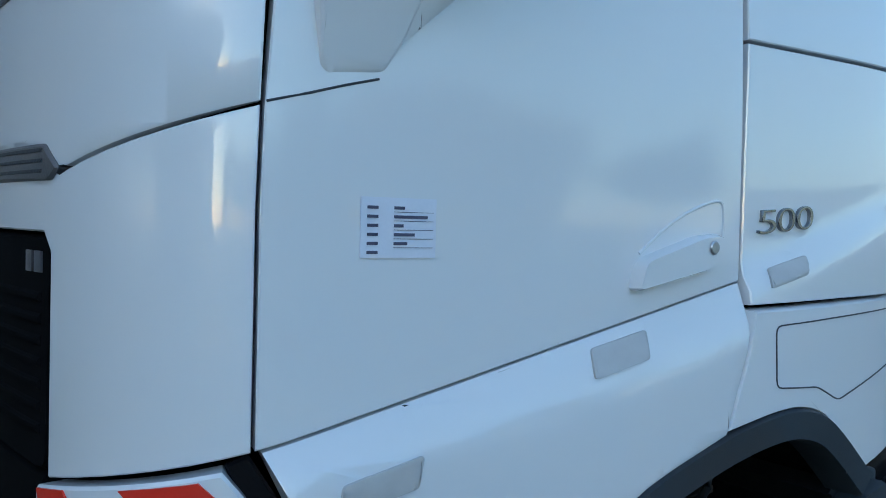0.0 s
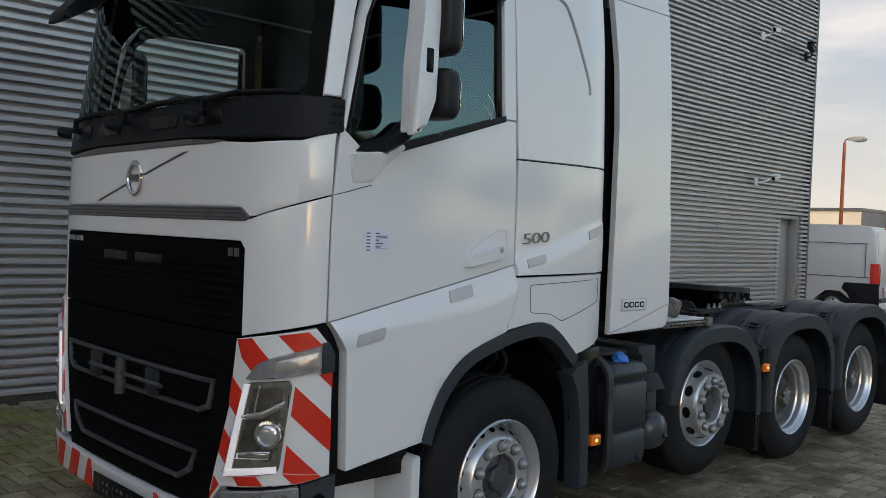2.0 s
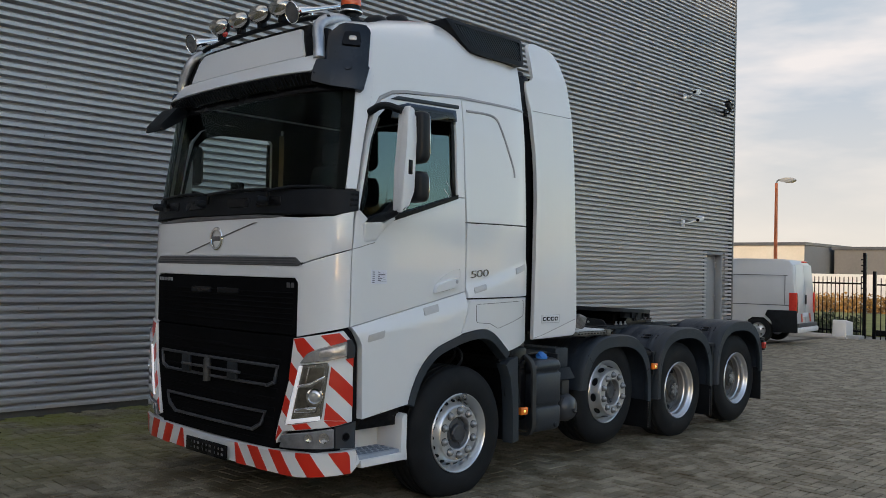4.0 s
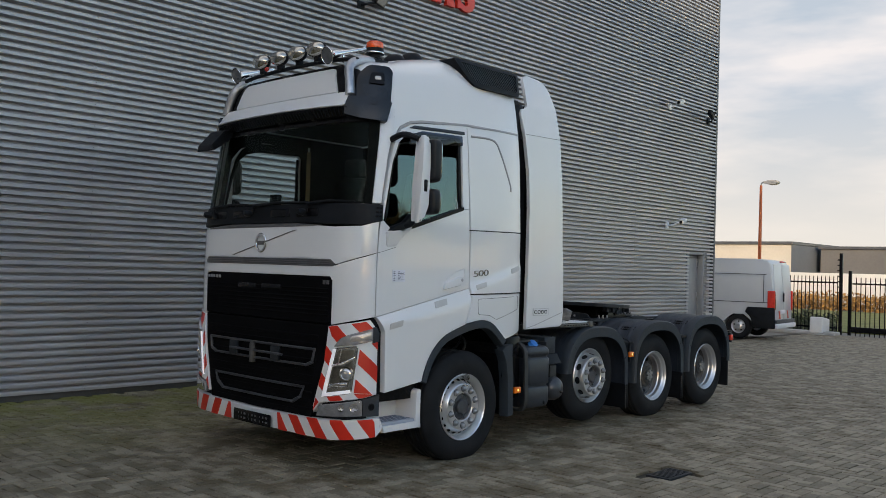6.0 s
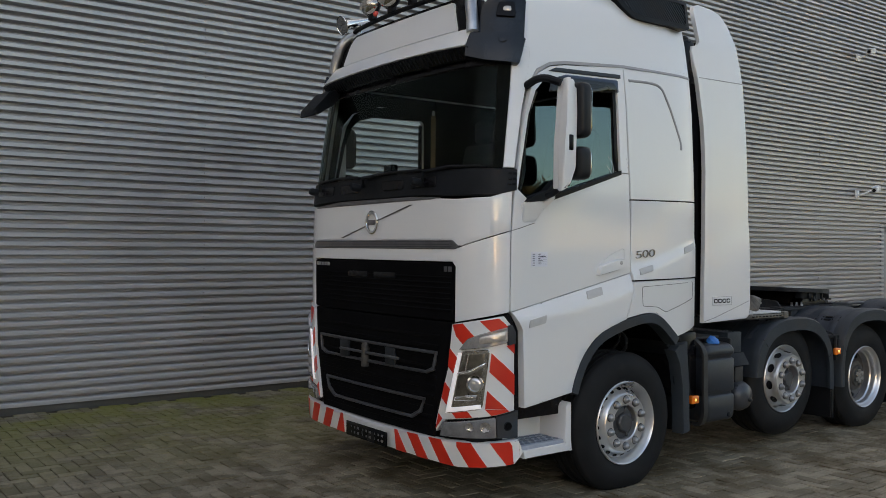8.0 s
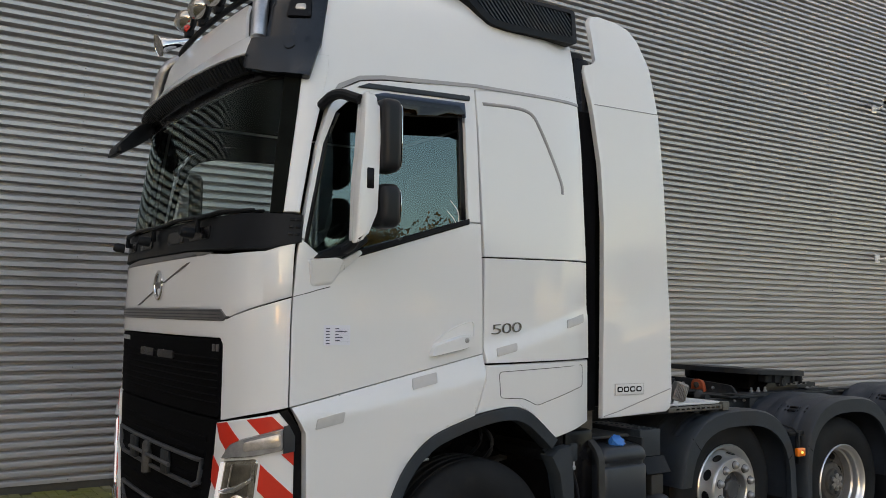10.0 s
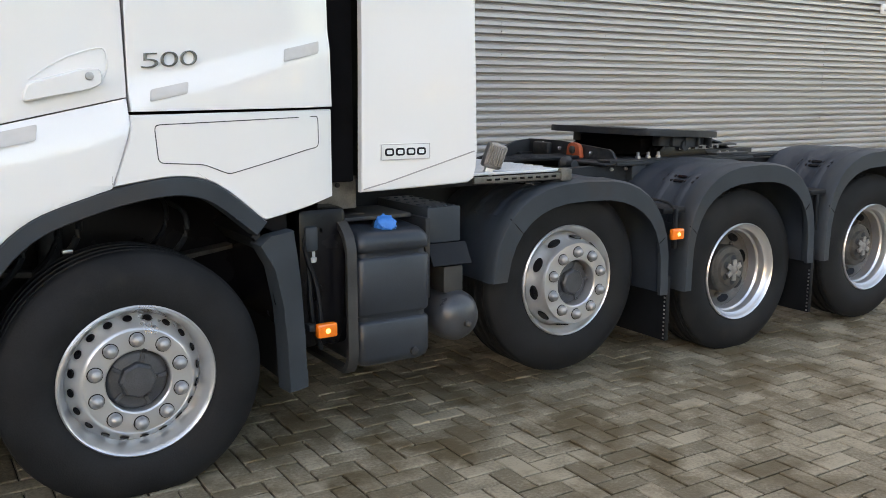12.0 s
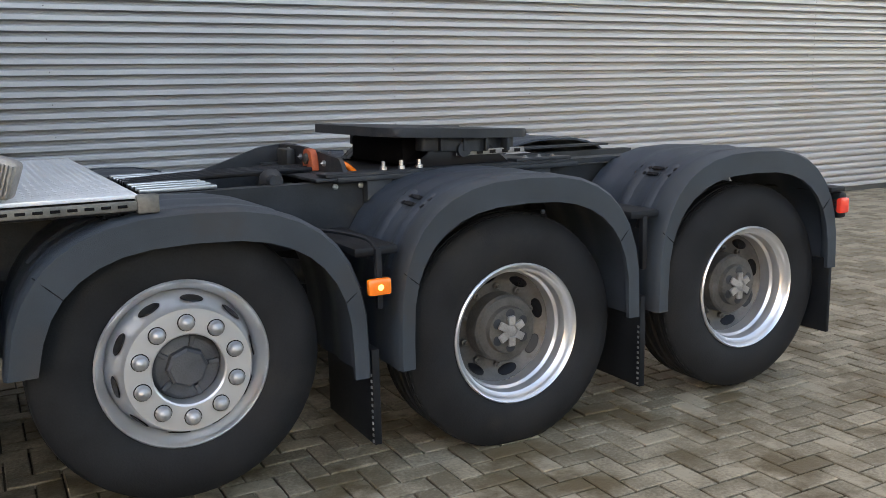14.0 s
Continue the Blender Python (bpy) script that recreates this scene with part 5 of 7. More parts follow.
ARCH = bend([(-0.345, 0.750), (-0.312, 0.855), (-0.235, 1.0), (-0.10, 1.126), (0.062, 1.186), (0.251, 1.238), (0.425, 1.262), (0.530, 1.248), (0.610, 1.212), (0.785, 1.061)], 2)
IA, IB = next(k for k, p in enumerate(ARCH) if p[0] > 0.06), next(k for k, p in enumerate(ARCH) if p[0] > 0.25)
for side in (-1, 1):
    panel("side_skirt", fl([(-0.838, 1.309), (0.276, 1.5475), (0.278, 1.46), (0.262, 1.40), (0.20, 1.226)] + ARCH[:IA][::-1] + [(-0.345, 0.752), (-0.766, 0.688), (-0.78, 1.19)]), WHITE, truck, side, lower_out, 0.06, 0.002, step=0.04, edge=0.004)
    up = panel("sleeper_panel", fl([(0.281, 2.083), (1.115, 2.096), (1.055, 3.05), (0.216, 3.035)]), WHITE, truck, side, 0.0, 0.04, 0.003, edge=0.003)
    groove = bend([(0.27, 2.945), (0.55, 2.958), (0.645, 2.935), (0.69, 2.87), (0.85, 2.57), (0.868, 2.52), (0.868, 2.48)], 2)
    # raised grey bead: the recess's shade is put into its colour
    part("groove", piped([skin(s_of_x(x), z, side, -0.002) for x, z in groove], 0.011, 8), SEAM, up)
    panel("sleeper_panel", fl([(0.284, 1.50), (1.13, 1.512), (1.115, 2.088), (0.284, 2.075)]), WHITE, truck, side, sleeper_out, 0.05, 0.003, step=0.03, edge=0.003)
    low = panel("wheel_arch_panel", fl([(0.284, 1.488), (1.13, 1.502), (1.13, 1.13), (0.793, 1.066)] + ARCH[-2:IB:-1] + [(0.205, 1.23), (0.268, 1.40)]), WHITE, truck, side, arch_out, 0.06, 0.008)
    hatch = rounded(fl([(0.36, 1.452), (1.05, 1.475), (1.05, 1.348), (0.98, 1.338), (0.64, 1.258), (0.54, 1.30), (0.37, 1.312)]), 0.02)
    hatch = [(a[0] + (b[0] - a[0]) * q / 6, a[1] + (b[1] - a[1]) * q / 6) for a, b in zip(hatch, hatch[1:] + hatch[:1]) for q in range(6)]
    part("hatch_seam", piped([skin(s, z, side, arch_out(s, z) + 0.0004) for s, z in hatch + hatch[:1]], 0.0020, 6), HUB, low)
    # wheel arch edge
    c = (0.28, 0.50)
    inner = [(c[0] + (x - c[0]) * 0.905, c[1] + (z - c[1]) * 0.905) for x, z in ARCH]
    panel("arch_trim", fl(ARCH + inner[::-1]), DARKGREY, truck, side, 0.05, 0.10, 0.012, step=0.04)
    panel("rear_mudguard", rounded(fl([(0.752, 0.965), (0.80, 1.0), (0.905, 1.016), (0.922, 0.90), (0.934, 0.79), (0.948, 0.55), (0.955, 0.330), (0.866, 0.322), (0.858, 0.55), (0.845, 0.70), (0.812, 0.86)]), 0.006), DARKGREY, truck, side, 0.03, 0.10, 0.012, step=0.04)
    part("guard_shelf", prism([(0.74, 0.99), (0.80, 1.04), (0.93, 0.97), (0.95, 0.33), (0.90, 0.33), (0.86, 0.85)], "y", -1.2 if side < 0 else 0.5, -0.5 if side < 0 else 1.2, 0.01), PLASTIC, truck)
    # step box
    st = part("step_box", boxed(-0.80, -0.33, min(side * 1.02, side * 0.96), max(side * 1.02, side * 0.96), 0.36, 0.70, 0.01), WHITE_DULL, truck)
    panel("step_post", rounded(fl([(-0.385, 0.42), (-0.378, 0.655), (-0.362, 0.68), (-0.322, 0.684), (-0.322, 0.43), (-0.318, 0.352), (-0.335, 0.348), (-0.37, 0.40)]), 0.01), WHITE, st, side, 0.02, 0.26, 0.01)
    panel("step_sill", fl([(-0.755, 0.352), (-0.322, 0.354), (-0.335, 0.412), (-0.76, 0.405)]), WHITE, st, side, 0.02, 0.06, 0.008)
    tread = part("tread", boxed(-0.80, -0.375, min(side * 1.255, side * 1.0), max(side * 1.255, side * 1.0), 0.405, 0.435, 0.006), TREAD, st, "pale blue-grey step plate with grip holes")
    for i in range(7):
        for j in range(4):
            part("grip_hole", turned(((0.0, 0), (0.018, 0.0), (0.021, -0.004)), pose(-0.74 + i * 0.052 + (j % 2) * 0.02, side * (1.05 + j * 0.052), 0.4385), 10), DIMPLE, st)

for side in (-1, 1):
    panel("edge_lining", fl([(-0.86, 2.75), (-0.735, 2.90), (-0.45, 2.985), (0.98, 3.04), (0.98, 3.10), (-0.86, 3.10)]), CABIN, truck, side, -0.05, 0.006, 0.0, edge=0)
    panel("roof_edge", fl([(-0.83, 2.78), (-0.80, 2.81), (-0.735, 2.915), (-0.61, 2.975), (-0.45, 3.0), (0.215, 3.048), (1.055, 3.062), (1.055, 3.09), (-0.78, 3.09), (-0.83, 3.0)]), WHITE, truck, side, 0.0, 0.04, 0.005)

# thin grey line drawn along the crease in place of its soft shade
part("door_crease", piped([skin(s_of_x(x), z, -1, 0.0) for x, z in ((-0.846, 1.838), (-0.78, 1.856), (-0.72, 1.874), (-0.66, 1.89))], 0.0022, 6), HUB, truck)

# -- marks on the driver's flank --
flank = truck
for pts, o in (([(-0.735, 1.205), (-0.588, 1.232), (-0.578, 1.285), (-0.725, 1.255)], 0.046), ([(-0.19, 1.375), (-0.04, 1.405), (-0.03, 1.46), (-0.18, 1.43)], 0.040)):
    panel("side_reflector", rounded(fl(pts), 0.008), REFLECT, flank, -1, (lambda s, z, o=o: lower_out(s, z) + 0.006), 0.008, 0.001, step=0.015)
for pts in ([(0.352, 1.535), (0.49, 1.565), (0.50, 1.61), (0.362, 1.58)], [(0.885, 1.690), (1.05, 1.728), (1.06, 1.778), (0.895, 1.740)]):
    panel("side_reflector", rounded(fl(pts), 0.008), REFLECT, flank, -1, lambda s, z: sleeper_out(s, z) + 0.006, 0.008, 0.001, step=0.015)
note = panel("door_sticker", fl([(-0.683, 1.604), (-0.539, 1.604), (-0.539, 1.702), (-0.683, 1.702)]), PAPER, truck, -1, 0.003, 0.003, 0.0, "small white sticker with rows of unreadable print", edge=0)
for k in range(6):
    z = 1.688 - k * 0.0145
    panel("print_bar", fl([(-0.672, z - 0.005), (-0.652, z - 0.005), (-0.652, z), (-0.672, z)]), INK, note, -1, 0.0045, 0.001, 0.0, edge=0)
    if k < 5:
        panel("print_bar", fl([(-0.622, z - 0.005), (-0.622 + (0.02, 0.065, 0.018, 0.04, 0.026)[k], z - 0.005), (-0.622 + (0.02, 0.065, 0.018, 0.04, 0.026)[k], z), (-0.622, z)]), INK, note, -1, 0.0045, 0.001, 0.0, edge=0)
        panel("rule", fl([(-0.622, z - 0.0095), (-0.545, z - 0.0095), (-0.545, z - 0.0088), (-0.622, z - 0.0088)]), INK, note, -1, 0.0042, 0.001, 0.0, edge=0)


def lettering(text, size, width, depth, m, mat, parent, name):
    cu = bpy.data.curves.new(name, "FONT")
    cu.body, cu.size, cu.extrude, cu.bevel_depth, cu.offset = text, size, depth, 0.001, -0.0018
    tmp = new(name + "_curve", cu)
    me = bpy.data.meshes.new_from_object(tmp.evaluated_get(bpy.context.evaluated_depsgraph_get()))
    bpy.data.objects.remove(tmp)
    xs = [v.co.x for v in me.vertices]
    k, x0 = width / (max(xs) - min(xs)), min(xs)
    for v in me.vertices:
        v.co.x = (v.co.x - x0) * k + v.co.y * 0.12
    me.materials.append(mat)
    ob = new(name, me)
    ob.parent, ob.matrix_basis = parent, m
    return ob


for k, ch in enumerate("500"):
    lettering(ch, 0.080, 0.064, 0.004, pose(0.332 + k * 0.0715, -1.252, 1.655 + k * 0.006, 90, 0, 0) @ pose(0, 0, 0, 0, 0, 4), DARKCHROME, truck, "figure")


# -- mirrors --
def mirror(side):
    t = part("mirror", prism(rounded([(-0.655, 2.085), (-0.60, 2.12), (-0.545, 2.245), (-0.535, 2.60), (-0.545, 2.775), (-0.585, 2.82), (-0.615, 2.82), (-0.625, 2.55), (-0.64, 2.40)], 0.02), "y", *sorted((side * 1.455, side * 1.515)), 0.018, 3), WHITE, truck, "white double mirror housing")
    part("inner_shell", prism(rounded([(-0.64, 2.10), (-0.60, 2.13), (-0.55, 2.25), (-0.54, 2.60), (-0.55, 2.765), (-0.58, 2.805), (-0.605, 2.805), (-0.615, 2.55), (-0.63, 2.40)], 0.02), "y", *sorted((side * 1.40, side * 1.454)), 0.012), WHITE_DULL, t)
    part("mirror_slot", boxed(-0.607, -0.565, *sorted((side * 1.45, side * 1.519)), 2.352, 2.455, 0.008), BLACK, t)
    for z0, z1, name in ((2.44, 2.80, "main_glass"), (2.17, 2.385, "wide_glass")):
        g = part(name, prism(rounded([(side * 1.395, z0), (side * 1.56, z0), (side * 1.56, z1), (side * 1.395, z1)], 0.05), "x", -0.535, -0.435, 0.03, 3), SHELLBLACK, t, "glossy black mirror shell")
        part("glass", prism(rounded([(side * 1.41, z0 + 0.02), (side * 1.545, z0 + 0.02), (side * 1.545, z1 - 0.02), (side * 1.41, z1 - 0.02)], 0.04), "x", -0.434, -0.431), MIRROR, t)
    part("mirror_arm", piped(bend([(-0.71, side * 1.21, 2.79), (-0.69, side * 1.34, 2.84), (-0.62, side * 1.45, 2.79)]), 0.026), PLASTIC, t)
    part("mirror_arm", piped(bend([(-0.62, side * 1.33, 2.07), (-0.61, side * 1.40, 2.09), (-0.60, side * 1.46, 2.16)]), 0.024), PLASTIC, t)


mirror(-1)
mirror(1)

# -- light bar, horns, beacon --
bar = part("light_bar", piped(bend([skin(0.985, 3.16, -1, 0.03), skin(0.975, 3.28, -1, 0.035), skin(0.93, 3.42, -1, 0.045), (-0.70, -0.80, 3.53), (-0.46, -0.72, 3.55)], 3), 0.042, 14), STEEL, truck, "bright steel roof light bar")
part("bar_tube", piped(bend([skin(0.985, 3.16, 1, 0.03), skin(0.975, 3.28, 1, 0.035), skin(0.93, 3.42, 1, 0.045), (-0.70, 0.80, 3.53), (-0.46, 0.72, 3.55)], 3), 0.042, 14), STEEL, bar)
part("cross_tube", piped(bend([(-0.80, 0.86, 3.50), (-0.84, 0.7, 3.52), (-0.87, 0.0, 3.53), (-0.84, -0.7, 3.52), (-0.80, -0.86, 3.50)], 3), 0.018, 12), PLASTIC, bar)
for y in (0.42, 0.14, -0.14, -0.41):
    bm = turned(((0.0, -0.085), (0.03, -0.082), (0.062, -0.068), (0.085, -0.042), (0.096, -0.012), (0.098, 0.0)), pose(0, 0, 0, 0, 90), 28, False, False)
    for v in bm.verts:
        v.co.z *= 0.80
        v.co.y *= 1.26
    s = part("spot_lamp", bm, HEADCHROME, bar, "rounded chrome spot lamp")
    s.matrix_basis = pose(-0.90, y, 3.63) @ Matrix.Scale(0.9, 4)
    bm = turned(((0.099, -0.004), (0.103, 0.004), (0.103, 0.016), (0.098, 0.024), (0.08, 0.045), (0.03, 0.055), (0.0, 0.056)), pose(0, 0, 0, 0, 90), 28, False, False)
    for v in bm.verts:
        v.co.z *= 0.80
        v.co.y *= 1.26
    part("lamp_housing", bm, PLASTIC, bar).matrix_basis = pose(-0.90, y, 3.63) @ Matrix.Scale(0.9, 4)
    part("foot", boxed(-0.905, -0.855, y - 0.03, y + 0.03, 3.525, 3.58, 0.006), PLASTIC, bar)
for y in (0.70, -0.68):
    h = part("air_horn", turned(((0.075, 0), (0.079, 0.004), (0.072, 0.012), (0.045, 0.06), (0.028, 0.14), (0.02, 0.26), (0.017, 0.42), (0.022, 0.45), (0, 0.455)), pose(-1.0, y, 3.52, 0, 72), 22, False, False), CHROME, bar, "chrome air horn trumpet")
    part("horn_mouth", turned(((0, 0.05), (0.03, 0.04), (0.052, 0.02), (0.070, 0.004)), pose(-1.0, y, 3.52, 0, 72), 20), DARKCHROME, bar)
    part("horn_foot", piped([(-0.82, y, 3.57), (-0.82, y, 3.49)], 0.012), CHROME, bar)
for y in (0.28,):
    part("marker_lamp", turned(((0.022, 0), (0.024, 0.014), (0.016, 0.026), (0, 0.03)), pose(-0.93, y, 3.535, 0, -60), 14), REDLENS, bar)
bc = part("beacon", turned(((0.070, 0), (0.070, 0.03), (0.055, 0.04), (0.055, 0.06), (0.086, 0.068), (0.088, 0.085), (0.080, 0.092), (0.080, 0.118), (0.07, 0.124), (0.0, 0.124)), pose(-0.47, -0.70, 3.56), 26), PLASTIC, truck, "orange rotating beacon on a black foot")
part("dome", turned(((0.076, 0.122), (0.079, 0.14), (0.074, 0.172), (0.05, 0.188), (0, 0.192)), pose(-0.47, -0.70, 3.56), 26), BEACON, bc)
part("base_ring", turned(((0.0885, 0.070), (0.0905, 0.076), (0.0885, 0.083)), pose(-0.47, -0.70, 3.56), 26), CHROME, bc)
part("cap", turned(((0.02, 0.188), (0.018, 0.205), (0.0, 0.212)), pose(-0.47, -0.70, 3.56), 16), PLASTIC, bc)
part("foot", boxed(-0.56, -0.38, -0.79, -0.61, 3.50, 3.572, 0.01), PLASTIC, bc)
for x in (-0.1, 0.12):
    part("roof_hatch_bump", turned(((0.115, 0.0), (0.11, 0.045), (0.09, 0.085), (0.055, 0.108), (0.0, 0.115)), pose(x, -0.57, 3.605 + 0.27 * (x + 0.1), 0, -10), 24), PLASTIC, roof_shell)

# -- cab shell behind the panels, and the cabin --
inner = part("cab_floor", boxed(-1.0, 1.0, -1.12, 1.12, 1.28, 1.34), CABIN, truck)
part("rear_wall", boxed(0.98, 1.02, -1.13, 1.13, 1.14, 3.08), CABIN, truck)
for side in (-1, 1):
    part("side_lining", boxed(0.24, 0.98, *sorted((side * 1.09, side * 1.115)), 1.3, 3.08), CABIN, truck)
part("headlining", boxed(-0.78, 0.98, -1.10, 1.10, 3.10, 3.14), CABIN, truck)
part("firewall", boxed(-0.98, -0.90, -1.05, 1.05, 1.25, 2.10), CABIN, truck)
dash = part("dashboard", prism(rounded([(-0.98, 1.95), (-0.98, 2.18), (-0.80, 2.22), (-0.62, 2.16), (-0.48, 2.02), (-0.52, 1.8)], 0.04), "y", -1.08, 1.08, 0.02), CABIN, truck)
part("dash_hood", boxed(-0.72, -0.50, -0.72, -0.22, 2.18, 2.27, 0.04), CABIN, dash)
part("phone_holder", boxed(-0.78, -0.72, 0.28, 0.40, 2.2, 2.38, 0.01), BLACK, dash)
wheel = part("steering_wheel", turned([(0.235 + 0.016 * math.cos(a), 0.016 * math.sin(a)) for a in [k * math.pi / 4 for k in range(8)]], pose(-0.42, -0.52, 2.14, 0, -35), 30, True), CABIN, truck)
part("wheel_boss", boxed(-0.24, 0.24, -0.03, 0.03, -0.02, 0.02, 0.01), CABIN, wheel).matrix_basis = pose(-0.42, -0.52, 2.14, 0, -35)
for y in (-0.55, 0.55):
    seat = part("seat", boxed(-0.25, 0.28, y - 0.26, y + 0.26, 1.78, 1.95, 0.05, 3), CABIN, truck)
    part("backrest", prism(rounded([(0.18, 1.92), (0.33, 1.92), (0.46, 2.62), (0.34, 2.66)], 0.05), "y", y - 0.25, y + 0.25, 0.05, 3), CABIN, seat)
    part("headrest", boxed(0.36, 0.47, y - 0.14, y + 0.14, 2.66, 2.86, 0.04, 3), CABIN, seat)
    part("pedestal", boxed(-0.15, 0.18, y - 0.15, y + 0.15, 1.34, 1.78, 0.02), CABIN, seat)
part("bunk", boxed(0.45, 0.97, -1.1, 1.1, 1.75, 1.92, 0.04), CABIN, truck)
for side in (-1, 1):
    part("curtain", prism(bend([(0.20, side * 1.12), (0.24, side * 1.09), (0.28, side * 1.13), (0.32, side * 1.09), (0.33, side * 1.13)], 2), "z", 2.1, 2.95), BEIGE, truck)
# wheel housing and engine bulk under the cab
part("engine_bulk", boxed(-0.80, 0.95, -0.72, 0.72, 0.60, 1.27, 0.03), BLACK, truck)
for side in (-1, 1):
    part("wheel_housing", prism([(-0.36, 0.60), (-0.33, 0.84), (-0.24, 1.0), (-0.08, 1.13), (0.2, 1.2), (0.45, 1.22), (0.62, 1.17), (0.78, 1.02), (0.86, 0.6), (0.90, 0.6), (0.90, 1.28), (-0.76, 1.28), (-0.76, 0.6)], "y", *sorted((side * 1.20, side * 0.73)), 0.0), BLACK, truck, smooth=False)
# springs, hoses and brackets in the front wheel housing
for side in (-1, 1):
    for x, z, r in ((-0.10, 1.02, 0.013), (0.02, 1.06, 0.010), (0.10, 1.08, 0.014), (0.44, 1.10, 0.010), (0.52, 1.05, 0.012)):
        part("brake_hose", piped(bend([(x, side * 0.80, z + 0.06), (x + 0.04, side * 0.95, z + 0.03), (x + 0.02, side * 1.0, z - 0.08), (x - 0.05, side * 0.86, z - 0.2)], 2), r, 8), CHASSIS if r > 0.011 else PLASTIC, truck)
    part("spring_leaf", prism([(-0.30, 0.86), (0.28, 0.80), (0.80, 0.88), (0.80, 0.90), (0.28, 0.83), (-0.30, 0.88)], "y", *sorted((side * 0.80, side * 0.72)), 0.004), RUSTY, truck)
    part("shock_absorber", piped([(0.02, side * 0.86, 0.72), (0.05, side * 0.84, 1.20)], 0.04, 14), CHASSIS, truck)
    part("shock_sleeve", piped([(0.035, side * 0.85, 0.95), (0.05, side * 0.84, 1.20)], 0.048, 14), CHASSIS, truck)
    for x, z in ((-0.12, 0.98), (0.08, 0.96), (0.20, 0.90), (0.30, 0.93)):
        part("hose_clip", boxed(x - 0.02, x + 0.02, *sorted((side * 0.98, side * 1.0)), z - 0.008, z + 0.008, 0.004), STEEL, truck)
# pale flower transfer on the side glass
for pts, head in (([(0.118, 2.262), (0.120, 2.30), (0.108, 2.335), (0.085, 2.358)], (0.075, 2.366)), ([(0.100, 2.256), (0.088, 2.28), (0.066, 2.300)], (0.055, 2.308))):
    stalk = bend(pts, 2)
    w = [(x - 0.003, z) for x, z in stalk] + [(x + 0.003, z) for x, z in stalk[::-1]]
    panel("flower_stalk", fl(w), WHITE_DULL, truck, -1, -0.026, 0.001, 0.0, edge=0, step=1)
    hx, hz = head
    bud = [(hx + 0.022 * math.cos(a) * 0.75 - 0.010 * math.sin(a) * 0.66, hz - 0.022 * math.cos(a) * -0.66 * -1 + 0.010 * math.sin(a) * 0.75) for a in [k * math.pi / 6 for k in range(12)]]
    panel("flower_bud", fl(bud), WHITE_DULL, truck, -1, -0.0255, 0.001, 0.0, edge=0, step=1)


# ---- wheels ----
AXLES = ((0.268, 0.470), (2.557, 0.580), (3.927, 0.488), (5.260, 0.522))
TYRE_R = 0.508


def tyre_mesh(half, hub, lugs=False):
    """Outer face at y = 0, the tyre reaching inwards by 2 * half, pressed flat where it meets the ground."""
    w = 2 * half
    prof = [(0.297, 0.006), (0.315, -0.004), (0.345, -0.014), (0.39, -0.016), (0.44, -0.010), (0.474, 0.010), (0.492, 0.022), (0.500, 0.030), (0.505, 0.045)]
    groove = []
    for k in range(4):
        c = w * (0.2 + 0.2 * k)
        groove += [(TYRE_R, c - 0.012), (TYRE_R - 0.014, c - 0.008), (TYRE_R - 0.014, c + 0.008), (TYRE_R, c + 0.012)]
    prof += [(TYRE_R, 0.06)] + groove + [(TYRE_R, w - 0.06), (0.50, w - 0.03), (0.44, w), (0.30, w)]
    bm = turned([(r, -h) for r, h in prof], pose(0, 0, 0, 90), 72, False, False)
    if lugs:
        for k in range(60):
            for h in (0.05, w - 0.05):
                box(bm, -0.012, 0.012, -0.016, 0.012, 0.490, 0.5045, 0, m=pose(0, h, 0) @ pose(0, 0, 0, 0, k * 6))
    for v in bm.verts:
        v.co.z = max(v.co.z, 0.002 - hub)
    return bm


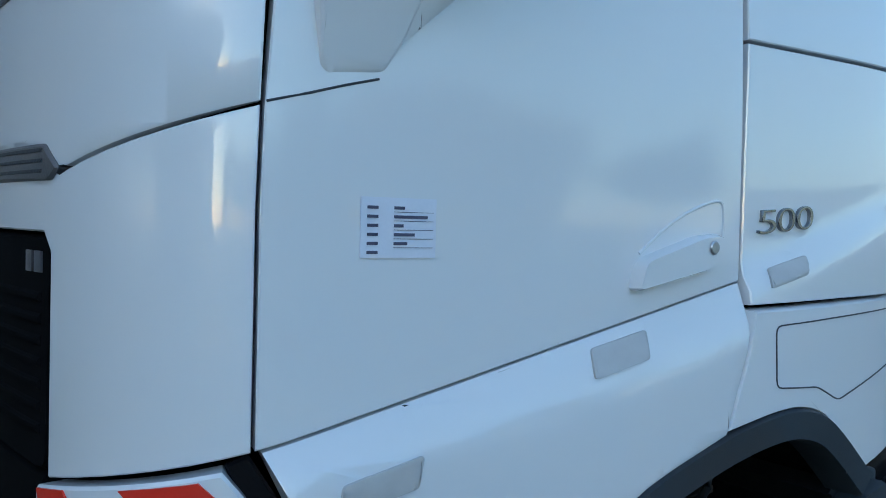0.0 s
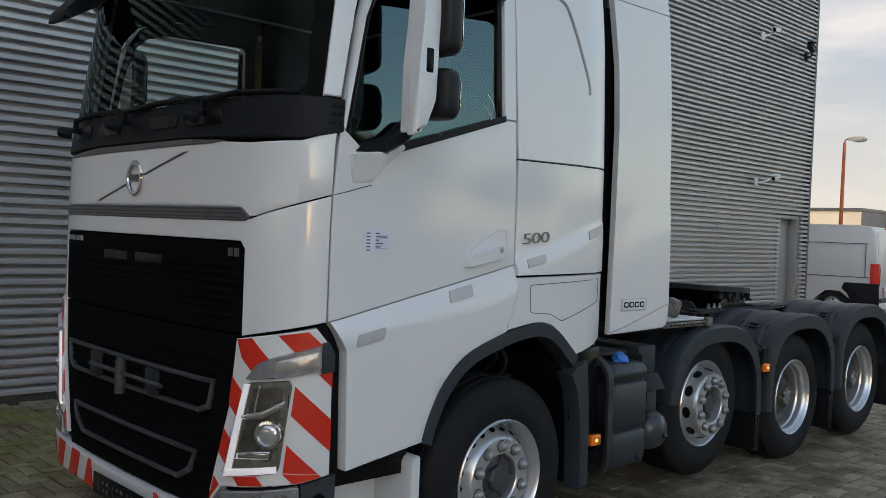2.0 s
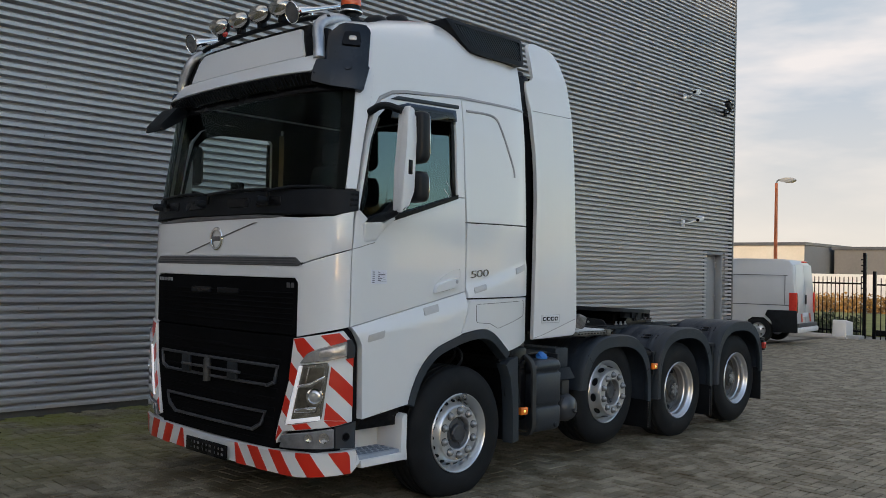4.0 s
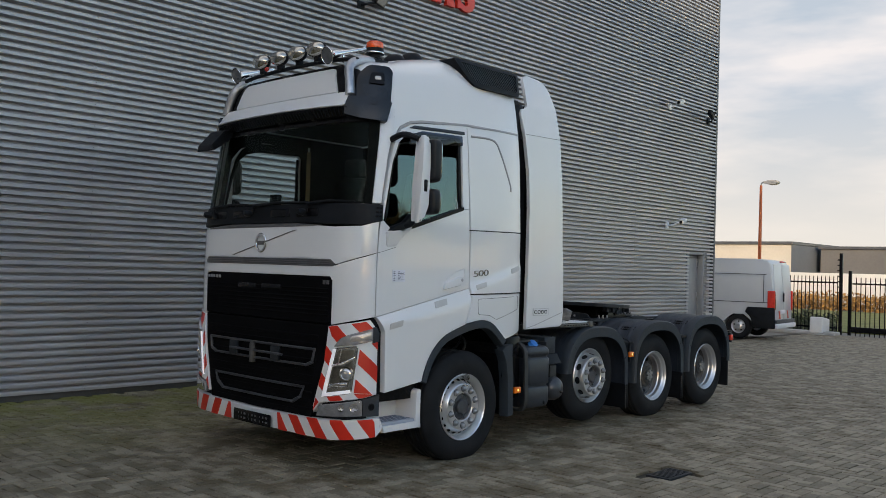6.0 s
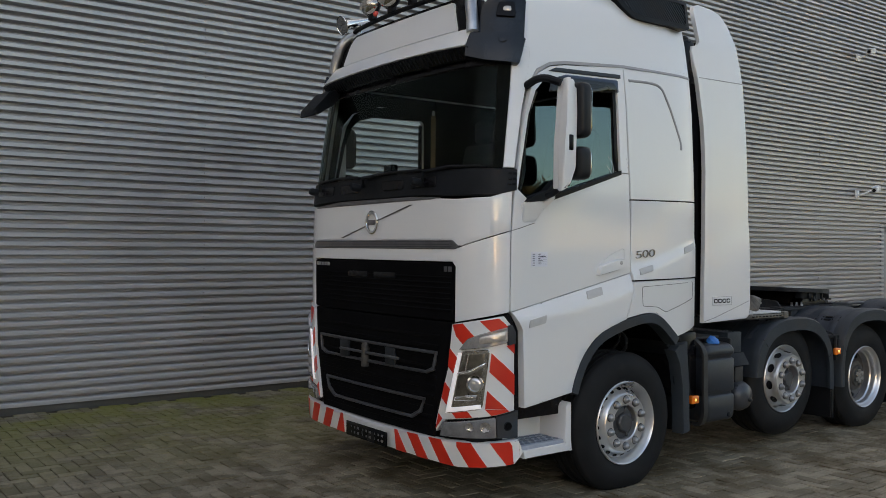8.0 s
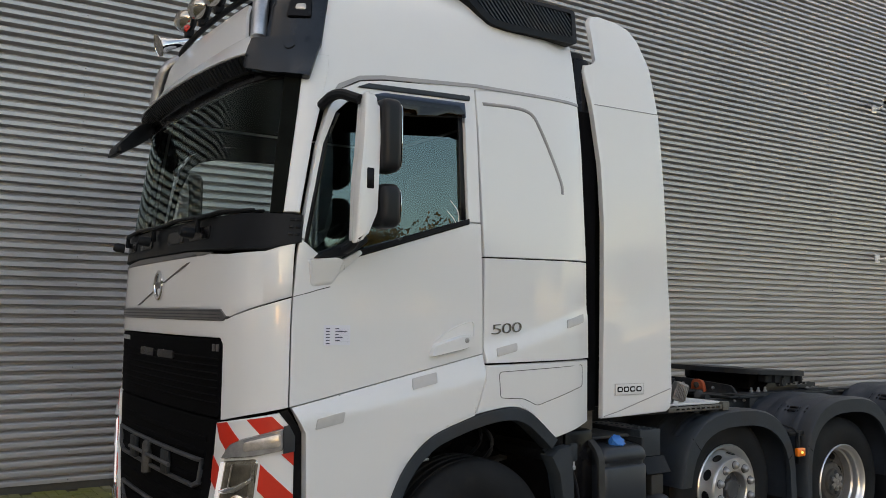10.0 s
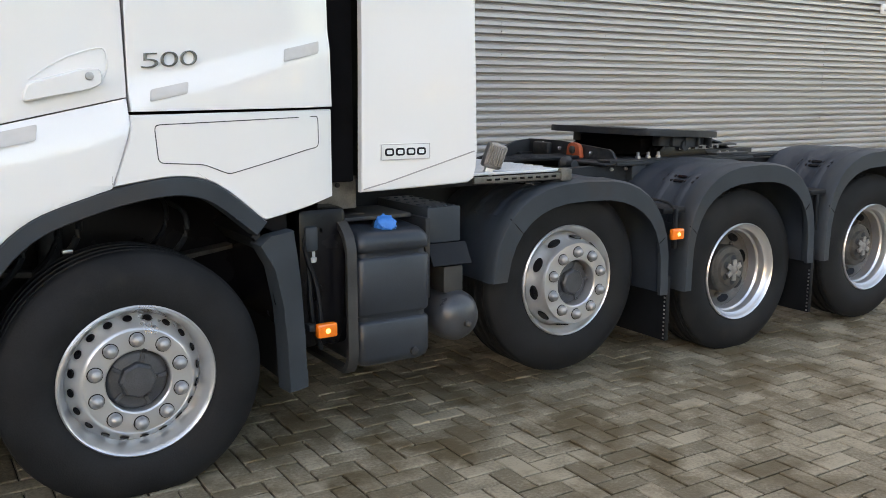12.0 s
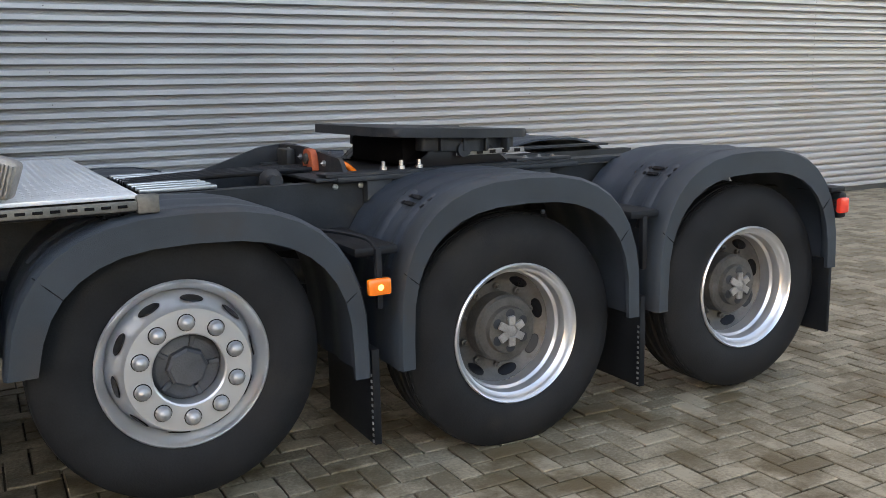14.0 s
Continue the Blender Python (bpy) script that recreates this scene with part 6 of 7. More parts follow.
def steer_wheel(x, z, side, y):
    """A wheel whose dish stands outwards, with ten round nuts; local y runs inwards."""
    t = part("wheel", tyre_mesh(0.165, z), TYRE, truck, "black tyre on a silver steel wheel")
    t.matrix_basis = pose(x, side * y, z, 0, 0, 0 if side < 0 else 180)
    face = lambda prof: turned([(r, -d) for r, d in prof], pose(0, 0, 0, 90), 64, False, False)
    part("rim", face([(0.300, 0.012), (0.302, -0.004), (0.296, -0.010), (0.288, -0.004), (0.282, 0.010), (0.272, 0.030), (0.262, 0.048), (0.262, 0.20), (0.300, 0.20)]), RIM, t)
    k0 = 0.075 if x > 1 else 0.0
    cone = [(0.255, 0.06), (0.247, 0.03), (0.225, -0.052), (0.221, -0.062)] if x > 1 else [(0.252, 0.072), (0.235, 0.045), (0.217, 0.014), (0.211, 0.005)]
    d = part("disc", face([(0.262, 0.085)] + cone + [(0.214 - 0.01 * (x < 1), -k0), (0.129, -k0), (0.123, 0.006 - k0), (0.123, 0.09 - k0), (0.2, 0.12), (0.262, 0.12)]), RIM, t)
    n = 20 if x < 1 else 10
    first = None
    for k in range(n):
        a = 2 * math.pi * (k + 0.25) / n
        if first is None:
            bm = turned(((0.0, 0.004), (0.9, 0.004), (1.0, 0.0)), pose(0, 0, 0, 0, 0, 0), 16)
            rr, st = (0.0165, 1.1) if n == 20 else (0.027, 1.5)
            for v in bm.verts:
                v.co = Vector((v.co.x * rr, v.co.y * rr * st, v.co.z))
            first = part("hand_hole", bm, BLACK, t)
            o = first
        else:
            o = first.copy()
            scene.collection.objects.link(o)
        r, dep, lean = (0.2372, -0.0115, 75) if x > 1 else (0.2415, 0.0515, 59)
        o.matrix_basis = pose(r * math.cos(a), dep, r * math.sin(a), 0, -math.degrees(a), 0) @ pose(0, 0, 0, 0, 0, lean) @ pose(0, 0, 0, 90)
    k1 = k0 * 0.7
    part("hub", face([(0.1225, 0.05 - k1), (0.112, 0.034 - k1), (0.100, 0.028 - k1), (0.0, 0.026 - k1)]), HUB, t)
    cap = turned([(0.074, k1 - 0.03), (0.070, k1 - 0.006), (0.060, k1 + 0.003), (0.0, k1 + 0.005)], pose(0, 0, 0, 90), 8, False, False)
    part("hub_cap", cap, HUB, t, smooth=False)
    for k in range(5):
        a = 2 * math.pi * (k + 0.2) / 5
        part("hub_rib", boxed(-0.008, 0.008, -0.004, 0.01, 0.074, 0.112, 0.002, 1), HUB, t).matrix_basis = pose(0, 0.022 - k1, 0, 0, math.degrees(a))
    first = None
    for k in range(10):
        a = 2 * math.pi * (k + 0.5) / 10
        if first is None:
            seat = part("nut_seat", turned(((0.0305, 0.0), (0.0305, 0.0016), (0.0, 0.0018)), pose(0, 0, 0, 90), 16), BLACK, t)
            first = part("nut", turned(((0.0272, 0.0), (0.0275, 0.006), (0.0255, 0.014), (0.022, 0.024), (0.014, 0.031), (0, 0.033)), pose(0, 0, 0, 90), 14), NUTSTEEL, t)
            o, q = first, seat
        else:
            o = first.copy()
            scene.collection.objects.link(o)
            q = seat.copy()
            scene.collection.objects.link(q)
        o.matrix_basis = q.matrix_basis = pose(0.1675 * math.cos(a), -0.001 - k0, 0.1675 * math.sin(a))
    return t


def drive_wheel(x, z, side, y):
    """The outer of a pair: a deep dish with a rusty hub far inside."""
    t = part("wheel", tyre_mesh(0.15, z, True), TYRE, truck, "black tyre on a deep-dished steel wheel")
    t.matrix_basis = pose(x, side * y, z, 0, 0, 0 if side < 0 else 180)
    face = lambda prof: turned([(r, -d) for r, d in prof], pose(0, 0, 0, 90), 64, False, False)
    part("rim", face([(0.300, 0.012), (0.302, -0.004), (0.296, -0.010), (0.288, -0.004), (0.282, 0.010), (0.277, 0.022), (0.264, 0.032), (0.260, 0.045), (0.259, 0.072), (0.249, 0.084), (0.246, 0.155), (0.25, 0.25), (0.300, 0.25)]), RIM, t)
    d = part("disc", face([(0.2465, 0.140), (0.235, 0.150), (0.205, 0.172), (0.19, 0.176), (0.115, 0.176), (0.0, 0.176)]), RIM_WORN, t)
    first = None
    for k in range(8):
        a = 2 * math.pi * (k + 0.3) / 8
        if first is None:
            first = part("hand_hole", turned(((0.0, 0.003), (0.030, 0.003), (0.033, 0.0)), pose(0, 0, 0, 90), 16), BLACK, t)
            o = first
        else:
            o = first.copy()
            scene.collection.objects.link(o)
        o.matrix_basis = pose(0.212 * math.cos(a), 0.164, 0.212 * math.sin(a), 0, -math.degrees(a), 0) @ pose(0, 0, 0, 0, 0, -35) @ Matrix.Diagonal((0.75, 1.0, 1.5, 1.0))
    part("hub", face([(0.150, 0.172), (0.148, 0.10), (0.138, 0.088), (0.105, 0.082), (0.098, 0.062), (0.070, 0.054), (0.0, 0.052)]), RUSTY, t)
    bm = bmesh.new()
    first = None
    for k in range(10):
        a = 2 * math.pi * (k + 0.5) / 10
        if first is None:
            first = part("nut", turned(((0.016, 0.0), (0.016, 0.018), (0.010, 0.020), (0.008, 0.03), (0, 0.031)), pose(0, 0, 0, 90), 8), RIM_WORN, t)
            o = first
        else:
            o = first.copy()
            scene.collection.objects.link(o)
        o.matrix_basis = pose(0.175 * math.cos(a), 0.174, 0.175 * math.sin(a))
    for k in range(6):
        a = 2 * math.pi * k / 6
        part("hub_lug", boxed(-0.017, 0.017, -0.016, 0.0, 0.024, 0.066, 0.003, 1), ALUWORN, t).matrix_basis = pose(0, 0.054, 0, 0, math.degrees(a))
    lathe(bm, ((0.030, -0.01), (0.030, 0.010), (0.022, 0.014), (0, 0.015)), pose(0, 0.056, 0, 90), 10)
    part("hub_boss", bm, ALUWORN, t)
    for k in range(6):
        a = 2 * math.pi * (k + 0.5) / 6
        part("hub_pocket", turned(((0.0, 0.001), (0.019, 0.001), (0.023, 0.0)), pose(0.072 * math.cos(a), 0.0545, 0.072 * math.sin(a), 90), 12), CHASSIS, t)
    return t


for side in (-1, 1):
    steer_wheel(AXLES[0][0], AXLES[0][1], side, 1.225)
    steer_wheel(AXLES[1][0], AXLES[1][1], side, 1.03)
    drive_wheel(AXLES[2][0], AXLES[2][1], side, 1.04)
    drive_wheel(AXLES[3][0], AXLES[3][1], side, 1.04)
for x, z in AXLES:
    part("axle", piped([(x, -0.9, z), (x, 0.9, z)], 0.07, 12), CHASSIS, truck)
for x, z in AXLES[2:]:
    part("differential", turned(((0.0, -0.2), (0.12, -0.17), (0.2, -0.05), (0.2, 0.05), (0.12, 0.17), (0, 0.2)), pose(x, 0, z, 0, 90), 20), CHASSIS, truck)

# ---- frame ----
for y in (-0.42, 0.42):
    r = part("chassis_rail", prism([(y - 0.04, 0.84), (y + 0.04, 0.84), (y + 0.04, 1.12), (y - 0.04, 1.12)], "x", -0.70, 5.72, 0.006), CHASSIS, truck)
    for k in range(26):
        for z in (0.90,):
            sg = -1 if y < 0 else 1
            o = part("bolt", turned(((0.012, 0), (0.012, 0.010), (0.006, 0.012), (0.006, 0.018), (0, 0.018)), pose(0, 0, 0, 90 * -sg), 6), STEEL, r) if (k, z) == (0, 0.90) else o.copy()
            if (k, z) != (0, 0.90):
                scene.collection.objects.link(o)
            o.matrix_basis = pose(2.5 + k * 0.122, y + sg * 0.04, z)
for x in (1.2, 2.3, 3.3, 4.63, 5.66):
    part("cross_member", boxed(x - 0.05, x + 0.05, -0.38, 0.38, 0.88, 1.08, 0.01), CHASSIS, truck)
for x in (3.55, 3.75, 4.25, 4.40, 4.95, 5.1):
    part("cross_bolt_plate", boxed(x - 0.06, x + 0.06, -0.52, -0.46, 0.92, 1.135, 0.006), CHASSIS, truck)

# ---- fifth wheel coupling ----
fifth = part("fifth_wheel", prism(rounded([(-0.42, -0.38), (-0.36, -0.50), (0.08, -0.50), (0.36, -0.42), (0.44, -0.34), (0.18, -0.07), (0.02, -0.055), (-0.03, 0.0), (0.02, 0.055), (0.18, 0.07), (0.44, 0.34), (0.36, 0.42), (0.08, 0.50), (-0.36, 0.50), (-0.42, 0.38)], 0.03), "z", -0.020, 0.022, 0.008), CHASSIS, truck, "greasy black fifth wheel coupling plate")
fifth.matrix_basis = pose(4.005, 0, 1.306, 0, 2.5, 0)
for sg in (-1, 1):
    part("skirt", prism(rounded([(-0.20, sg * 0.44), (0.10, sg * 0.46), (0.34, sg * 0.38), (0.34, sg * 0.32), (0.05, sg * 0.36), (-0.20, sg * 0.36)], 0.02), "z", -0.085, -0.021, 0.006), CHASSIS, fifth)
    for k in range(4):
        part("skirt_rib", boxed(-0.12 + k * 0.12, -0.105 + k * 0.12, *sorted((sg * 0.475, sg * 0.37)), -0.082, -0.021, 0.003), CHASSIS, fifth)
    part("pedestal", prism(rounded([(3.74, 1.15), (4.28, 1.15), (4.14, 1.265), (3.88, 1.265)], 0.02), "y", *sorted((sg * 0.44, sg * 0.32)), 0.008), BLACK, truck)
    part("pivot_pin", piped([(4.01, sg * 0.34, 1.23), (4.01, sg * 0.47, 1.23)], 0.034, 16), CHASSIS, truck)
    part("mount_rail", prism([(sg * 0.52, 1.146), (sg * 0.40, 1.146), (sg * 0.40, 1.158), (sg * 0.52, 1.158)], "x", 3.30, 5.55, 0.003), CHASSIS, truck)
    for k in range(6):
        part("rail_bolt", turned(((0.013, 0), (0.013, 0.010), (0.007, 0.012), (0.007, 0.02), (0, 0.02)), pose(3.36 + k * 0.12, sg * 0.465, 1.10, 90 if sg < 0 else -90), 6), STEEL, truck)
    for k, x in enumerate((3.60, 3.69, 3.78, 4.36, 4.44, 4.52)):
        part("mount_bolt", turned(((0.017, 0), (0.017, 0.014), (0.010, 0.016), (0.010, 0.038 - 0.014 * (k > 2)), (0, 0.040 - 0.014 * (k > 2))), pose(x, sg * 0.45, 1.158), 8), STEEL if k < 3 else ALUWORN, truck)
    part("slide_bar", boxed(3.98, 4.36, *sorted((sg * 0.445, sg * 0.425)), 1.200, 1.226, 0.004), ALUWORN, truck)
    for k in range(5):
        part("slide_gap", boxed(4.02 + k * 0.07, 4.05 + k * 0.07, *sorted((sg * 0.452, sg * 0.4455)), 1.205, 1.221), BLACK, truck)
    part("bolt_strip", boxed(4.28, 4.60, *sorted((sg * 0.50, sg * 0.41)), 1.158, 1.172, 0.003), CHASSIS, truck)
part("mounting_plate", boxed(3.35, 4.62, -0.53, 0.53, 1.122, 1.145, 0.004), CHASSIS, truck)
# black box put under the plate to stand for the shade beneath it
part("lock_housing", boxed(3.76, 4.18, -0.31, 0.31, 1.16, 1.285, 0.02), GRILLE, truck)
# cross beam in front of the coupling
part("cross_beam_flange", boxed(3.255, 3.42, -0.52, 0.52, 1.128, 1.142, 0.003), CHASSIS, truck)
part("cross_beam", prism(rounded([(-0.46, 1.142), (-0.40, 1.215), (0.10, 1.25), (0.46, 1.25), (0.50, 1.142)], 0.02), "x", 3.41, 3.43, 0.003), CHASSIS, truck)
for y, z in ((0.36, 1.215), (0.28, 1.225), (0.10, 1.20), (-0.22, 1.185)):
    part("beam_bolt", turned(((0.014, 0), (0.014, 0.010), (0.007, 0.012), (0, 0.022)), pose(3.41, y, z, 0, -90), 8), STEEL, truck)
part("slide_ramp", prism(rounded([(2.92, 1.11), (3.10, 1.165), (3.30, 1.235), (3.44, 1.25), (3.52, 1.24), (3.52, 1.12)], 0.02), "y", 0.44, 0.47, 0.004), CHASSIS, truck)
part("beam_block", boxed(3.36, 3.408, 0.18, 0.34, 1.145, 1.235, 0.012), CHASSIS, truck)
part("red_bracket", prism(rounded([(-0.155, 1.145), (-0.005, 1.145), (-0.02, 1.235), (-0.06, 1.25), (-0.13, 1.235)], 0.02), "x", 3.375, 3.408, 0.004), surface("red_primer", (0.27, 0.05, 0.02), (0.40, 0.085, 0.03), 0.7, 0, 20, 120, 0.4), truck, "bracket in worn red primer")
part("bracket_bolt", turned(((0.026, 0), (0.026, 0.012), (0.016, 0.016), (0, 0.02)), pose(3.375, -0.075, 1.20, 0, -90), 10), RUSTY, truck)
part("release_strap", piped(bend([(3.45, -0.30, 1.16), (3.43, -0.34, 1.20), (3.47, -0.36, 1.175), (3.50, -0.35, 1.15)]), 0.013), ORANGE, truck)
part("air_coupling", turned(((0.05, 0), (0.055, 0.02), (0.03, 0.05), (0.03, 0.10), (0, 0.10)), pose(3.12, -0.30, 1.13, 90), 18), CHASSIS, truck)
for k in range(4):
    y0 = -0.1 + 0.07 * k
    part("air_hose", piped(bend([(2.55, y0, 1.13), (2.8, y0 + 0.05, 1.14), (3.1, y0 - 0.1, 1.16), (3.5, y0, 1.15)], 2), 0.013, 8), PLASTIC, truck)

# ---- catwalk behind the cab ----
deck = part("catwalk", boxed(1.88, 2.44, -1.08, 1.08, 1.175, 1.19, 0.003), ALU, truck, "aluminium checker plate catwalk")
bm = bmesh.new()
for i in range(21):
    for j in range(70):
        m = pose(1.90 + i * 0.026, -1.05 + j * 0.0305, 1.190, 0, 0, 45 if (i + j) % 2 else -45)
        v = [bm.verts.new(m @ Vector(c)) for c in ((-0.011, 0, 0), (0, -0.0032, 0), (0.011, 0, 0), (0, 0.0032, 0), (0, 0, 0.0022))]
        for a in range(4):
            bm.faces.new((v[a], v[(a + 1) % 4], v[4]))
part("checker_ribs", bm, ALU, deck)["kind"] = "stuff"
part("deck_edge", boxed(1.90, 2.47, -1.105, -1.082, 1.138, 1.170, 0.004), DECKRAIL, deck)
part("deck_clamp", boxed(2.43, 2.50, -1.112, -1.06, 1.128, 1.188, 0.006), DECKRAIL, deck)
for k in range(9):
    part("edge_slot", boxed(1.97 + k * 0.05, 2.0 + k * 0.05, -1.1075, -1.1045, 1.150, 1.160, 0.001, 1), BLACK, deck)
for y in (-1.0, -0.4, 0.4, 1.0):
    part("deck_beam", boxed(1.62, 2.47, y - 0.03, y + 0.03, 1.122, 1.174, 0.004), CHASSIS, deck)
for k in range(9):
    part("deck_tooth", boxed(2.55, 2.86, -0.42 + k * 0.1, -0.375 + k * 0.1, 1.124, 1.140, 0.003), STEEL, deck)
wl2 = part("deck_lamp", prism(rounded([(-0.045, -0.066), (0.05, -0.060), (0.055, 0.062), (-0.04, 0.066)], 0.02), "y", -0.034, 0.034, 0.010), ALUWORN, truck, "small ribbed work lamp on the catwalk edge")
wl2.matrix_basis = pose(2.04, -1.06, 1.268, 0, 18, -20)
for k in range(7):
    part("fin", boxed(-0.036 + k * 0.0125, -0.030 + k * 0.0125, -0.046, -0.0345, -0.048, 0.050, 0.002, 1), ALUWORN, wl2)
part("lamp_foot", boxed(-0.02, 0.02, -0.02, 0.02, -0.10, -0.06, 0.003), ALU, wl2)

# ---- side deflectors ----
OUT = [(1.272, 3.56), (1.275, 3.66), (1.30, 3.705), (1.36, 3.722), (1.53, 3.71), (1.63, 3.68), (1.70, 3.60), (1.745, 3.45), (1.775, 3.25), (1.80, 3.05), (1.828, 2.7), (1.852, 2.35), (1.872, 1.9), (1.888, 1.30), (1.888, 1.22), (1.874, 1.172), (1.84, 1.152), (1.285, 1.135), (1.293, 1.765), (1.294, 2.35), (1.268, 2.72), (1.212, 3.05), (1.155, 3.30), (1.165, 3.345), (1.25, 3.36), (1.272, 3.39)]
for side in (-1, 1):
    bm = prism(OUT, "y", 0.0, 0.038)
    lips = [e for e in bm.edges if all(abs(v.co.y) < 1e-6 for v in e.verts)]
    bmesh.ops.bevel(bm, geom=lips, offset=0.010, segments=3, affect="EDGES", profile=0.5)
    bmesh.ops.triangulate(bm, faces=[q for q in bm.faces if len(q.verts) > 4])
    for v in np.arange(1.2, 3.7, 0.1):
        bmesh.ops.bisect_plane(bm, geom=bm.verts[:] + bm.edges[:] + bm.faces[:], dist=1e-5, plane_co=(0, 0, v), plane_no=(0, 0, 1))
    for v in np.arange(1.3, 1.85, 0.1):
        bmesh.ops.bisect_plane(bm, geom=bm.verts[:] + bm.edges[:] + bm.faces[:], dist=1e-5, plane_co=(v, 0, 0), plane_no=(1, 0, 0))
    for v in bm.verts:
        swell = 0.011 * min(1.0, max(0.0, (1.75 + (v.co.x - 1.30) * 0.42 - v.co.z) / 0.22)) * min(1.0, max(0.0, (v.co.x - 1.30) / 0.1))
        v.co.y = side * (float(np.interp(v.co.z, (1.1, 2.6, 3.1, 3.4, 3.7), (1.128, 1.128, 1.115, 1.08, 1.0))) + swell - v.co.y)
    f = part("side_deflector", bm, WHITE, truck, "tall white air deflector panel behind the cab")
    part("panel_seam", piped([(1.222, side * 1.1155, 3.095), (1.5, side * 1.1155, 3.10), (1.785, side * 1.1155, 3.105)], 0.003, 6), SEAM, f)
    # grey bead colours in the shade along the lower crease
    part("lower_crease", piped([(1.295, side * 1.1285, 1.148), (1.42, side * 1.1385, 1.178), (1.875, side * 1.1385, 1.30)], 0.0035, 6), SEAM, f)
    part("back_fin", boxed(1.30, 1.83, *sorted((side * 0.99, side * 1.01)), 1.2, 3.4), CABIN, f)
    if side < 0:
        part("name_plate", prism(rounded([(1.373, 1.272), (1.630, 1.272), (1.630, 1.348), (1.373, 1.348)], 0.006), "y", -1.144, -1.1375, 0.002), WHITE_DULL, f)
        for x0, x1, z0, z1 in ((1.376, 1.627, 1.275, 1.2775), (1.376, 1.627, 1.3425, 1.345), (1.376, 1.3785, 1.275, 1.345), (1.6245, 1.627, 1.275, 1.345)):
            part("plate_border", boxed(x0, x1, -1.1452, -1.1435, z0, z1), SEAM, f)
        for k in range(4):
            x = 1.394 + k * 0.055
            part("letter_bar", prism(rounded([(x, 1.293), (x + 0.045, 1.293), (x + 0.045, 1.327), (x, 1.327)], 0.012), "y", -1.1465, -1.1435), PLASTIC, f)
            part("letter_gap", prism(rounded([(x + 0.009, 1.301), (x + 0.036, 1.301), (x + 0.036, 1.319), (x + 0.009, 1.319)], 0.006), "y", -1.1475, -1.146), WHITE_DULL, f)
part("grab_rail", piped(bend([(1.84, -1.0, 2.24), (1.925, -1.0, 2.24), (1.945, -1.0, 2.22), (1.945, -1.0, 1.9), (1.945, -1.0, 1.47), (1.935, -1.0, 1.42), (1.90, -1.0, 1.385), (1.82, -1.0, 1.37)], 2), 0.016, 12), ALU, truck)
# dark gear in the gap behind the cab
# oversized black intake and filler box stand in for the gap's shade
part("air_intake", boxed(1.09, 1.24, -1.07, -0.62, 1.20, 3.40, 0.04), BLACK, truck)
part("gap_seal", boxed(1.10, 1.275, -1.075, -0.98, 1.18, 3.05, 0.01), GRILLE, truck)
part("intake_top", boxed(1.06, 1.24, -1.02, -0.55, 3.30, 3.45, 0.04), PLASTIC, truck)
part("rear_gear", boxed(1.25, 1.75, -0.95, 0.95, 1.22, 2.6, 0.03), CABIN, truck)
for z in (1.45, 1.9, 2.35, 2.8):
    part("gap_bracket", boxed(1.08, 1.20, -1.04, -0.95, z, z + 0.05, 0.008), BLACK, truck)
for z in (2.35, 1.8):
    part("gap_clip", boxed(1.06, 1.11, -1.09, -1.04, z, z + 0.05, 0.006), CHASSIS, truck)
part("valve_plate", boxed(1.13, 1.32, -1.0, -0.986, 1.05, 1.235, 0.004), DECKRAIL, truck)
for z in (1.16, 1.195):
    part("plate_bolt", turned(((0.012, 0.0), (0.012, 0.008), (0.0, 0.010)), pose(1.225, -1.0, z, 90), 8), CHASSIS, truck)
part("cab_mount", boxed(0.95, 1.25, -0.9, 0.9, 0.98, 1.16, 0.02), CHASSIS, truck)

# ---- fuel tank and gear between the axles ----
def moulded_tank(x0, x1, yf, yb, levels, r=0.05):
    """A blow-moulded tank: rounded outlines stacked by height, drawn in at the ribs and the rims."""
    bm = bmesh.new()
    rings = []
    for z, i in levels:
        pts = rounded([(x0 + i, yb), (x0 + i, yf + i), (x1 - i, yf + i), (x1 - i, yb)], r, 6)
        rings.append([bm.verts.new((x, y, z + 0.06 * max(0.0, y - yf) * (z > 0.95))) for x, y in pts])
    n = len(rings[0])
    for p, q in zip(rings, rings[1:]):
        for k in range(n):
            bm.faces.new((p[k], p[(k + 1) % n], q[(k + 1) % n], q[k]))
    bm.faces.new(rings[0])
    bm.faces.new(rings[-1])
    return bm


RIBS = ((0.352, 0.05), (0.357, 0.025), (0.372, 0.008), (0.40, 0.0), (0.548, 0.0), (0.556, 0.004), (0.563, 0.014), (0.583, 0.014), (0.592, 0.004), (0.602, 0.0), (0.838, 0.0), (0.846, 0.004), (0.853, 0.014), (0.873, 0.014), (0.882, 0.004), (0.892, 0.0), (0.925, 0.003), (0.948, 0.014), (0.962, 0.03), (0.967, 0.055))
tank = part("fuel_tank", moulded_tank(1.215, 1.595, -1.214, -0.70, RIBS), TANK, truck, "dark moulded plastic fuel tank with recessed bands", angle=50)
cap = part("tank_cap", turned(((0.050, 0), (0.050, 0.016), (0.045, 0.022), (0.043, 0.044), (0.034, 0.051), (0, 0.053)), pose(1.40, -1.118, 0.966, 40), 24), BLUE, tank, "blue ridged filler cap")
for k in range(8):
    a = k * math.pi / 4
    part("grip", boxed(-0.004, 0.005, -0.006, 0.006, 0.022, 0.048, 0.002, 1), BLUE, tank).matrix_basis = pose(1.40, -1.118, 0.966, 40) @ pose(0.0435 * math.cos(a), 0.0435 * math.sin(a), 0, 0, 0, math.degrees(a))
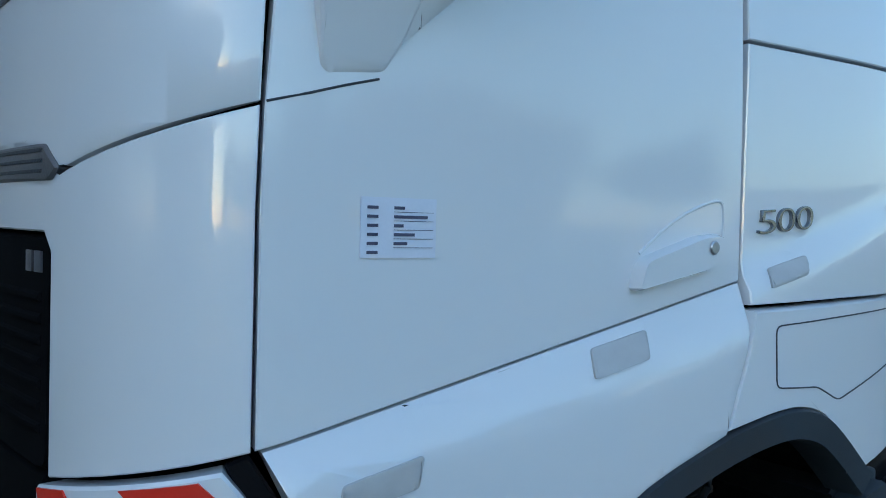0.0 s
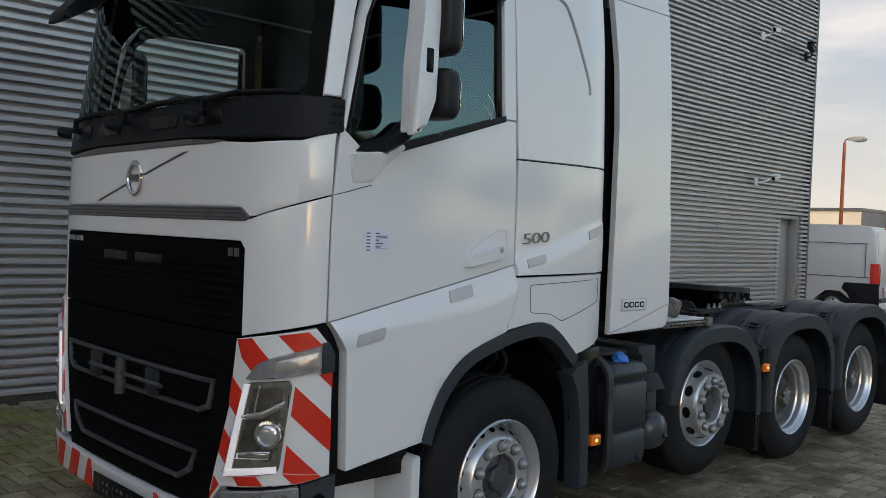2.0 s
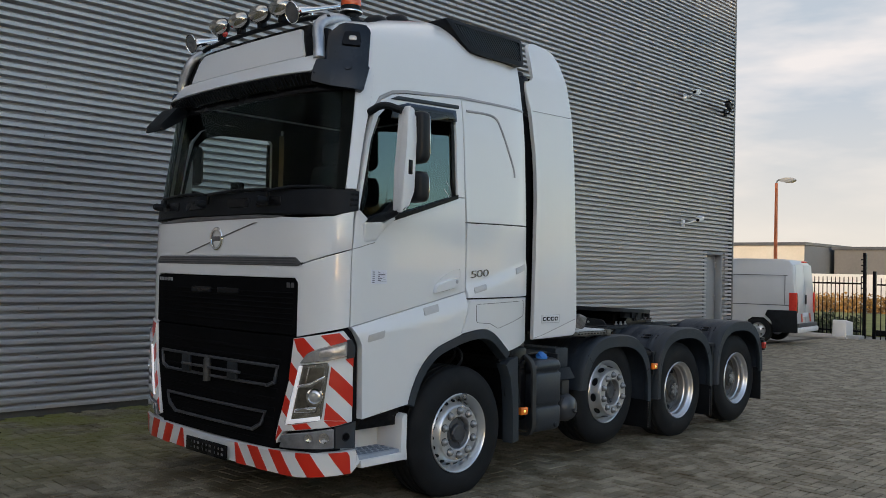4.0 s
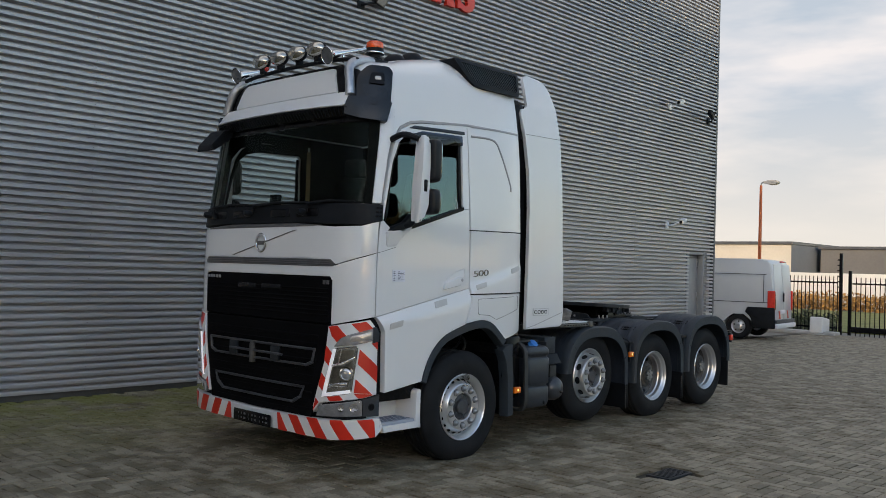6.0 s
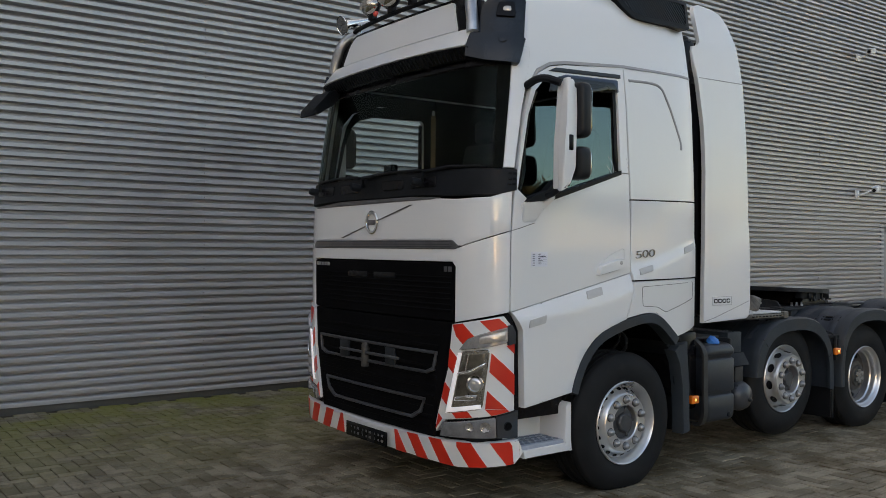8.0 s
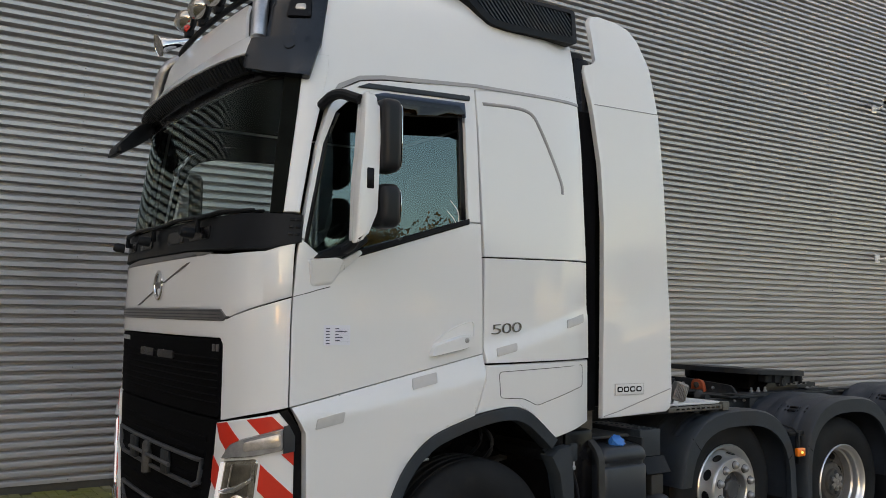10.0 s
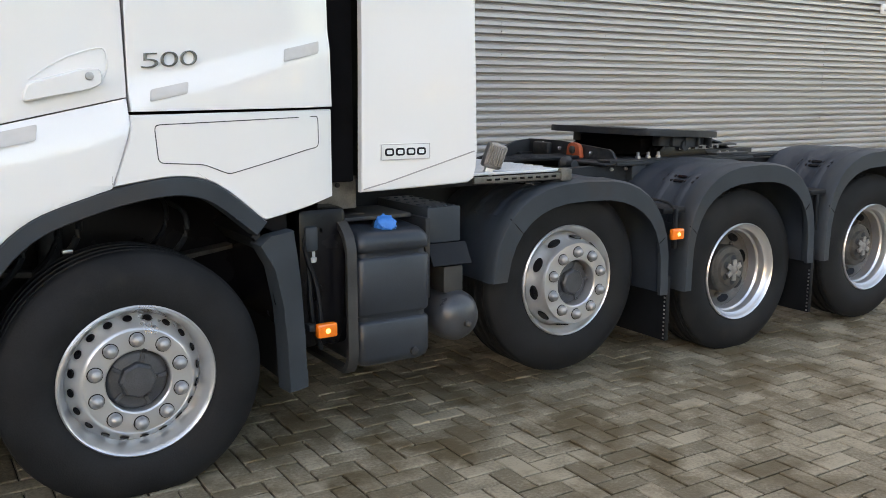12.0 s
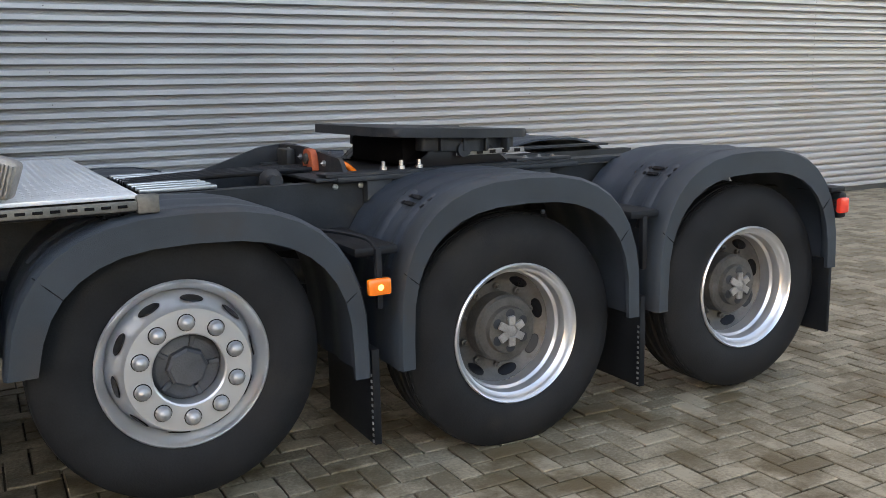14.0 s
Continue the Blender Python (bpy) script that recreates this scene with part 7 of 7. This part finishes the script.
part("filler_neck", turned(((0.060, -0.05), (0.060, 0.0), (0.053, 0.004)), pose(1.40, -1.118, 0.966, 40), 22), PLASTIC, tank)
C_OUT = rounded([(-0.72, 1.04), (-1.12, 1.03), (-1.226, 0.94), (-1.234, 0.42), (-1.20, 0.335), (-0.72, 0.33)], 0.06, 5)
C_IN = [(y + 0.02 * (y < -0.75), z - 0.02 * (1 if z > 0.7 else -1)) for y, z in C_OUT]
part("strap", prism(C_OUT[4:-4] + C_IN[4:-4][::-1], "x", 1.162, 1.208, 0.003), STRAP, tank, "grey steel tank strap")
part("tray", boxed(1.08, 1.58, -1.06, -0.72, 0.998, 1.018, 0.006), CHASSIS, tank)
part("tray_label", boxed(1.30, 1.37, -0.98, -0.93, 1.0185, 1.0205), HUB, tank)
part("drain_plug", turned(((0.02, 0.0), (0.02, 0.012), (0.012, 0.016), (0, 0.016)), pose(1.50, -1.213, 0.40, 90), 10), CHASSIS, tank)
part("inner_tank", boxed(0.98, 1.21, -1.13, -0.72, 0.46, 1.08, 0.03), BLACK, truck)
part("side_marker", boxed(1.02, 1.115, -1.225, -1.185, 0.525, 0.590, 0.012), ORANGE, truck, "orange side marker lamp")
part("marker_dot", turned(((0.012, 0), (0.009, 0.004), (0, 0.005)), pose(1.067, -1.2255, 0.557, 90), 10), LED, truck)
part("marker_arm", boxed(1.0, 1.04, -1.18, -0.75, 0.55, 0.58, 0.004), CHASSIS, truck)
part("cable_run", piped(bend([(1.02, -1.10, 1.02), (1.0, -1.14, 0.9), (1.05, -1.16, 0.75), (1.06, -1.17, 0.58)], 2), 0.01, 6), PLASTIC, truck)
part("cable_run", piped(bend([(0.99, -1.08, 1.0), (1.03, -1.12, 0.85), (1.02, -1.15, 0.6), (1.08, -1.12, 0.45)], 2), 0.012, 6), PLASTIC, truck)
part("coupling_block", boxed(1.005, 1.065, -1.15, -1.08, 0.895, 1.005, 0.012), DARKGREY, truck)
part("coupling_plug", turned(((0.016, 0.0), (0.018, 0.02), (0.013, 0.024), (0.013, 0.05), (0, 0.05)), pose(1.048, -1.12, 0.845), 10), ALU, truck)
part("copper_union", boxed(1.07, 1.10, -1.13, -1.10, 0.965, 1.0, 0.008), RUSTY, truck)
part("battery_box", boxed(1.64, 1.825, -1.10, -0.60, 0.87, 1.04, 0.006), DARKGREY, truck, "dark grey step box with a studded top")
for k in range(5):
    for j in range(4):
        part("stud", turned(((0.012, 0), (0.010, 0.005), (0, 0.006)), pose(1.665 + j * 0.045, -1.07 + k * 0.1, 1.04), 8), DARKGREY, truck)
part("splash_flap", prism([(-1.105, 0.868), (-1.165, 0.772), (-1.15, 0.767), (-1.09, 0.865)], "x", 1.635, 1.85, 0.002), PLASTIC, truck)
airt = part("air_tank", turned(((0.0, 0.0), (0.06, 0.008), (0.10, 0.03), (0.122, 0.07), (0.126, 0.11), (0.126, 0.75), (0.10, 0.80), (0, 0.83)), pose(1.785, -1.20, 0.510, -90), 30), AIRTANK, truck, "round grey air tank")
part("drain_valve", turned(((0.016, 0), (0.016, 0.02), (0.008, 0.03), (0, 0.03)), pose(1.80, -1.197, 0.485, 90), 10), RUSTY, airt)
part("valve_block", boxed(1.72, 1.83, -1.12, -0.98, 0.625, 0.755, 0.01), STRAP, truck)
part("side_shield", boxed(1.60, 1.625, -1.15, -0.6, 0.62, 1.0, 0.004), CHASSIS, truck)

# unseen bulk added to stop light from the far side under the truck
part("far_tank", boxed(1.20, 1.98, 0.70, 1.20, 0.36, 0.97, 0.05, 3), TANK, truck, "unseen dark fuel tank added on the far flank")
part("gearbox", prism(rounded([(0.9, 0.55), (1.7, 0.58), (2.3, 0.70), (2.3, 0.95), (0.9, 1.0)], 0.05), "y", -0.32, 0.32, 0.04), CHASSIS, truck)
part("drive_shaft", piped([(2.28, 0, 0.78), (3.10, 0, 0.70), (3.75, 0, 0.56)], 0.06, 14), CHASSIS, truck)

# ---- rear mudguards ----
def guard(name, cx, cz, left, right, side, inner_y=-0.50, top=1.15, R=0.59, leg=0.10):
    """An arched mudguard with a downturned face; left and right are its foot heights."""
    def arch(inset_l, inset_r, inset_t, lo, hi):
        pts = [(cx - R + inset_l, lo)]
        for k in range(19):
            a = math.pi - k * math.pi / 18
            c, s, q = math.cos(a), math.sin(a), 2.7
            r, foot = (R - inset_l, lo) if c < 0 else (R - inset_r, hi)
            z = cz + (top - inset_t - cz) * (abs(s) ** (2 / q))
            if cz + (top - cz) * (abs(s) ** (2 / q)) > foot + 0.06:
                z = max(z, foot + 0.004)
                pts.append((cx + r * (abs(c) ** (2 / q)) * (1 if c > 0 else -1), z))
        return pts + [(cx + R - inset_r, hi)]
    outer, lip, inner = arch(0, 0, 0, left, right), arch(0.012, 0.012, 0.012, left, right), arch(leg, 0.066, 0.113, left, right)
    bm = bmesh.new()
    y = side * 1.13
    rows = []
    for (xo, zo), (xl, zl), (xi, zi) in zip(outer, lip, inner):
        rows.append([bm.verts.new(p) for p in ((xi, y + side * -0.02, zi), (xi, y, zi), (xl, y + side * 0.004, zl), (xo, y + side * -0.014, zo), (xo, side * 1.04, zo + 0.002), (xi + (xo - xi) * 0.80, side * 1.04, zi + (zo - zi) * 0.80), (xi + (xo - xi) * 0.80, y + side * -0.02, zi + (zo - zi) * 0.8))])
    n = len(rows[0])
    for a, b in zip(rows, rows[1:]):
        for k in range(n):
            bm.faces.new((a[k], a[(k + 1) % n], b[(k + 1) % n], b[k]))
    bm.faces.new(rows[0])
    bm.faces.new(rows[-1])
    g = part(name, bm, DARKGREY, truck, "dark grey plastic mudguard", angle=40)
    bm = bmesh.new()
    rows = []
    path = arch(0.006, 0.006, 0.004, left, right)
    ys = np.linspace(1.05, -inner_y, 12)
    for i, (x, z) in enumerate(path):
        row = []
        for j, yy in enumerate(ys):
            dip = 0.010 if j in (3, 4, 7, 8) else 0.0
            d = Vector((cx - x, 0, cz - z))
            d = d.normalized() if d.length > 1e-6 else Vector((0, 0, -1))
            p = Vector((x, side * yy, z)) + d * (dip - 0.006 * math.sin(math.pi * j / 11))
            row.append((bm.verts.new(p), bm.verts.new(p + d * 0.012)))
        rows.append(row)
    for a, b in zip(rows, rows[1:]):
        for j in range(len(ys) - 1):
            bm.faces.new((a[j][0], a[j + 1][0], b[j + 1][0], b[j][0]))
            bm.faces.new((a[j][1], b[j][1], b[j + 1][1], a[j + 1][1]))
        bm.faces.new((a[0][0], b[0][0], b[0][1], a[0][1]))
        bm.faces.new((a[-1][0], a[-1][1], b[-1][1], b[-1][0]))
    part("guard_shell", bm, PLASTICSOFT, g, angle=50)
    # raised ribs with short slots on the shell's shoulder, and the seam across each leg
    for yy in (0.97, 0.80):
        bm = bmesh.new()
        rows = []
        for x, z in path[3:8]:
            d = Vector((x - cx, 0, z - cz)).normalized()
            p = Vector((x, side * yy, z)) + d * 0.004
            rows.append([bm.verts.new(p + Vector((0, w, 0)) + d * h) for w, h in ((-0.04, -0.008), (-0.024, 0.003), (0.024, 0.003), (0.04, -0.008))])
        for a, b in zip(rows, rows[1:]):
            for k in range(3):
                bm.faces.new((a[k], a[k + 1], b[k + 1], b[k]))
        bm.faces.new(rows[0])
        bm.faces.new(rows[-1])
        part("guard_rib", bm, PLASTICSOFT, g, angle=50)
    for yy in (0.97, 0.885, 0.80):
        for i, at in ((6, 0.1), (6, 0.6)):
            (x, z), (x1, z1) = path[i], path[i + 1]
            sl = part("guard_slot", boxed(-0.010, 0.010, -0.035, 0.035, -0.004, 0.005, 0.002, 1), BLACK, g)
            sl.matrix_basis = pose(x + (x1 - x) * at, side * yy, z + (z1 - z) * at + 0.002, 0, -math.degrees(math.atan2(z1 - z, x1 - x)), 0)
    for pick in (3, -4):
        (xo, zo), (xi, zi) = outer[pick], inner[pick]
        part("guard_seam", piped([(xo, y + side * 0.001, zo), (xi, y + side * 0.002, zi)], 0.0022, 6), BLACK, g)
    return g


for side in (-1, 1):
    guard("mudguard", 2.604, 0.52, 0.64, 0.445, side, top=1.13, R=0.616)
    guard("mudguard", 3.928, 0.55, 0.445, 0.50, side, top=1.162, leg=0.066)
    guard("mudguard", 5.198, 0.58, 0.50, 0.58, side, top=1.205, leg=0.066)
    for x, z0 in ((3.255, 0.44), (4.56, 0.48)):
        mf = part("mud_flap", boxed(x - 0.02, x + 0.01, *sorted((side * 1.10, side * 0.62)), 0.16, z0 + 0.1, 0.003), PLASTIC, truck, "black rubber mud flap with a perforated edge")
        for k in range(12):
            part("perforation", boxed(x - 0.024, x - 0.019, *sorted((side * 1.095, side * 1.085)), 0.17 + k * 0.024, 0.18 + k * 0.024), STEEL, mf)
    part("bridge_plate", boxed(3.18, 3.36, *sorted((side * 1.10, side * 0.55)), 0.90, 0.935, 0.01), PLASTIC, truck)
    part("bridge_plate", boxed(4.48, 4.64, *sorted((side * 1.10, side * 0.55)), 0.93, 0.965, 0.01), PLASTIC, truck)
    part("guard_bracket", boxed(3.258, 3.282, *sorted((side * 1.12, side * 1.09)), 0.70, 0.93, 0.006), PLASTIC, truck)
    part("guard_bracket", boxed(4.548, 4.575, *sorted((side * 1.10, side * 1.07)), 0.70, 0.95, 0.006), PLASTIC, truck)
    part("rear_flap", boxed(5.75, 5.77, *sorted((side * 1.12, side * 0.55)), 0.24, 0.62, 0.004), PLASTIC, truck)
    tl = part("tail_lamp", boxed(5.76, 5.82, *sorted((side * 1.15, side * 0.75)), 0.83, 0.96, 0.015), PLASTIC, truck)
    part("red_lens", boxed(5.76, 5.828, *sorted((side * 1.158, side * 0.80)), 0.855, 0.935, 0.01), REDLENS, tl)
    part("lamp_shelf", boxed(5.70, 5.80, *sorted((side * 1.15, side * 0.70)), 0.965, 0.99, 0.006), PLASTIC, truck)
m2 = part("side_marker", boxed(3.212, 3.307, -1.150, -1.118, 0.757, 0.822, 0.012), ORANGE, truck, "orange side marker lamp")
part("marker_dot", turned(((0.012, 0), (0.009, 0.004), (0, 0.005)), pose(3.26, -1.1505, 0.789, 90), 10), LED, m2)
part("marker_wire", piped(bend([(3.26, -1.11, 0.82), (3.27, -1.10, 0.95), (3.20, -1.02, 0.98), (3.05, -0.9, 1.0)], 2), 0.008, 6), PLASTIC, m2)


# ---- paving: herringbone concrete bricks, along and across the hall ----
BL, BW, GAP = 0.21, 0.105, 0.009
paving = thing("paving", "herringbone paving of weathered grey-brown concrete bricks", "pavement", kind="structure")


def brick_shape(bm, cx, cy, along, dz):
    hx, hy = ((BL, BW) if along else (BW, BL))
    hx, hy = (hx - GAP) / 2, (hy - GAP) / 2
    c = 0.005
    lo = [bm.verts.new((cx + sx * hx, cy + sy * hy, -0.03)) for sx, sy in ((-1, -1), (1, -1), (1, 1), (-1, 1))]
    mi = [bm.verts.new((cx + sx * hx, cy + sy * hy, dz - 0.003)) for sx, sy in ((-1, -1), (1, -1), (1, 1), (-1, 1))]
    hi = [bm.verts.new((cx + sx * (hx - c), cy + sy * (hy - c), dz)) for sx, sy in ((-1, -1), (1, -1), (1, 1), (-1, 1))]
    for a, b in ((lo, mi), (mi, hi)):
        for k in range(4):
            bm.faces.new((a[k], a[(k + 1) % 4], b[(k + 1) % 4], b[k]))
    bm.faces.new(hi)


def herring(x0, x1, y0, y1):
    u = BW
    for r in range(int((y1 - y0) / u) + 2):
        for c in range(-4, int((x1 - x0) / u) + 4):
            d = (c - r) % 4
            x, y = x0 + c * u, y0 + r * u
            if d == 0 and x0 <= x < x1:
                yield x + u, y + u / 2, True
            elif d == 3 and x0 <= x < x1:
                yield x + u / 2, y + u, False


near_me = {}
for along in (True, False):
    bm = bmesh.new()
    brick_shape(bm, 0, 0, along, 0.0)
    me = bpy.data.meshes.new("brick")
    bmesh.ops.recalc_face_normals(bm, faces=bm.faces)
    bm.to_mesh(me)
    bm.free()
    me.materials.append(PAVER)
    near_me[along] = me
rb = random.Random(3)
verts, faces, count = [], [], 0
for x, y, along in herring(-8.96, 22.6, -8.375, WALL_Y - 0.02):
    if abs(x - 1.24) < 0.25 and abs(y + 2.785) < 0.15:
        continue
    dz = rb.uniform(-0.003, 0.002)
    if 3.6 < x < 5.9 and -2.55 < y < -1.25 and count < 300:
        o = new("brick", near_me[along])
        o.parent = paving
        o.matrix_basis = pose(x, y, dz, rb.uniform(-0.4, 0.4), rb.uniform(-0.4, 0.4), rb.uniform(-0.6, 0.6))
        count += 1
        continue
    hx, hy = ((BL - GAP) / 2, (BW - GAP) / 2) if along else ((BW - GAP) / 2, (BL - GAP) / 2)
    if y + hy > WALL_Y - 0.02:
        continue
    b, c = len(verts), 0.005
    tx, ty = rb.uniform(-0.006, 0.006), rb.uniform(-0.006, 0.006)
    for ex, zz in ((0.0, -0.03), (0.0, dz - 0.003), (c, dz)):
        for sx, sy in ((-1, -1), (1, -1), (1, 1), (-1, 1)):
            verts.append((x + sx * (hx - ex), y + sy * (hy - ex), zz + (sx * tx * 0.3 + sy * ty * 0.3 if zz > -0.02 else 0)))
    for q in (0, 4):
        for k in range(4):
            faces.append((b + q + k, b + q + (k + 1) % 4, b + q + 4 + (k + 1) % 4, b + q + 4 + k))
    faces.append((b + 8, b + 9, b + 10, b + 11))
me = bpy.data.meshes.new("bricks_beyond")
me.from_pydata(verts, [], faces)
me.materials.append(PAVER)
rest = new("bricks_beyond", me)
rest.parent = paving
rest["kind"] = "stuff"
